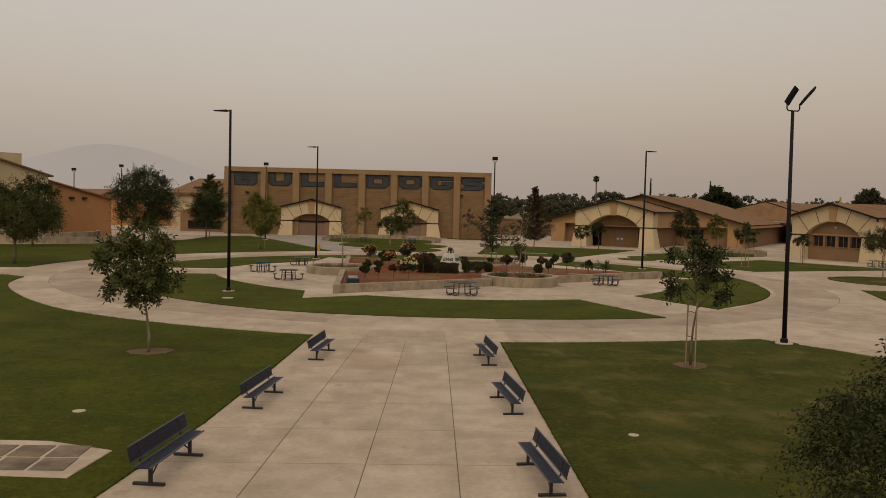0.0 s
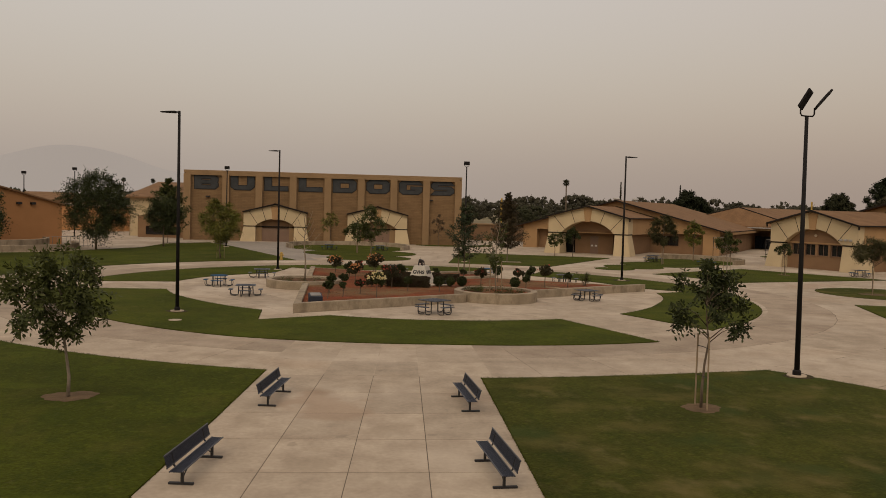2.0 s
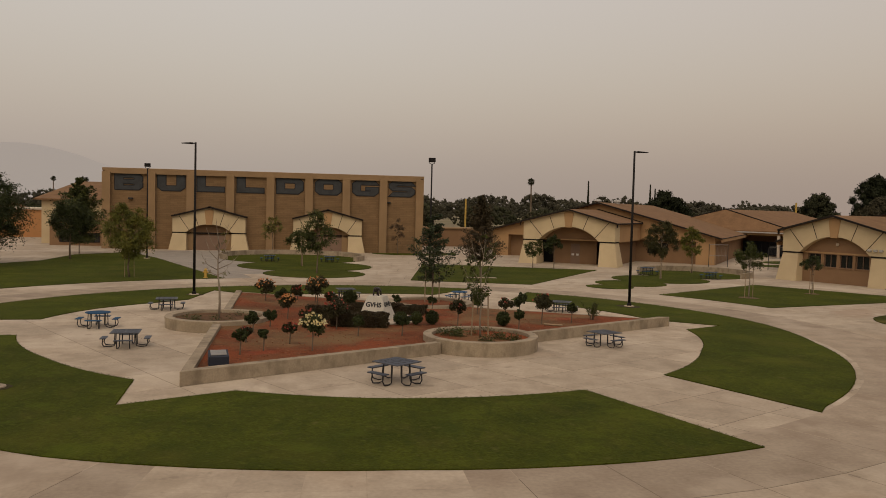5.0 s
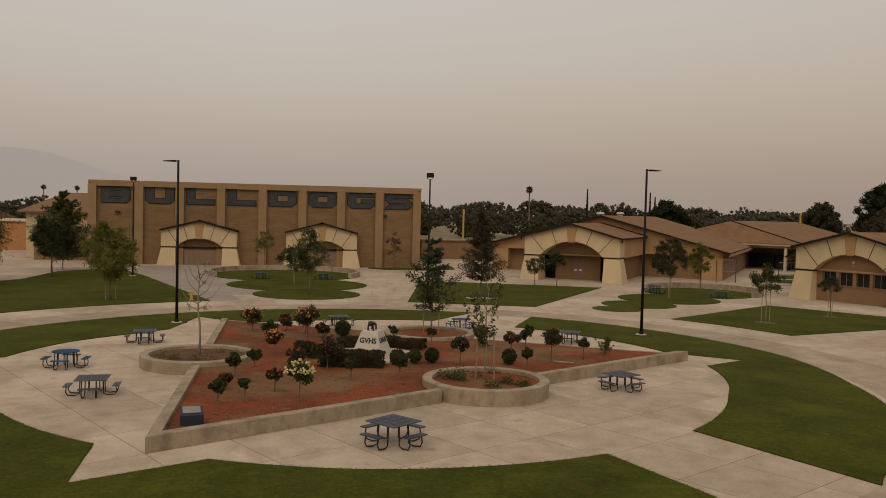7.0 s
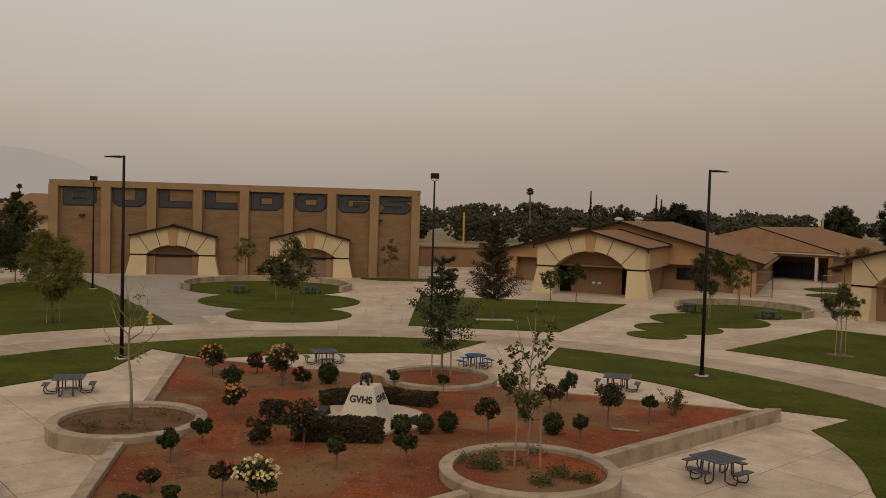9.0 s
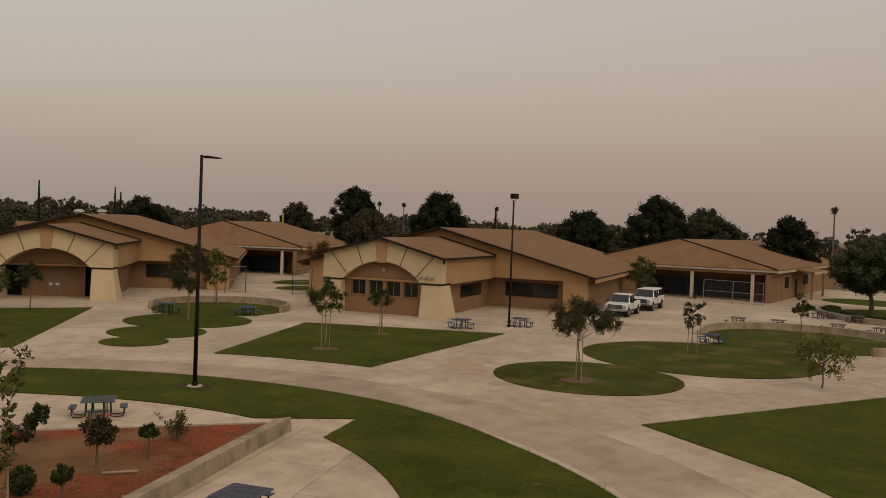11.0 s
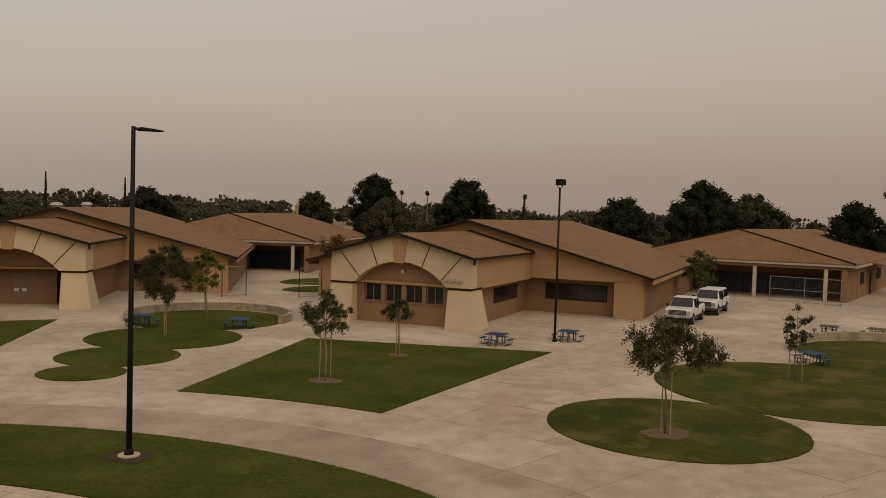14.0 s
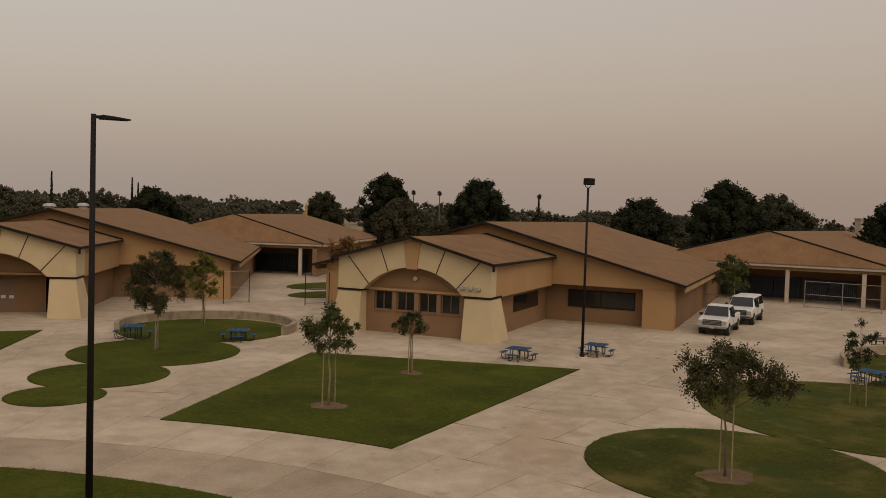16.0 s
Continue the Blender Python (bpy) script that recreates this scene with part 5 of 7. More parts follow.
W_WORDS = "low grey concrete planter wall with stained sides"
edge_wall(SW, lerp(SW, EA, 0.41), 0.46, 0.34, W_WORDS, m0=0.56)
edge_wall(lerp(SW, EA, 0.585), EA, 0.46, 0.34, W_WORDS, m1=0.4)
edge_wall(lerp(NW, SW, 0.585), SW, 0.456, 0.34, W_WORDS, m1=0.56)
edge_wall(NW, lerp(NW, SW, 0.41), 0.40, 0.34, W_WORDS, m0=0.3)
edge_wall(EA, lerp(EA, NW, 0.41), 0.31, 0.2, W_WORDS)
edge_wall(lerp(EA, NW, 0.59), NW, 0.31, 0.2, W_WORDS)
for i, (rx, ry) in enumerate(RINGS):
    h = (0.50, 0.56, 0.46)[i]
    bm = bmesh.new()
    revolve(bm, [(2.30, 0.0), (2.32, h - 0.02), (2.30, h), (1.98, h), (1.96, h - 0.02), (1.96, 0.0)], rx, ry, 56)
    solid("round_planter", bm, M_WALLC, "round grey concrete tree planter", "planter", "structure")
    bm = bmesh.new()
    prism(bm, disc(rx, ry, 1.97), 0.0, h - 0.14)
    solid("planter_soil", bm, M_MULCH if i else M_DIRT, "soil and mulch inside the round planter", "soil", "structure")

# loose bark chips over the bed
rng = np.random.default_rng(5)
pts = []
while len(pts) < 9000:
    u, v = rng.uniform(0, 1, 2)
    if u + v > 1:
        u, v = 1 - u, 1 - v
    pts.append((SW[0] + u * (NW[0] - SW[0]) + v * (EA[0] - SW[0]), SW[1] + u * (NW[1] - SW[1]) + v * (EA[1] - SW[1]), 0.31))
chips = new("bark_chips", leaves_mesh("bark_chips", pts, 0.012, 9000, 0.06, M_CHIP, rng, lie=0.12))
tagged(chips, "scattered red bark chips on the planter bed", "bark chips", kind="stuff")

ROSES = [(-2.4, 61.4, 1.17, 1.15, "o"), (-1.3, 57.9, 0.94, 0.93, ""), (-0.69, 61.7, 0.8, 0.81, "r"), (0.42, 59.35, 1.5, 1.3, "o"), (1.16, 58.8, 0.75, 0.76, "r"),
         (-0.82, 54.0, 1.1, 0.85, "o"), (-2.0, 49.7, 0.8, 0.6, ""), (-1.43, 51.4, 0.7, 0.55, ""), (-0.37, 46.9, 0.8, 0.55, "r"), (-1.22, 45.3, 0.75, 0.42, ""),
         (-1.96, 44.5, 0.85, 0.55, ""), (-2.03, 47.2, 0.6, 0.5, "r"), (0.51, 45.4, 1.3, 1.05, "y"), (0.2, 51.4, 0.75, 0.95, "r"), (1.4, 50.8, 1.3, 1.15, "r"),
         (2.27, 48.9, 0.8, 0.55, ""), (4.07, 49.05, 0.85, 0.58, ""), (4.61, 59.3, 0.6, 0.55, ""), (6.73, 51.5, 1.25, 0.85, "r"),
         (9.54, 54.8, 0.95, 0.8, "r"), (10.64, 56.6, 1.0, 0.85, ""), (10.87, 52.8, 1.4, 1.05, "r"), (12.42, 53.25, 0.9, 0.55, ""), (9.35, 50.85, 0.85, 0.5, ""), (8.47, 56.5, 1.0, 0.8, ""), (6.38, 58.3, 0.6, 0.5, ""), (0.3, 60.6, 1.3, 1.0, "y")]
for i, (x, y, h, w, b) in enumerate(ROSES):
    rose(x - 0.2, y + 0.1, h, w, b, 100 + i)
for i, (x, y, w, h) in enumerate(((4.05, 52.3, 0.62, 0.56), (4.78, 52.4, 0.52, 0.55), (5.5, 52.55, 0.58, 0.58), (1.93, 59.8, 0.75, 0.75), (8.7, 52.2, 0.6, 0.62))):
    hedge([(x, y)], w, h, "small clipped round shrub in red mulch", 300 + i, mat=L_DARK, ball=True)
hedge([(1.95, 56.35), (3.1, 56.4)], 0.8, 0.5, "clipped dark green hedge beside the monument", 401, z=0.3)
hedge([(1.2, 52.0), (2.2, 51.85), (3.15, 51.75)], 0.8, 0.60, "clipped reddish hedge before the monument", 402, z=0.3)
hedge([(4.0, 56.7), (5.3, 56.15)], 0.75, 0.45, "clipped reddish hedge behind the monument", 404, z=0.3)
hedge([(0.2, 54.1), (0.6, 53.9)], 0.75, 0.62, "rounded dark hedge with red tips", 405, z=0.3)
bm = bmesh.new()
tube(bm, [(10.73, 52.66, 0.34), (11.5, 52.32, 0.34)], 0.04, 8)
solid("fallen_stake", bm, M_STAKE, "loose wooden stake lying on the mulch", "stake")

gc = thing("shrub", pose(13.6, 54.6, 0.3), "loose yellow-green leafy shrub in red mulch", "shrub")
rng = np.random.default_rng(77)
bm = bmesh.new()
tips = []
for _ in range(26):
    a, r, h = rng.uniform(0, 6.28), rng.uniform(0.1, 0.55), rng.uniform(0.35, 0.85)
    tube(bm, [(0.05 * math.cos(a), 0.05 * math.sin(a), -0.03), (r * 0.5 * math.cos(a), r * 0.5 * math.sin(a), h * 0.6), (r * math.cos(a), r * math.sin(a), h)], [0.010, 0.007, 0.002], 4, cap=False)
    tips += [(r * f * math.cos(a), r * f * math.sin(a), h * (0.35 + 0.65 * f)) for f in (0.5, 0.75, 1.0)]
part("stems", bm, M_BARK, gc)
fo = new("foliage", leaves_mesh("foliage", tips, 0.10, 900, 0.085, L_MID, rng, slim=0.4))
fo.parent = gc
for k, (rx, ry) in enumerate(RINGS[:2]):
    rng = np.random.default_rng(80 + k)
    cs = []
    for _ in range(16 if k else 11):
        a, r = rng.uniform(0, 6.28), 1.75 * rng.uniform(0.15, 1) ** 0.5
        cs.append((rx + r * math.cos(a), ry + r * math.sin(a), 0.44 if k else 0.38))
    wd = new("weeds", leaves_mesh("weeds", cs, 0.34, 5200 if k else 1500, 0.085, L_MID, rng, slim=0.35, lie=0.35))
    tagged(wd, "low green weeds growing in a round planter", "weeds", kind="stuff")

# monument
MX, MY = 3.1, 54.25
mon = thing("monument", pose(MX, MY, 0.3, rz=-24), "pale tapered monument block with dark painted initials", "monument")
bm = bmesh.new()
a = [bm.verts.new((sx * 0.74, sy * 0.74, -0.1)) for sx, sy in ((-1, -1), (1, -1), (1, 1), (-1, 1))]
b = [bm.verts.new((sx * 0.36, sy * 0.36, 1.12)) for sx, sy in ((-1, -1), (1, -1), (1, 1), (-1, 1))]
bm.faces.new(a[::-1])
bm.faces.new(b)
for i in range(4):
    bm.faces.new((a[i], a[(i + 1) % 4], b[(i + 1) % 4], b[i]))
part("block", bm, M_MONU, mon, bevel=0.02)


def words(text, size, depth, mat, parent, m, label, name="lettering", wide=1.0):
    cu = bpy.data.curves.new(name, "FONT")
    cu.body, cu.size, cu.extrude, cu.align_x, cu.align_y, cu.offset = text, size, depth, "CENTER", "CENTER", 0.012 * size / 0.3
    tmp = bpy.data.objects.new("tmp", cu)
    scene.collection.objects.link(tmp)
    bpy.context.view_layer.update()
    me = bpy.data.meshes.new_from_object(tmp.evaluated_get(bpy.context.evaluated_depsgraph_get()))
    bpy.data.objects.remove(tmp)
    me.materials.clear()
    me.materials.append(mat)
    ob = new(name, me)
    ob.parent = parent
    ob.matrix_basis = m @ Matrix.Diagonal((wide, 1, 1, 1))
    return tagged(ob, label)


tilt = math.degrees(math.atan(0.38 / 1.22))
words("GVHS", 0.30, 0.006, M_BLACK, mon, pose(0, -0.492, 0.72, rx=90 - tilt), "dark painted letters GVHS")
words("GVHS", 0.30, 0.006, M_BLACK, mon, pose(0.492, 0, 0.72, rx=90 - tilt, rz=90), "dark painted letters GVHS")
bm = bmesh.new()
prism(bm, disc(MX, MY, 2.0), 0.25, 0.36)
solid("monument_base", bm, M_CONC, "round pale concrete pad under the monument", "pad", "structure")
for x, y, rz in ((-1.35, 0.45, 60), (1.4, -0.8, -30)):
    bm = bmesh.new()
    slabxz(bm, [(-0.2, 0), (0.2, 0), (0.12, 0.26), (-0.2, 0.12)], -0.17, 0.17)
    solid("ground_light", bm, M_STEEL, "small black uplight on the monument pad", "lamp", bevel=0.01, m=pose(MX + x, MY + y, 0.36, rz=rz))
bm = bmesh.new()
for x, y, z, sx, sy, sz in ((0, 0.06, 0.33, 0.13, 0.26, 0.12), (0, -0.14, 0.34, 0.16, 0.15, 0.15), (0, -0.31, 0.40, 0.12, 0.13, 0.11), (0, -0.42, 0.37, 0.08, 0.07, 0.06)):
    bmesh.ops.create_icosphere(bm, subdivisions=3, radius=1.0, matrix=Matrix.Translation((x, y, z)) @ Matrix.Diagonal((sx, sy, sz, 1)))
for sx in (-1, 1):
    tube(bm, [(sx * 0.12, -0.2, 0.32), (sx * 0.15, -0.22, 0.14), (sx * 0.15, -0.23, 0.0)], [0.06, 0.045, 0.055], 8)
    tube(bm, [(sx * 0.09, 0.22, 0.32), (sx * 0.11, 0.27, 0.14), (sx * 0.11, 0.25, 0.0)], [0.06, 0.04, 0.05], 8)
solid("statue", bm, M_BRONZE, "small dark bronze animal statue on the monument", "statue", smooth=True, m=pose(MX, MY + 0.05, 1.42, rz=-24) @ Matrix.Scale(0.82, 4))
ub = thing("utility_box", pose(-2.65, 42.75, 0.28, rz=12), "small blue-grey utility box in the planter corner", "utility box")
bm = bmesh.new()
slope = [(-0.26, -0.03), (0.26, -0.03), (0.26, 0.48), (-0.26, 0.34)]
lo = [bm.verts.new((-0.32, y, z)) for y, z in slope]
hi = [bm.verts.new((0.32, y, z)) for y, z in slope]
bm.faces.new(lo)
bm.faces.new(hi[::-1])
for i in range(4):
    bm.faces.new((lo[i], hi[i], hi[(i + 1) % 4], lo[(i + 1) % 4]))
part("case", bm, M_BENCH, ub, bevel=0.02)
bm = bmesh.new()
box(bm, 0, 0, 0, 0.50, 0.38, 0.03, Matrix.Translation((0, 0, 0.425)) @ Matrix.Rotation(math.atan2(0.14, 0.52), 4, "X"))
part("panel", bm, M_GALV, ub, "pale grey sloping panel", bevel=0.006)


# ---- benches, tables ----
def bench_at(m, label):
    t = thing("park_bench", m, label, "bench", "benches along the walk")
    L = 2.3

    def lattice(bm, m2, w):
        """Perforated metal sheet of thin crossed strips."""
        for k in range(8):
            box(bm, -w / 2 + w * (k + 0.5) / 8, 0, 0, 0.021, L, 0.012, m2)
        n = 58
        for k in range(n):
            box(bm, 0, -L / 2 + L * (k + 0.5) / n, 0.002, w, 0.022, 0.012, m2)
    bm = bmesh.new()
    lattice(bm, Matrix.Translation((0, 0, 0.44)), 0.30)
    seat = part("seat", bm, M_BENCH, t, "dark navy mesh seat")
    bm = bmesh.new()
    mb = Matrix.Translation((-0.25, 0, 0.665)) @ Matrix.Rotation(radians(-14), 4, "Y")
    lattice(bm, mb @ Matrix.Rotation(radians(90), 4, "Y"), 0.29)
    back = part("backrest", bm, M_BENCH, t, "dark navy mesh backrest")
    for sgn in (-1, 1):
        bm = bmesh.new()
        tube(bm, [(0.15 * sgn, -L / 2, 0.445), (0.15 * sgn, L / 2, 0.445)], 0.02, 6)
        part("rim", bm, M_RIM, seat)
        bm = bmesh.new()
        q = mb @ Vector((0, 0, 0.15 * sgn))
        tube(bm, [(q.x, -L / 2, q.z), (q.x, L / 2, q.z)], 0.02, 6)
        part("rim", bm, M_RIM, back)
        y = sgn * 0.82
        bm = bmesh.new()
        box(bm, 0.0, y, 0.22, 0.06, 0.06, 0.44)
        part("leg", bm, M_STEEL, t)
        bm = bmesh.new()
        box(bm, -0.03, y, 0.03, 0.62, 0.075, 0.06)
        part("foot", bm, M_STEEL, t, bevel=0.008)
        bm = bmesh.new()
        tube(bm, [(0.02, y, 0.43), (-0.16, y, 0.42), (-0.21, y, 0.48), (-0.28, y, 0.78)], 0.024, 6)
        part("back_bracket", bm, M_STEEL, t)
        bm = bmesh.new()
        tube(bm, [(0, y, 0.14), (0, y - sgn * 0.42, 0.43)], 0.016, 6)
        part("brace", bm, M_STEEL, t)
    return t


SMALL = Matrix.Diagonal((0.86, 1.0, 0.86, 1.0))
B0 = bench_at(pose(-3.73, 12.05, 0, rz=-7.5) @ SMALL, "dark navy metal mesh park bench on concrete")
for x, y, r in ((-3.02, 17.25, -7.5), (-2.27, 23.25, -7), (2.56, 11.74, 185), (2.58, 17.05, 185), (2.6, 22.83, 184)):
    copy_thing(B0, pose(x, y, 0, rz=r) @ SMALL)


def table_at(m, mat, label, round_top=False, seats=True):
    t = thing("picnic_table", m, label, "table", "picnic tables")
    bm = bmesh.new()
    if round_top:
        prism(bm, disc(0, 0, 0.62, n=20), 0.74, 0.78)
    else:
        box(bm, 0, 0, 0.76, 1.17, 1.17, 0.04)
    top = part("tabletop", bm, mat, t, bevel=0.012)
    if not round_top:
        bm = bmesh.new()
        for k in (-0.585, 0.585):
            tube(bm, [(k, -0.585, 0.765), (k, 0.585, 0.765)], 0.022, 6)
            tube(bm, [(-0.585, k, 0.765), (0.585, k, 0.765)], 0.022, 6)
        part("rim", bm, M_RIM, top)
        for k in (-0.33, 0.0, 0.33):
            for rot in (0, 1):
                bm = bmesh.new()
                box(bm, k if rot else 0, 0 if rot else k, 0.786, 0.02 if rot else 0.95, 0.95 if rot else 0.02, 0.008)
                part("rib", bm, M_RIM, top)
    for k in range(4):
        r = Matrix.Rotation(k * math.pi / 2, 4, "Z")
        bm = bmesh.new()
        box(bm, 0, -0.90, 0.455, 0.80, 0.27, 0.04, r)
        part("seat", bm, mat, t, bevel=0.015)
        for sx in (-0.26, 0.26):
            bm = bmesh.new()
            pts = [(sx, -0.90, 0.43), (sx, -0.93, 0.20), (sx, -0.86, 0.06), (sx * 0.9, -0.62, 0.03), (sx * 0.8, -0.45, 0.08), (sx * 0.75, -0.42, 0.74)]
            tube(bm, [r @ Vector(p) for p in pts], 0.024, 6)
            part("leg", bm, M_STEEL, t)
    return t


FIT = Matrix.Diagonal((0.94, 0.94, 0.87, 1.0))
T_NAVY = table_at(pose(3.08, 41.4, 0, rz=42) @ FIT, M_NAVY, "dark mesh picnic table with four attached seats")
for x, y, r in ((-6.8, 48.12, 6), (-7.45, 59.65, 8), (1.8, 65.8, 10), (13.52, 60.0, -25), (12.3, 48.68, 28)):
    copy_thing(T_NAVY, pose(x, y, 0, rz=r) @ FIT)
T_BLUE = table_at(pose(-9.15, 53.15, 0) @ Matrix.Scale(0.86, 4), M_BLUE, "blue round picnic table with four attached seats", round_top=True)
copy_thing(T_BLUE, pose(8.58, 64.9, 0, rz=20) @ FIT)
T_BLUES = table_at(pose(28.98, 87.55, 0, rz=-30) @ FIT, M_BLUE, "faded blue mesh picnic table on concrete")
for x, y, r in ((33.35, 84.1, -35), (42.2, 71.85, -67), (46.72, 70.6, -67), (51.6, 58.85, -10), (51.6, 52.5, -20), (-5.0, 97.5, 0), (0.7, 97.7, 5)):
    copy_thing(T_BLUES, pose(x, y, 0, rz=r) @ FIT)
T_DARK = table_at(pose(63.0, 63.0, 0, rz=20) @ FIT, M_WORN, "worn grey-brown picnic table beyond the curved wall")
for x, y, r in ((65.3, 61.0, 10), (67.0, 57.2, 15), (67.6, 54.4, 0), (77.1, 62.5, 10), (76.2, 59.3, 30)):
    copy_thing(T_DARK, pose(x, y, 0, rz=r) @ FIT)


# ---- lamps ----
def pole_base(t, r=0.33, z=0.0):
    bm = bmesh.new()
    tube(bm, [(0, 0, z - 0.05), (0, 0, z + 0.075)], r * 0.92, 24)
    part("footing", bm, M_CONC, t, "round concrete footing", bevel=0.01)
    bm = bmesh.new()
    tube(bm, [(0, 0, z + 0.075), (0, 0, z + 0.20), (0, 0, z + 0.24)], [0.13, 0.13, 0.09], 16)
    part("base_cover", bm, M_POLE, t)


def area_light(x, y, h, turn, label="tall dark bronze pole lamp with a flat arm head"):
    t = thing("street_lamp", pose(x, y, 0, rz=turn), label, "street lamp", "plaza lamps")
    pole_base(t)
    bm = bmesh.new()
    tube(bm, [(0, 0, 0.1), (0, 0, h)], [0.085, 0.058], 14)
    part("pole", bm, M_POLE, t, smooth=True)
    bm = bmesh.new()
    box(bm, 0.09, 0, h - 0.06, 0.18, 0.06, 0.07)
    part("arm", bm, M_POLE, t)
    bm = bmesh.new()
    slabxz(bm, [(0.16, h - 0.11), (0.16, h - 0.01), (0.50, h - 0.03), (0.82, h - 0.06), (0.82, h - 0.09)], -0.15, 0.15)
    part("lamp_head", bm, M_POLE, t, bevel=0.012)
    return t


for i, (x, y, r) in enumerate(((-8.76, 40.66, 0.55), (-7.2, 66.7, 0.55), (18.43, 62.8, 0.8), (13.68, 26.93, 0.55))):
    mulch_ring(x, y, r, 40 + i, M_DAMP)
area_light(-8.76, 40.66, 9.13, 180)
area_light(-7.2, 66.7, 9.1, 180)
area_light(18.46, 62.87, 9.2, 0)


def flood_light(x, y, h, label):
    t = thing("flood_lamp", pose(x, y, 0), label, "street lamp")
    pole_base(t)
    bm = bmesh.new()
    tube(bm, [(0, 0, 0.1), (0, 0, h)], [0.075, 0.055], 12)
    part("pole", bm, M_POLE, t, smooth=True)
    bm = bmesh.new()
    tube(bm, [(-0.22, 0, h + 0.25), (-0.2, 0, h + 0.08), (0, 0, h), (0.2, 0, h + 0.08), (0.22, 0, h + 0.25)], 0.022, 6)
    part("yoke", bm, M_POLE, t)
    bm = bmesh.new()
    box(bm, 0, -0.05, h + 0.33, 0.52, 0.36, 0.34)
    part("lamp_box", bm, M_POLE, t, bevel=0.03)
    return t


flood_light(8.56, 80.9, 8.95, "dark pole with a box-shaped flood lamp")
flood_light(45.4, 70.47, 8.62, "dark pole with a box-shaped flood lamp")
flood_light(-16.65, 98.8, 8.6, "dark pole with a box flood lamp by the gymnasium")
flood_light(-44.0, 112.0, 7.8, "distant dark flood lamp pole")
flood_light(-38.5, 114.0, 8.5, "distant dark flood lamp pole")

tw = thing("twin_flood_lamp", pose(13.62, 26.93, 0.25, ry=-0.45), "tall dark pole with two tilted flat flood lamps", "street lamp")
pole_base(tw, z=-0.25)
bm = bmesh.new()
tube(bm, [(0, 0, -0.15), (0, 0, 7.95)], [0.085, 0.055], 14)
part("pole", bm, M_POLE, tw, smooth=True)
bm = bmesh.new()
tube(bm, [(-0.21, 0, 8.28), (-0.21, 0, 8.06), (-0.17, 0, 7.99), (0, 0, 7.97), (0.19, 0, 7.97), (0.24, 0, 8.03), (0.24, 0, 8.22)], 0.025, 8)
part("yoke", bm, M_POLE, tw)
for base, along, across, L_, W_ in (((-0.06, 0, 8.50), (0.48, -0.05, 0.82), (0.85, 0.50, 0.0), 0.66, 0.30), ((0.52, 0, 8.50), (0.66, 0.0, 0.75), (0.45, 0.89, 0.0), 0.74, 0.34)):
    la = Vector(along).normalized()
    wa = Vector(across)
    wa = (wa - la * wa.dot(la)).normalized()
    na = la.cross(wa)
    m = Matrix((la, wa, na)).transposed().to_4x4()
    m.translation = Vector(base)
    bm = bmesh.new()
    box(bm, 0, 0, 0, L_, W_, 0.07, m)
    hd = part("lamp_head", bm, M_POLE, tw, bevel=0.02)
    bm = bmesh.new()
    box(bm, 0.03, 0, 0.04, L_ * 0.62, W_ * 0.72, 0.012, m)
    part("lens", bm, M_RIM, hd)
    bm = bmesh.new()
    tube(bm, [(-0.21, 0, 8.28) if base[0] < 0 else (0.24, 0, 8.22), m @ Vector((-L_ * 0.42, 0, 0))], 0.022, 6)
    part("bracket", bm, M_POLE, hd)

# ---- trees ----
tree(-7.48, 23.2, 3.8, 2.6, 1.5, "young leafy tree with a pale bent trunk on the lawn", L_MID, M_PALEBARK, 1900, 0.17, 11, clumps=64, lean=-0.06, trunk=0.04, droop=0.12, gap=0.24, slim=0.4)
mulch_ring(-7.45, 23.25, 0.7, 1)
tree(8.79, 22.55, 3.8, 2.0, 1.9, "young dark tree held by two wooden stakes", L_DARK, M_BARK, 1150, 0.14, 12, 2, clumps=20, trunk=0.035, lean=0.03, gap=0.30, tall=1.1)
mulch_ring(8.8, 22.5, 0.6, 2)
tree(6.42, 7.0, 3.1, 2.6, 0.3, "small feathery tree near the walk", L_DARK, M_BARK, 13000, 0.085, 13, clumps=110, trunk=0.05, gap=0.36, droop=0.45, slim=0.3, tall=1.1)
tree(-26.0, 55.3, 5.1, 5.0, 1.8, "round shade tree with thick green crown on the lawn", L_MID, M_BARK, 7500, 0.17, 14, clumps=90, trunk=0.09, gap=0.22)
tree(-33.2, 74.6, 6.0, 4.8, 1.6, "shade tree on the far lawn", L_DARK, M_BARK, 2500, 0.24, 15, clumps=50, trunk=0.09)
tree(-27.5, 88.0, 7.4, 6.4, 1.5, "broad dark tree on the lawn", L_DARK, M_BARK, 8000, 0.22, 16, clumps=80, trunk=0.1)
tree(-13.6, 78.4, 5.2, 3.5, 1.6, "rounded yellow-green tree with stakes", L_LIME, M_BARK, 6000, 0.15, 17, 2, clumps=60, trunk=0.06, gap=0.28)
conifer(-24.5, 104.6, 7.9, 5.2, "cone-shaped green tree before the gymnasium", L_MID, 18, 17000, low=0.16, leaf=0.3, tiers=17, each=7, wide=0.25, rise=0.3)
tree(-23.0, 96.5, 5.4, 3.6, 1.8, "dark leafy tree on the lawn", L_DARK, M_BARK, 2600, 0.22, 19, clumps=50, trunk=0.08)
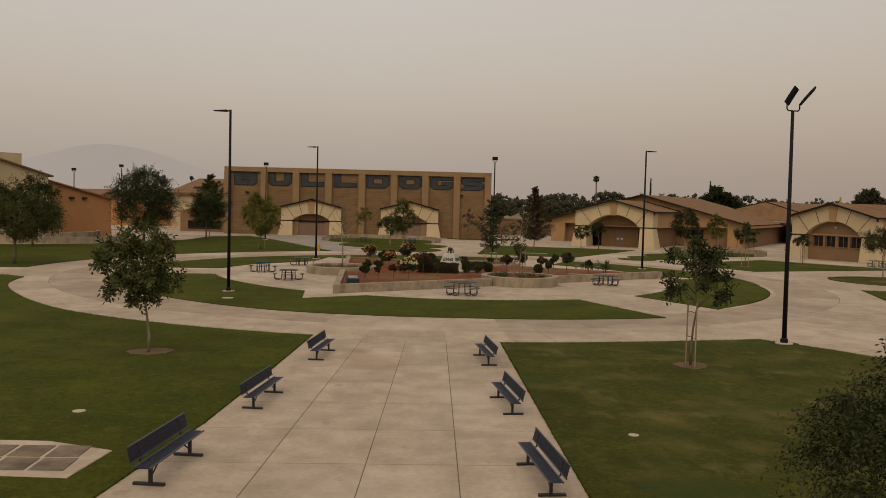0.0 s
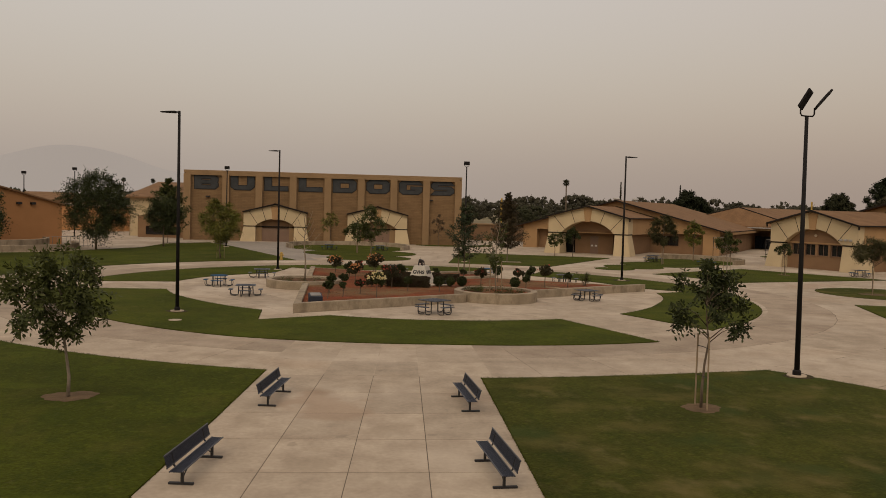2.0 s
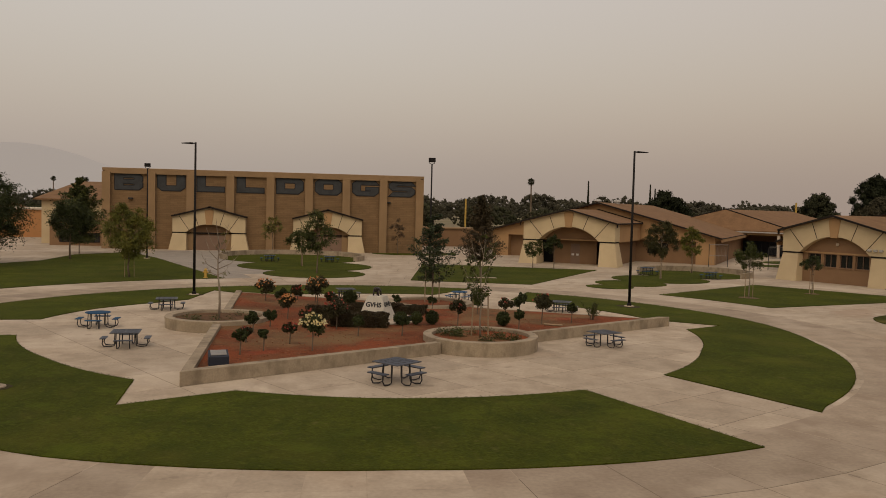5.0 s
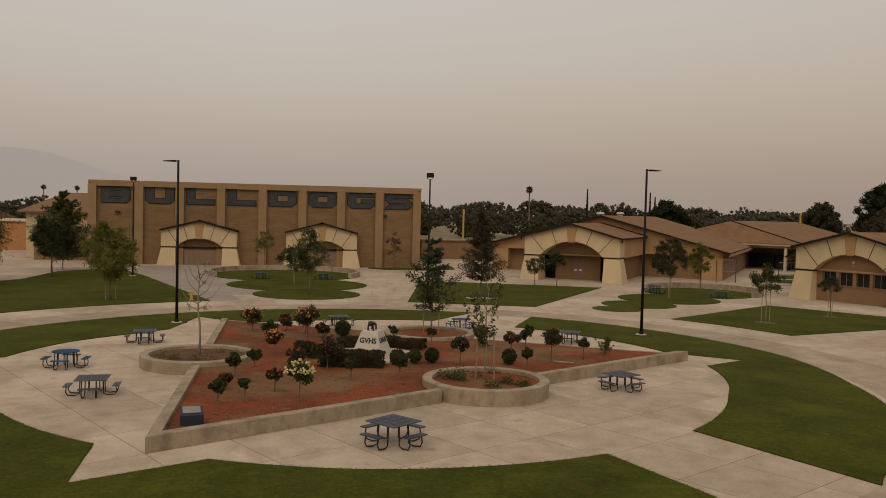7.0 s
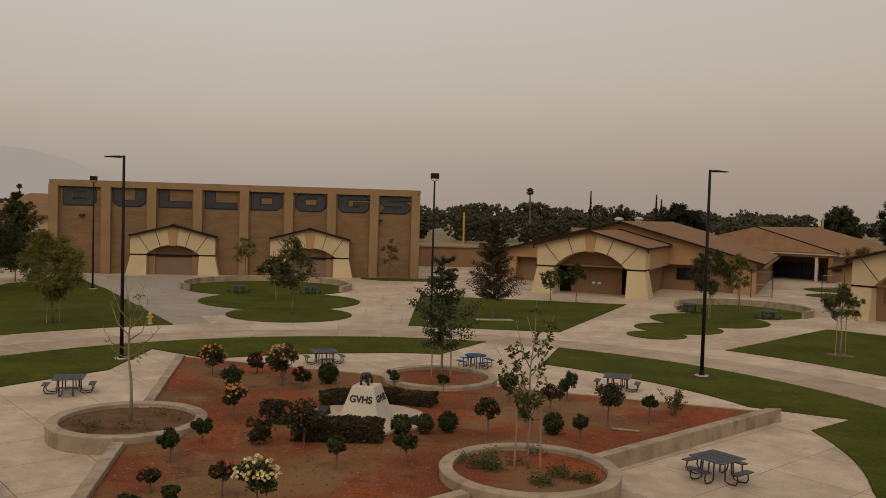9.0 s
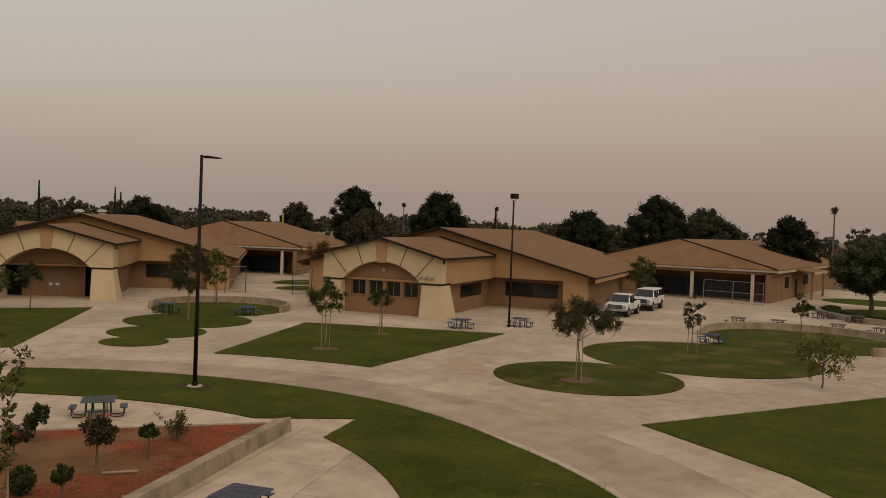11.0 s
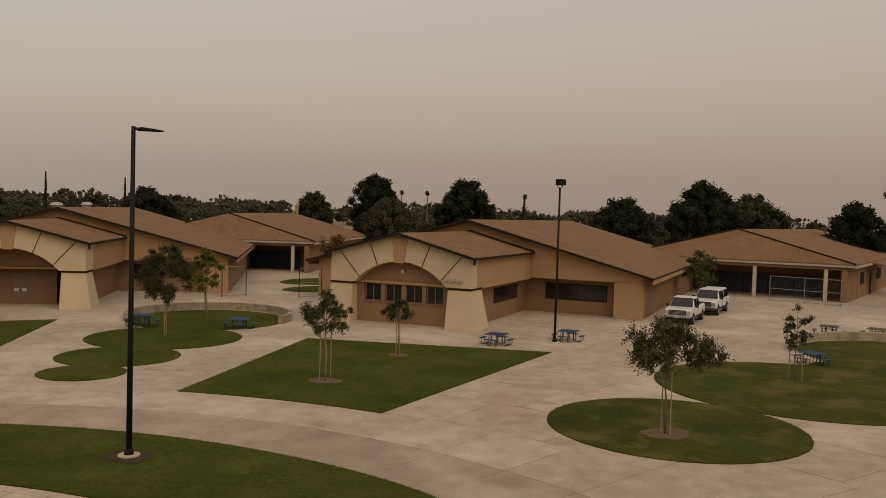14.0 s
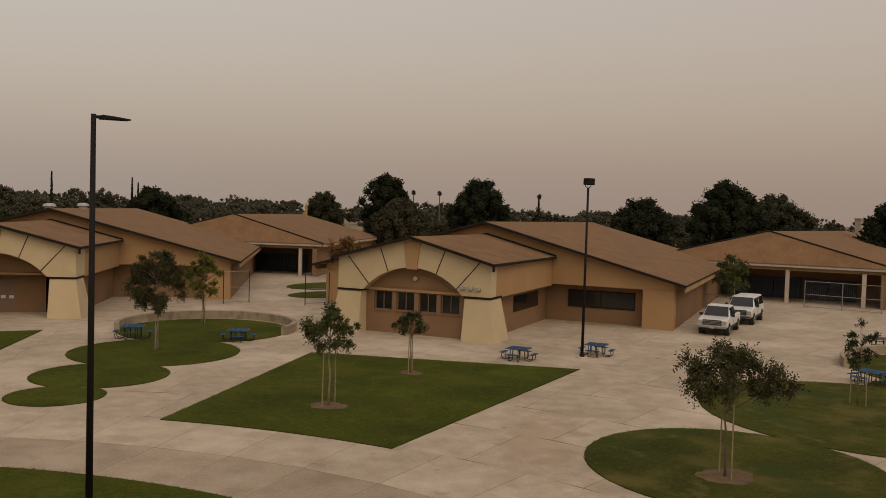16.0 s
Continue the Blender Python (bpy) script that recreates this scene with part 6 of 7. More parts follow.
sapling(-4.1, 54.0, 4.3, "nearly bare sapling in a round planter", L_YELL, 20, [(1.9, 185, 0.45, 0.35), (1.95, 20, 0.5, 0.35), (2.15, 200, 0.8, 0.75), (2.2, 5, 0.95, 0.75), (2.45, 340, 0.7, 0.8), (2.6, 150, 0.75, 1.0),
        (2.8, 30, 0.55, 0.9), (3.0, 190, 0.5, 1.1), (3.1, 10, 0.35, 1.2), (3.2, 250, 0.3, 1.3)], 110, 0.10, z=0.36, trunk=0.045)
sapling(7.0, 48.4, 4.4, "thin sapling with sparse yellow-green leaves and stakes", L_MID, 21, [(1.35, 190, 0.2, 0.2), (1.45, 190, 0.25, 0.35), (1.6, 20, 0.22, 0.4), (1.75, 170, 0.7, 0.75), (1.8, 230, 0.5, 0.5), (1.9, 30, 0.35, 0.7), (2.0, 185, 0.95, 1.25),
        (2.2, 160, 0.5, 1.1), (2.4, 20, 0.6, 0.9), (2.6, 200, 0.45, 1.3), (2.8, 350, 0.55, 1.2), (3.0, 60, 0.35, 1.3)], 850, 0.14, z=0.42, trunk=0.032, stakes=2, stake_h=1.75, bare=0.85)
conifer(6.5, 61.2, 5.0, 2.7, "staked young conifer with layered branches in a round planter", L_CONI, 22, 4600, 2, z=0.32, low=0.26, leaf=0.19, tiers=11, each=5, wide=0.3, rise=0.35)
conifer(12.8, 82.0, 6.8, 3.5, "browning cone-shaped conifer on the lawn", L_BROWN, 23, 24000, low=0.22, tiers=19, each=6, wide=0.12, rise=0.28)
tree(20.0, 94.0, 2.9, 1.6, 1.1, "small young tree before a porch", L_MID, M_BARK, 500, 0.2, 24, clumps=20, trunk=0.035)
tree(21.7, 92.6, 3.2, 1.6, 1.6, "small dark young tree before a porch", L_DARK, M_BARK, 700, 0.2, 25, clumps=22, trunk=0.035)
tree(28.6, 83.5, 4.9, 2.7, 1.9, "dark dense-crowned tree on the round lawn", L_RED, M_PALEBARK, 5200, 0.125, 26, 2, clumps=60, trunk=0.036, gap=0.24, tall=1.1)
tree(34.5, 90.75, 4.3, 1.9, 1.7, "yellowing young tree by the curved wall", L_LIME, M_BARK, 3000, 0.12, 27, 2, clumps=36, trunk=0.04, gap=0.26)
tree(-1.77, 92.2, 3.2, 2.4, 1.4, "small tree on the round lawn", L_MID, M_BARK, 900, 0.2, 28, 2, clumps=24, trunk=0.04)
tree(-0.27, 83.9, 5.0, 2.6, 1.7, "upright young tree on the round lawn", L_MID, M_BARK, 1500, 0.18, 29, clumps=34, trunk=0.05)
tree(-5.6, 109.5, 4.2, 2.1, 1.8, "thin tree before the gymnasium wall", L_YELL, M_BARK, 500, 0.2, 30, clumps=22, trunk=0.04)
tree(8.4, 112.5, 4.2, 1.7, 1.3, "thin sapling before the gymnasium wall", L_DEAD, M_BARK, 300, 0.2, 31, clumps=20, trunk=0.035)
tree(28.9, 68.65, 3.65, 2.0, 2.1, "young round-headed tree with stakes on the lawn", L_MID, M_PALEBARK, 1900, 0.115, 32, 2, clumps=34, trunk=0.04, gap=0.24)
mulch_ring(28.9, 68.65, 0.75, 5)
tree(35.42, 72.0, 2.7, 1.5, 1.65, "small young tree with two stakes", L_DARK, M_BARK, 900, 0.11, 33, 2, clumps=24, trunk=0.03, gap=0.24)
mulch_ring(35.42, 71.95, 0.6, 6)
tree(33.33, 55.3, 3.7, 3.3, 2.1, "young tree with spreading reddish-green crown", L_RED, M_BARK, 3800, 0.11, 34, 2, clumps=64, trunk=0.034, gap=0.2)
mulch_ring(33.33, 55.25, 0.9, 7)
tree(46.4, 57.2, 3.4, 1.2, 1.35, "slim staked sapling on the lawn", L_DARK, M_BARK, 800, 0.11, 35, 2, clumps=26, trunk=0.03, tall=1.1, gap=0.26)
tree(60.2, 57.0, 3.2, 1.4, 1.4, "slim young tree on the far lawn", L_MID, M_BARK, 700, 0.14, 36, clumps=24, trunk=0.035, gap=0.26)
tree(41.8, 47.9, 2.6, 2.4, 0.7, "young yellowing tree with low foliage", L_LIME, M_BARK, 800, 0.16, 37, clumps=30, trunk=0.035)
tree(86.7, 62.0, 6.9, 7.6, 2.0, "large dark shade tree beside the paving", L_DARK, M_BARK, 22000, 0.22, 38, clumps=150, trunk=0.2, core=0.16)
hedge([(86.3 + 9.6 * math.cos(radians(a)), 55.2 + 9.6 * math.sin(radians(a))) for a in range(100, 196, 12)], 1.3, 0.55, "low dark ground-cover hedge inside the curved wall", 406, z=0.0, mat=L_DARK)
tree(74.6, 79.3, 4.2, 2.8, 1.3, "leafy shrub tree between the buildings", L_MID, M_BARK, 1200, 0.22, 39, clumps=30, trunk=0.05)
tree(61.5, 115.0, 4.4, 3.4, 1.4, "orange-leaved young tree beside the hall", L_ORAN, M_BARK, 2600, 0.19, 40, clumps=40, trunk=0.05)


# ---- vehicles ----
def pickup(m, label, canopy):
    t = thing("pickup_truck", m, label, "truck", "white trucks")
    L = 5.6
    # nose towards -y; a shallow taper at the hood
    bm = bmesh.new()
    side = [(-2.74, 0.62), (-2.80, 0.80), (-2.76, 1.02), (-2.60, 1.12), (-1.45, 1.20), (-1.40, 1.21), (2.78, 1.22), (2.80, 0.66), (2.5, 0.54), (-2.4, 0.54)]
    v0 = [bm.verts.new((-0.97, y, z)) for y, z in side]
    v1 = [bm.verts.new((0.97, y, z)) for y, z in side]
    n = len(side)
    bm.faces.new(v0)
    bm.faces.new(v1[::-1])
    for i in range(n):
        bm.faces.new((v0[i], v1[i], v1[(i + 1) % n], v0[(i + 1) % n]))
    body = part("body", bm, M_WHITE, t, bevel=0.07)
    bm = bmesh.new()
    box(bm, 0, 0, 0.52, 1.5, 5.0, 0.24)
    part("chassis", bm, M_BLACK, t)
    for s in (-1, 1):
        bm = bmesh.new()
        box(bm, s * 0.97, -0.3, 0.50, 0.14, 2.2, 0.06)
        part("side_step", bm, M_BLACK, t)
        bm = bmesh.new()
        box(bm, s * 0.976, -0.1, 0.90, 0.012, 0.015, 0.55)
        part("door_gap", bm, M_BLACK, t)
    back = 2.72 if canopy else 0.78
    bm = bmesh.new()
    lo = [(-0.92, -1.42), (0.93, -1.42), (0.93, back), (-0.93, back)]
    hi = [(-0.76, -0.72), (0.76, -0.72), (0.76, back - 0.12), (-0.76, back - 0.12)]
    a = [bm.verts.new((x, y, 1.16)) for x, y in lo]
    b = [bm.verts.new((x, y, 1.90)) for x, y in hi]
    bm.faces.new(a[::-1])
    bm.faces.new(b)
    for i in range(4):
        bm.faces.new((a[i], a[(i + 1) % 4], b[(i + 1) % 4], b[i]))
    part("cab", bm, M_WHITE, t, bevel=0.05)
    bm = bmesh.new()
    p = [(-0.82, -1.36, 1.24), (0.82, -1.36, 1.24), (0.70, -0.80, 1.84), (-0.70, -0.80, 1.84)]
    vs = [bm.verts.new((x, y - 0.03, z + 0.015)) for x, y, z in p]
    ws = [bm.verts.new((x, y + 0.03, z - 0.01)) for x, y, z in p]
    bm.faces.new(vs)
    bm.faces.new(ws[::-1])
    for i in range(4):
        bm.faces.new((vs[i], ws[i], ws[(i + 1) % 4], vs[(i + 1) % 4]))
    part("windscreen", bm, M_GLASS, t, "dark windscreen")
    spans = [(-0.95, -0.15), (-0.05, 0.62)] + ([(0.85, 2.5)] if canopy else [])
    for s in (-1, 1):
        for y0, y1 in spans:
            bm = bmesh.new()
            q = [(0.945, y0 - 0.22 if y0 < -0.9 else y0, 1.26), (0.945, y1, 1.26), (0.80, y1, 1.80), (0.80, y0 + 0.12, 1.80)]
            vs = [bm.verts.new((s * x, y, z)) for x, y, z in q]
            ws = [bm.verts.new((s * (x - 0.06), y, z)) for x, y, z in q]
            bm.faces.new(vs)
            bm.faces.new(ws[::-1])
            for i in range(4):
                bm.faces.new((vs[i], ws[i], ws[(i + 1) % 4], vs[(i + 1) % 4]))
            part("side_window", bm, M_GLASS, t, "dark side window")
        bm = bmesh.new()
        box(bm, s * 1.08, -1.05, 1.30, 0.22, 0.14, 0.2)
        part("mirror", bm, M_BLACK, t, bevel=0.03)
        bm = bmesh.new()
        box(bm, s * 0.80, -2.80, 0.93, 0.28, 0.07, 0.24)
        part("headlight", bm, M_GUTTER, t, bevel=0.02)
        for y in (-1.78, 1.85):
            w = thing("wheel", pose(s * 0.87, y, 0.41), "", "")
            w.parent = t
            bm = bmesh.new()
            tube(bm, [(-0.14, 0, 0), (-0.11, 0, 0), (0.11, 0, 0), (0.14, 0, 0)], [0.34, 0.41, 0.41, 0.34], 22)
            part("tyre", bm, M_RUBBER, w)
            bm = bmesh.new()
            tube(bm, [(0, 0, 0), (s * 0.14, 0, 0), (s * 0.15, 0, 0)], [0.22, 0.24, 0.10], 16)
            part("rim", bm, M_CHROME, w)
            bm = bmesh.new()
            tube(bm, [(-0.2, 0, 0), (s * 0.115, 0, 0)] if s > 0 else [(0.2, 0, 0), (-0.115, 0, 0)], 0.47, 20)
            part("wheel_arch", bm, M_BLACK, w)
    bm = bmesh.new()
    box(bm, 0, -2.80, 0.92, 1.24, 0.08, 0.34)
    gr = part("grille", bm, M_BLACK, t)
    for z in (0.83, 0.92, 1.01):
        bm = bmesh.new()
        box(bm, 0, -2.845, z, 1.12, 0.02, 0.035)
        part("grille_bar", bm, M_CHROME, gr)
    bm = bmesh.new()
    box(bm, 0, -2.84, 0.62, 1.86, 0.16, 0.18)
    part("front_bumper", bm, M_CHROME, t, bevel=0.03)
    bm = bmesh.new()
    box(bm, 0, 2.84, 0.60, 1.9, 0.16, 0.18)
    part("rear_bumper", bm, M_CHROME, t, bevel=0.03)
    bm = bmesh.new()
    box(bm, 0, -2.96, 0.60, 0.34, 0.02, 0.15)
    part("number_plate", bm, M_GUTTER, t)
    if not canopy:
        bm = bmesh.new()
        box(bm, 0, 1.85, 1.19, 1.6, 1.75, 0.06)
        part("load_bed", bm, M_BLACK, t)
    return t


pickup(pose(61.5, 72.4, 0, rz=-69) @ Matrix.Scale(0.92, 4), "white pickup truck parked beside the school building", False)
pickup(pose(68.3, 74.5, 0, rz=-70) @ Matrix.Scale(0.97, 4), "white utility truck with a canopy parked behind", True)

# ---- west buildings ----
wh = thing("west_hall", pose(-34.0, 97.0, 0, rz=57), "orange-tan stucco hall with a sloping gable wall", "building")
bm = bmesh.new()
slabxz(bm, [(0, -0.1), (0, 4.35), (-12, 7.1), (-24, 4.35), (-24, -0.1)], 0, 18)
part("gable_wall", bm, M_ORANGE, wh)
for x0 in (0.4, -24.4):
    bm = bmesh.new()
    roof_plane(bm, x0, 4.35, -12, 7.22, -0.3, 18.5, 0.16)
    part("roof", bm, M_ROOF, wh)
bm = bmesh.new()
box(bm, -11.6, 10, 4.5, 9, 8, 9.4)
part("tower", bm, M_CREAM, wh, "cream stucco upper block")
bm = bmesh.new()
slabxz(bm, [(-10.7, -0.1), (-10.7, 6.7), (-16, 8.0), (-21, 6.7), (-21, -0.1)], -4.0, 0.0)
part("porch_block", bm, M_CREAM, wh, "cream stucco porch block")
for x0 in (-10.3, -21.4):
    bm = bmesh.new()
    roof_plane(bm, x0, 6.65, -16, 8.12, -4.3, 0.5, 0.16)
    part("porch_roof", bm, M_ROOF, wh)
for x in (-5.2, -3.6):
    bm = bmesh.new()
    box(bm, x, -0.15, 4.4, 0.5, 0.3, 0.25)
    part("wall_light", bm, M_STEEL, wh)

gl = thing("gym_annex", pose(-30.2, 124.0, 0) @ Matrix.Diagonal((1, 1, 0.88, 1)), "tan stucco annex with a brown shingled roof", "building")
bm = bmesh.new()
box(bm, 0, 6, 3.1, 8.4, 12, 6.4)
part("wall", bm, M_CREAM, gl)
bm = bmesh.new()
roof_plane(bm, -4.9, 6.25, 4.3, 6.27, -0.6, 0.0, 0.2)
v = [(-4.9, -0.7, 6.25), (4.2, -0.7, 6.25), (4.2, 12.5, 9.0), (-3.4, 12.5, 9.0)]
f = [bm.verts.new(p) for p in v]
g2 = [bm.verts.new((p[0], p[1], p[2] - 0.2)) for p in v]
bm.faces.new(f)
bm.faces.new(g2[::-1])
for i in range(4):
    bm.faces.new((f[i], g2[i], g2[(i + 1) % 4], f[(i + 1) % 4]))
part("roof", bm, M_ROOF, gl)
bm = bmesh.new()
slabxz(bm, [(-2.0, -0.1), (-2.0, 3.3), (1.0, 4.0), (4.1, 4.2), (4.1, -0.1)], -4.0, 0.0)
part("lobby", bm, M_BROWN, gl)
bm = bmesh.new()
box(bm, 1.4, -4.02, 1.1, 4.6, 0.06, 1.3)
part("lobby_window", bm, M_GLASS, gl)

ring_wall("low_wall", -37, 88, 7.5, -110, 40, "curved grey concrete planter wall by the hall", h=0.6, t=0.3)
ring_wall("low_wall", -39, 88, 6.6, -110, 40, "taller curved grey concrete wall by the hall", h=1.0, t=0.3)
fence = thing("railing", pose(-30.5, 92.5, 0, rz=60), "grey metal railing beside the walk", "railing")
for i in range(14):
    bm = bmesh.new()
    tube(bm, [(i * 0.55 - 4, 0, -0.05), (i * 0.55 - 4, 0, 1.15)], 0.025, 6)
    part("post", bm, M_GALV, fence)
for z in (0.15, 1.12):
    bm = bmesh.new()
    tube(bm, [(-4, 0, z), (3.2, 0, z)], 0.022, 6)
    part("rail", bm, M_GALV, fence)
bw = thing("block_building", pose(26, 136, 0), "low brown block building beyond the paving", "building")
bm = bmesh.new()
box(bm, -3, 3, 1.2, 18, 6, 2.6)
part("wall", bm, M_BROWN, bw)
bm = bmesh.new()
box(bm, -3, 3, 2.6, 18.4, 6.4, 0.18)
part("roof", bm, M_BLOCK2, bw)
nb = thing("portable_classroom", pose(-48, 140, 0), "long low tan building in the distance", "building")
bm = bmesh.new()
box(bm, 0, 4, 1.9, 30, 8, 4.0)
part("wall", bm, M_ORANGE, nb)
bm = bmesh.new()
box(bm, 0, 4, 4.0, 30.6, 8.6, 0.25)
part("roof", bm, M_PALEWALL, nb)

# small ground pieces
bm = bmesh.new()
prism(bm, [(-8.0, 13.6), (-6.4, 13.55), (-5.05, 13.0), (-5.25, 11.45), (-8.0, 11.65)], 0.0, 0.05)
vault = solid("vault_pad", bm, M_CONC, "concrete utility vault pad set in the lawn", "utility vault", bevel=0.01)
for i in range(4):
    for k in range(2):
        bm = bmesh.new()
        box(bm, -7.72 + i * 0.66 - 0.04 * k, 12.12 + k * 0.76, 0.055, 0.58, 0.68, 0.018)
        part("vault_lid", bm, M_LID, vault, bevel=0.004)
for x, y, rr in ((-6.75, 15.9, 0.16), (4.95, 14.56, 0.13), (-8.17, 37.7, 0.32)):
    bm = bmesh.new()
    tube(bm, [(x, y, 0.0), (x, y, 0.042)], rr * 0.85, 18)
    solid("valve_cover", bm, M_CONC, "round pale valve cover in the grass", "valve cover")
hy = thing("fire_hydrant", pose(-8.2, 78.2, 0), "small yellow fire hydrant at the lawn's edge", "hydrant")
bm = bmesh.new()
tube(bm, [(0, 0, -0.05), (0, 0, 0.08), (0, 0, 0.09), (0, 0, 0.55), (0, 0, 0.62), (0, 0, 0.74)], [0.16, 0.16, 0.11, 0.11, 0.14, 0.05], 14)
part("barrel", bm, M_YELLOW, hy)
bm = bmesh.new()
tube(bm, [(-0.2, 0, 0.45), (0.2, 0, 0.45)], 0.06, 10)
part("nozzle", bm, M_YELLOW, hy)
bm = bmesh.new()
prism(bm, [(11.7, 81.5), (14.1, 81.5), (14.1, 82.3), (11.7, 82.3)], 0.0, 0.05)
solid("kerb_pad", bm, M_CONC, "small concrete pad at the foot of a conifer", "pad", "structure")


# covered-hall gates and fences of tube and mesh
def mesh_fence(m, w, h, label, posts=None):
    t = thing("mesh_fence", m, label, "fence")
    for x in np.linspace(-w / 2, w / 2, max(2, int(w / 2.4) + 1)):
        bm = bmesh.new()
        tube(bm, [(x, 0, -0.05), (x, 0, h)], 0.035, 8)
        part("post", bm, posts or M_GALV, t)
    for z in (0.12, h * 0.5, h - 0.03):
        bm = bmesh.new()
        tube(bm, [(-w / 2, 0, z), (w / 2, 0, z)], 0.025, 6)
        part("rail", bm, M_GALV, t)
    bm = bmesh.new()
    for x in np.arange(-w / 2, w / 2, 0.16):
        tube(bm, [(x, 0, 0.1), (x, 0, h)], 0.004, 3, cap=False)
    ob = part("wire_mesh", bm, M_GALV, t)
    tagged(ob, kind="stuff")
    return t


mesh_fence(pose(83.0, 74.0, 0, rz=-80), 6.0, 2.3, "galvanised mesh fence before the covered hall")
mesh_fence(pose(73.5, 80.5, 0, rz=-80), 4.0, 2.3, "galvanised mesh gate beside the hall")
mesh_fence(pose(46.5, 96.9, 0, rz=4), 2.2, 2.4, "mesh gate on dark posts between the buildings", M_STEEL)
mesh_fence(pose(41.6, 100.25, 0, rz=5), 2.2, 2.4, "mesh fence panel on dark posts by the wall", M_STEEL)
bm = bmesh.new()
prism(bm, disc(51.2, 102.9, 3.6, 2.4, 10), -0.05, 0.032)
prism(bm, disc(55.6, 109.6, 4.4, 3.0, 20), -0.05, 0.033)
solid("lawn", bm, M_GRASS, "small green lawn between the buildings", "lawn", "structure")

# ---- distance ----
def big_tree(x, y, h, w, mat, seed, label, cb=1.2):
    return tree(x, y, h, w, cb, label, mat, M_BARK, 22000, 0.36, seed, clumps=150, trunk=0.25, core=0.17)


for i, (x, y, h, w, mt) in enumerate(((96.5, 154.7, 13.6, 8.6, L_FARD), (108.4, 144.7, 13.0, 10.0, L_FARD), (61.2, 163.8, 9.4, 8.6, L_FARD), (86.1, 137.4, 8.8, 8.0, L_OLIVE),
                                      (117.7, 119.4, 10.2, 9.4, L_FARD), (124.6, 109.4, 12.8, 11.5, L_FARD), (115.8, 83.2, 9.6, 7.6, L_FARD), (154.7, 117.2, 12.0, 12, L_FAR), (99.1, 177.3, 10.8, 7, L_FAR))):
    big_tree(x, y, h, w, mt, 600 + i, "large dark evergreen tree behind the school" if mt is L_FARD else "large hazy olive-green tree in the distance")


def palm(x, y, h, seed, s=1.0):
    rng = np.random.default_rng(seed)
    t = thing("palm_tree", pose(x, y, -0.1), "tall thin fan palm in the distance", "tree", "distant palms")
    bm = bmesh.new()
    tube(bm, [(0, 0, -0.2), (0.1, 0, h * 0.5), (0, 0, h - 0.5)], [0.32 * s, 0.26 * s, 0.22 * s], 7)
    part("trunk", bm, M_BARK, t)
    q = 0.85 * s
    cs = [(q * math.cos(a) * math.cos(e), q * math.sin(a) * math.cos(e), h - 0.6 + q * math.sin(e)) for a in np.arange(0, 6.2, 0.5) for e in (-0.9, -0.2, 0.5, 1.2)]
    c = new("crown", leaves_mesh("crown", cs, 0.5 * s, 260, 0.9 * s, L_FAR, rng, slim=0.22))
    c.parent = t


for i, (x, y, h) in enumerate(((210.6, 115.6, 14.6), (51.9, 232.0, 13.4), (-65.2, 227.5, 10.8), (-58.3, 229.6, 10.8), (166.8, 185.1, 12.4), (149, 202, 12.5), (144, 206, 12.5))):
    palm(x, y, h, 700 + i, 0.75 if i < 2 else 0.5)
for i, (x, y, h) in enumerate(((65.5, 226.1, 13.4), (80.0, 220.9, 12.8), (81.2, 220.7, 11.8), (152, 171.7, 11.6))):
    rng = np.random.default_rng(720 + i)
    t = thing("cypress", pose(x, y, -0.1), "narrow dark cypress spire in the distance", "tree", "distant cypresses")
    bm = bmesh.new()
    tube(bm, [(0, 0, -0.2), (0, 0, h * 0.9)], [0.2, 0.04], 6)
    part("trunk", bm, M_BARK, t)
    cs = [(0, 0, z) for z in np.linspace(0.8, h - 0.2, 70)]
    c = new("crown", leaves_mesh("crown", cs, [0.62 * (1 - 0.9 * k / 70) for k in range(70)], 2600, 0.34, L_FAR, rng, slim=0.5))
    c.parent = t

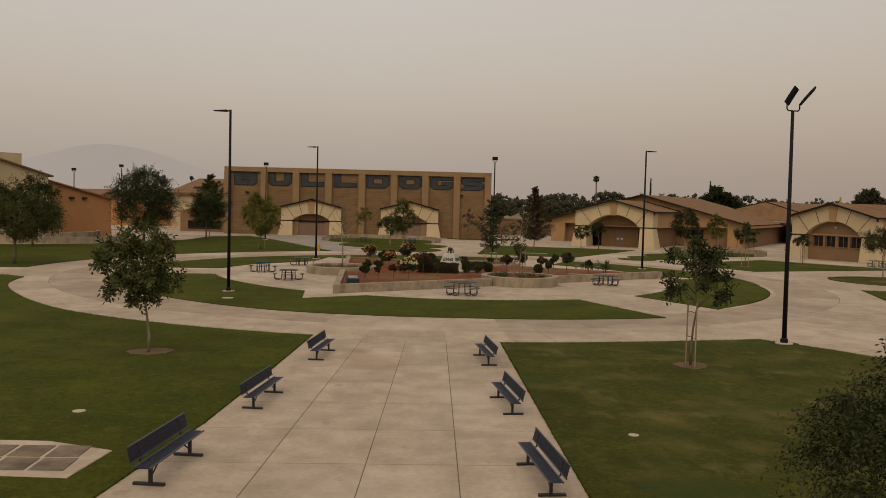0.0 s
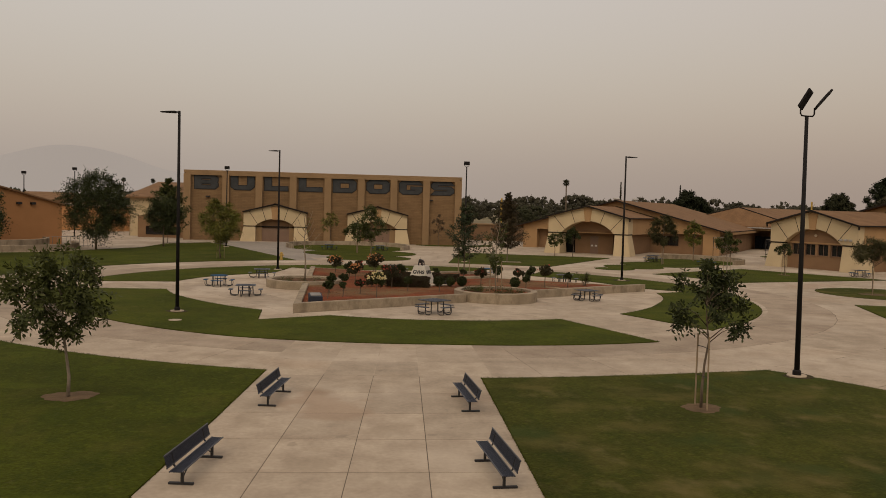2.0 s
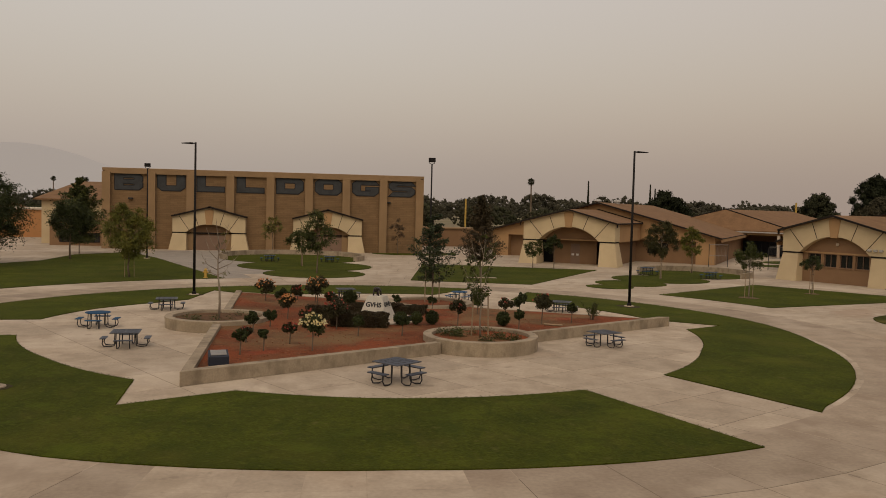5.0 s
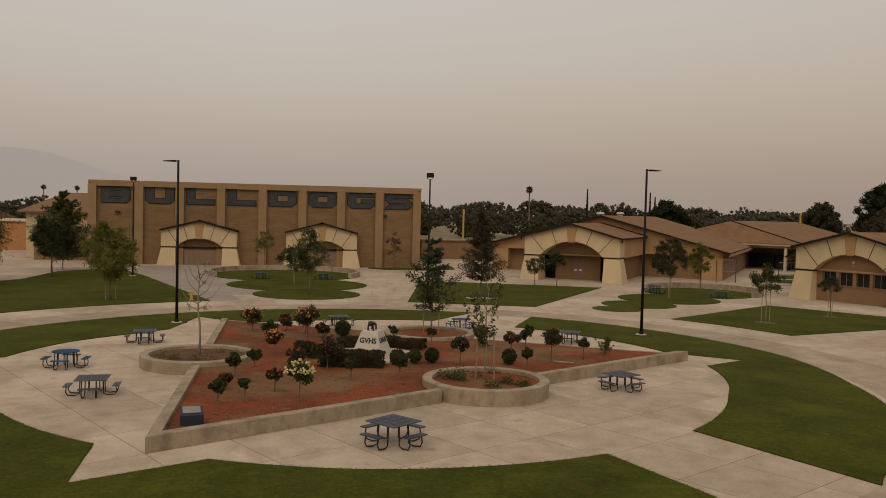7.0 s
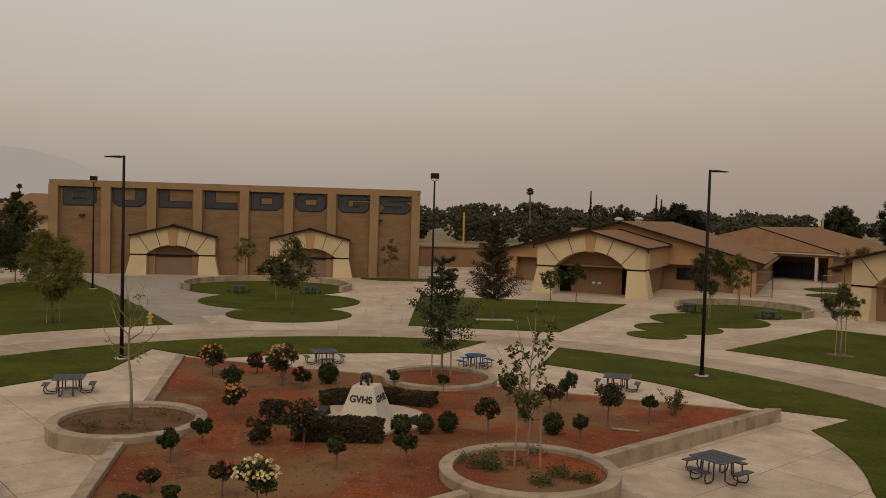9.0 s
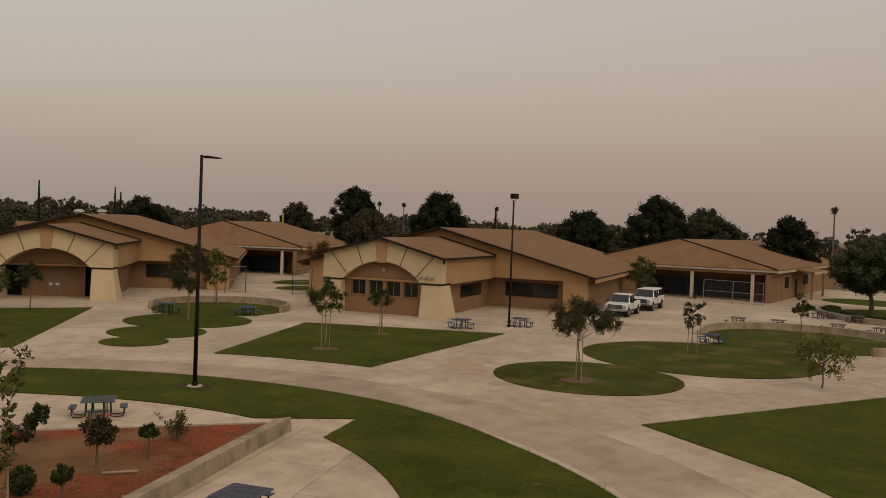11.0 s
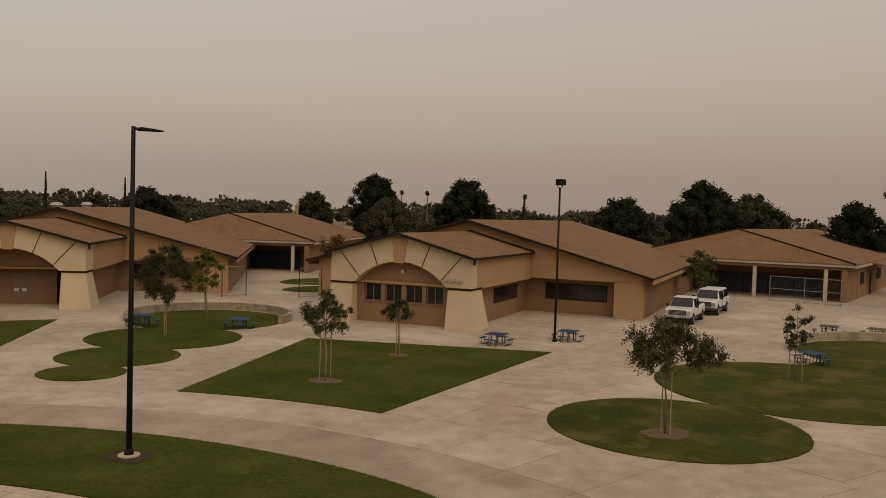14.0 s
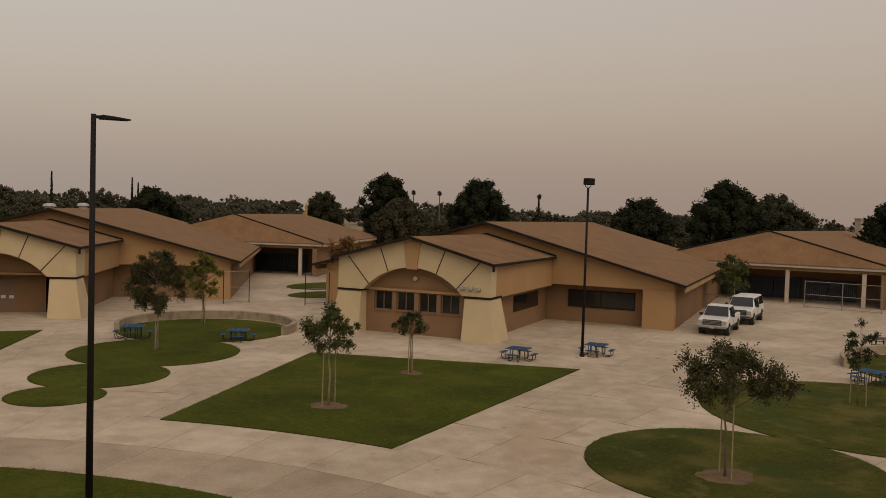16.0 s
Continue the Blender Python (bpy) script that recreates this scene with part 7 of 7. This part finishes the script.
# a wide belt of far trees: ragged masses thick with leaves
_bm = bmesh.new()
bmesh.ops.create_icosphere(_bm, subdivisions=1, radius=1.0)
_bm.verts.ensure_lookup_table()
LUMP_V = np.array([v.co[:] for v in _bm.verts])
LUMP_F = np.array([[v.index for v in f.verts] for f in _bm.faces])
_bm.free()
rng = np.random.default_rng(9)
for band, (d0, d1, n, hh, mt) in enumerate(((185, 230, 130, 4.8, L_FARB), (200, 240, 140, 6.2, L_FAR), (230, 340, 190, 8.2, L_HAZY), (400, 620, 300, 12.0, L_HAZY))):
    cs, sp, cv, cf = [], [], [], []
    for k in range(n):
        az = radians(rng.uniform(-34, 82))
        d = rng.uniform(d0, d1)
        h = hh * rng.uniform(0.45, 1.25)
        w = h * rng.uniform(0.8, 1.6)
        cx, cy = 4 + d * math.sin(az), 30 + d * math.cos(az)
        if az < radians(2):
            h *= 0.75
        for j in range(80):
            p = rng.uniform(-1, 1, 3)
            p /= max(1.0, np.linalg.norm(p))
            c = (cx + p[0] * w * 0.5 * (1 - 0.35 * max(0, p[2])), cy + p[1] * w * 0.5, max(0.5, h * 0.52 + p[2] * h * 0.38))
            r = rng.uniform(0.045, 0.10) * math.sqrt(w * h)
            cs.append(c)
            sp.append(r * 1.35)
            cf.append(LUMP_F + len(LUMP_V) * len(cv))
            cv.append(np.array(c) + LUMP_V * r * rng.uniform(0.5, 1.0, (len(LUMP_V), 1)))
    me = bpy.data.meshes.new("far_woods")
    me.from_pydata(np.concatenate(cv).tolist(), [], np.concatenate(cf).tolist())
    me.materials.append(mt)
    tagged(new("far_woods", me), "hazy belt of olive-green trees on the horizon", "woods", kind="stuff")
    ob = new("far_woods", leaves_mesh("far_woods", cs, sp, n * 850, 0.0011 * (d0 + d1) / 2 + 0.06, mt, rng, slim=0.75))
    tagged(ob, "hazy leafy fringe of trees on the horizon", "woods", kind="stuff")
for i, (x, y, w, h, z) in enumerate(((128, 160, 9, 3.2, 0), (142, 150, 7, 3.0, 0), (112, 175, 8, 3.0, 0), (185, 130, 8, 3.4, 0), (148, 97, 9.5, 8.1, 0), (140, 84, 6, 5.0, 0), (-70, 190, 18, 3.5, 0), (60, 210, 10, 3, 0))):
    h_ = thing("distant_house", pose(x, y, -0.1, rz=-40 + 17 * i), "small pale house among distant trees", "house")
    bm = bmesh.new()
    box(bm, 0, 0, h / 2, w, w * 0.7, h)
    part("wall", bm, M_PALEWALL, h_)
    bm = bmesh.new()
    if h < 8:
        slabxz(bm, [(-w / 2 - 0.4, h), (0, h + w * 0.16), (w / 2 + 0.4, h)], -w * 0.38, w * 0.38)
    else:
        box(bm, 0, 0, h + 0.1, w + 0.3, w * 0.7 + 0.3, 0.2)
    part("roof", bm, M_ROOF if h < 8 else M_PALEWALL, h_)

# hazy hills on the horizon, the haze drawn by their own flat glow
bm = bmesh.new()
ridge = []
for i in range(90):
    az = radians(-40 + i * 0.55)
    e = 60 + 120 * math.exp(-((math.degrees(az) + 19.5) / 5.0) ** 2) + 60 * math.exp(-((math.degrees(az) + 8) / 6.0) ** 2) + 14 * noise.noise((i * 0.12, 0, 0))
    e *= min(1, (89 - i) / 45)
    ridge.append((4 + 3000 * math.sin(az), 30 + 3000 * math.cos(az), e))
top = [bm.verts.new(p) for p in ridge]
mid = [bm.verts.new((p[0] * 0.8, p[1] * 0.8, p[2] * 0.3)) for p in ridge]
low = [bm.verts.new((p[0] * 0.72, p[1] * 0.72, -8)) for p in ridge]
for a, b in ((top, mid), (mid, low)):
    for i in range(89):
        bm.faces.new((a[i], a[i + 1], b[i + 1], b[i]))
solid("backdrop", bm, M_HAZE, "faint hills in smoky haze", "hills", "structure", smooth=True)

YELLOW_POLES = ((23.0, 156.1, 7.2), (80.6, 153.4, 8.0))
for x, y, h in YELLOW_POLES:
    bm = bmesh.new()
    tube(bm, [(0, 0, -0.2), (0, 0, h)], 0.16, 10)
    solid("foul_pole", bm, M_YELLOW, "tall yellow field pole in the distance", "pole", m=pose(x, y, -0.1))
bm = bmesh.new()
prism(bm, [(10, 150), (75, 150), (90, 205), (5, 205)], -0.2, -0.08)
solid("playing_field", bm, M_GRASS, "pale green playing field beyond the buildings", "field", "structure")


# ragged grass blades along the lawn edges
rng = np.random.default_rng(77)
pts = []
for (x0, y0), (x1, y1) in LAWN_EDGES:
    n = int(math.hypot(x1 - x0, y1 - y0) / 0.05)
    if max(y0, y1) < 120 and n < 900:
        pts += [(x0 + (x1 - x0) * k / n, y0 + (y1 - y0) * k / n, 0.03) for k in range(n)]
blades = new("grass_blades", leaves_mesh("grass_blades", pts, 0.035, len(pts) * 3, 0.05, M_GRASS, rng, slim=0.25))
tagged(blades, "ragged grass blades along the lawn edges", "grass", kind="stuff")

# ---- concrete slabs ----
GAP = 0.020


def slab_mesh(corners, z, name="slab"):
    """A thin slab with softened rim; corners anticlockwise."""
    bm = bmesh.new()
    n = len(corners)
    cx = sum(c[0] for c in corners) / n
    cy = sum(c[1] for c in corners) / n

    def ring(inset, zz):
        out = []
        for x, y in corners:
            d = math.hypot(x - cx, y - cy)
            f = 1 - inset * 1.41 / max(d, 0.1)
            out.append(bm.verts.new((cx + (x - cx) * f, cy + (y - cy) * f, zz)))
        return out
    a, b, c = ring(GAP / 2, z - 0.03), ring(GAP / 2, z - 0.002), ring(GAP / 2 + 0.006, z)
    for p, q in ((a, b), (b, c)):
        for i in range(n):
            bm.faces.new((p[i], p[(i + 1) % n], q[(i + 1) % n], q[i]))
    bm.faces.new(c)
    return bm


def slab(corners, z, mat=None):
    me = finish(slab_mesh(corners, z), "slab", mat or M_CONC)
    ob = new("slab", me)
    ob.parent = pavement


def joined_slabs(cells, z, label, mat=None):
    """Slabs past the ones that can be told apart singly."""
    vs, fs = [], []
    for corners in cells:
        n = len(corners)
        cx = sum(c[0] for c in corners) / n
        cy = sum(c[1] for c in corners) / n
        k = len(vs)
        for zz in (z - 0.03, z):
            for x, y in corners:
                d = math.hypot(x - cx, y - cy)
                f = 1 - GAP * 0.7 / max(d, 0.1)
                vs.append((cx + (x - cx) * f, cy + (y - cy) * f, zz))
        fs.append(tuple(range(k + n, k + 2 * n)))
        for i in range(n):
            j = (i + 1) % n
            fs.append((k + i, k + j, k + n + j, k + n + i))
    me = bpy.data.meshes.new("paving_slabs")
    me.from_pydata(vs, [], fs)
    me.materials.append(mat or M_CONC)
    ob = new("paving_slabs", me)
    ob.parent = pavement
    tagged(ob, label, kind="stuff")


def polar(r, a, c=HUB):
    return (c[0] + r * math.cos(radians(a)), c[1] + r * math.sin(radians(a)))


# walk: four columns that follow its edges
rows_y = [33.3] + [31.06 - 2.32 * i for i in range(23)]
for i in range(23):
    y1, y0 = rows_y[i], rows_y[i + 1]
    for f0, f1 in ((0, 0.26), (0.26, 0.49), (0.49, 0.70), (0.70, 1.0)):
        def at(y, f):
            l, r = -2.85 - (27.2 - y) * 0.095, 3.55
            return (l + (r - l) * f - (0.35 if f == 0 else 0.0) + (0.3 if f == 1.0 else 0.0), y)
        slab([at(y0, f0), at(y0, f1), at(y1, f1), at(y1, f0)], 0.006)
# ring path: two courses
for k in range(60):
    a0, a1 = k * 6.0, (k + 1) * 6.0
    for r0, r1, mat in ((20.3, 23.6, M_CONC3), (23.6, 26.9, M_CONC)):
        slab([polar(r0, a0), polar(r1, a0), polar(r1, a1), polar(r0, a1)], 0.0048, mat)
# plaza: square bays turned with the planter's front wall
turn = math.degrees(math.atan2(13.6, 21.0))
ux, uy = math.cos(radians(turn)), math.sin(radians(turn))
near, far_cells = [], []
S = 2.45
for i in range(-10, 17):
    for j in range(-10, 17):
        c = [(SW[0] + (i + a) * S * ux - (j + b) * S * uy, SW[1] + (i + a) * S * uy + (j + b) * S * ux) for a, b in ((0, 0), (1, 0), (1, 1), (0, 1))]
        r = [math.hypot(p[0] - HUB[0], p[1] - HUB[1]) for p in c]
        if min(r) > 20.4:
            continue
        (near if min(p[1] for p in c) < 52 else far_cells).append(c)
for c in near:
    slab(c, 0.0036)
joined_slabs(far_cells, 0.0036, "square concrete bays of the plaza")
# wider paving beyond the ring
cells = []
r = 26.9
while r < 118:
    dr = 3.6 if r < 60 else 6.0
    n = max(24, int(2 * math.pi * r / (3.8 if r < 60 else 6.5)))
    for k in range(n):
        a0, a1 = 360 * k / n, 360 * (k + 1) / n
        c = [polar(r, a0), polar(r + dr, a0), polar(r + dr, a1), polar(r, a1)]
        mx, my = sum(p[0] for p in c) / 4, sum(p[1] for p in c) / 4
        if -70 < mx < 125 and -20 < my < 150 and not (-6.5 < mx < 4.4 and my < 27.5):
            cells.append(c)
    r += dr
grey = [c for c in cells if -19 < sum(p[0] for p in c) / 4 < -4.5 and 76 < sum(p[1] for p in c) / 4 < 113]
joined_slabs([c for c in cells if c not in grey], 0.0042, "broad concrete panels beyond the ring path")
joined_slabs(grey, 0.0042, "greyer concrete panels before the gymnasium", M_CONC2)
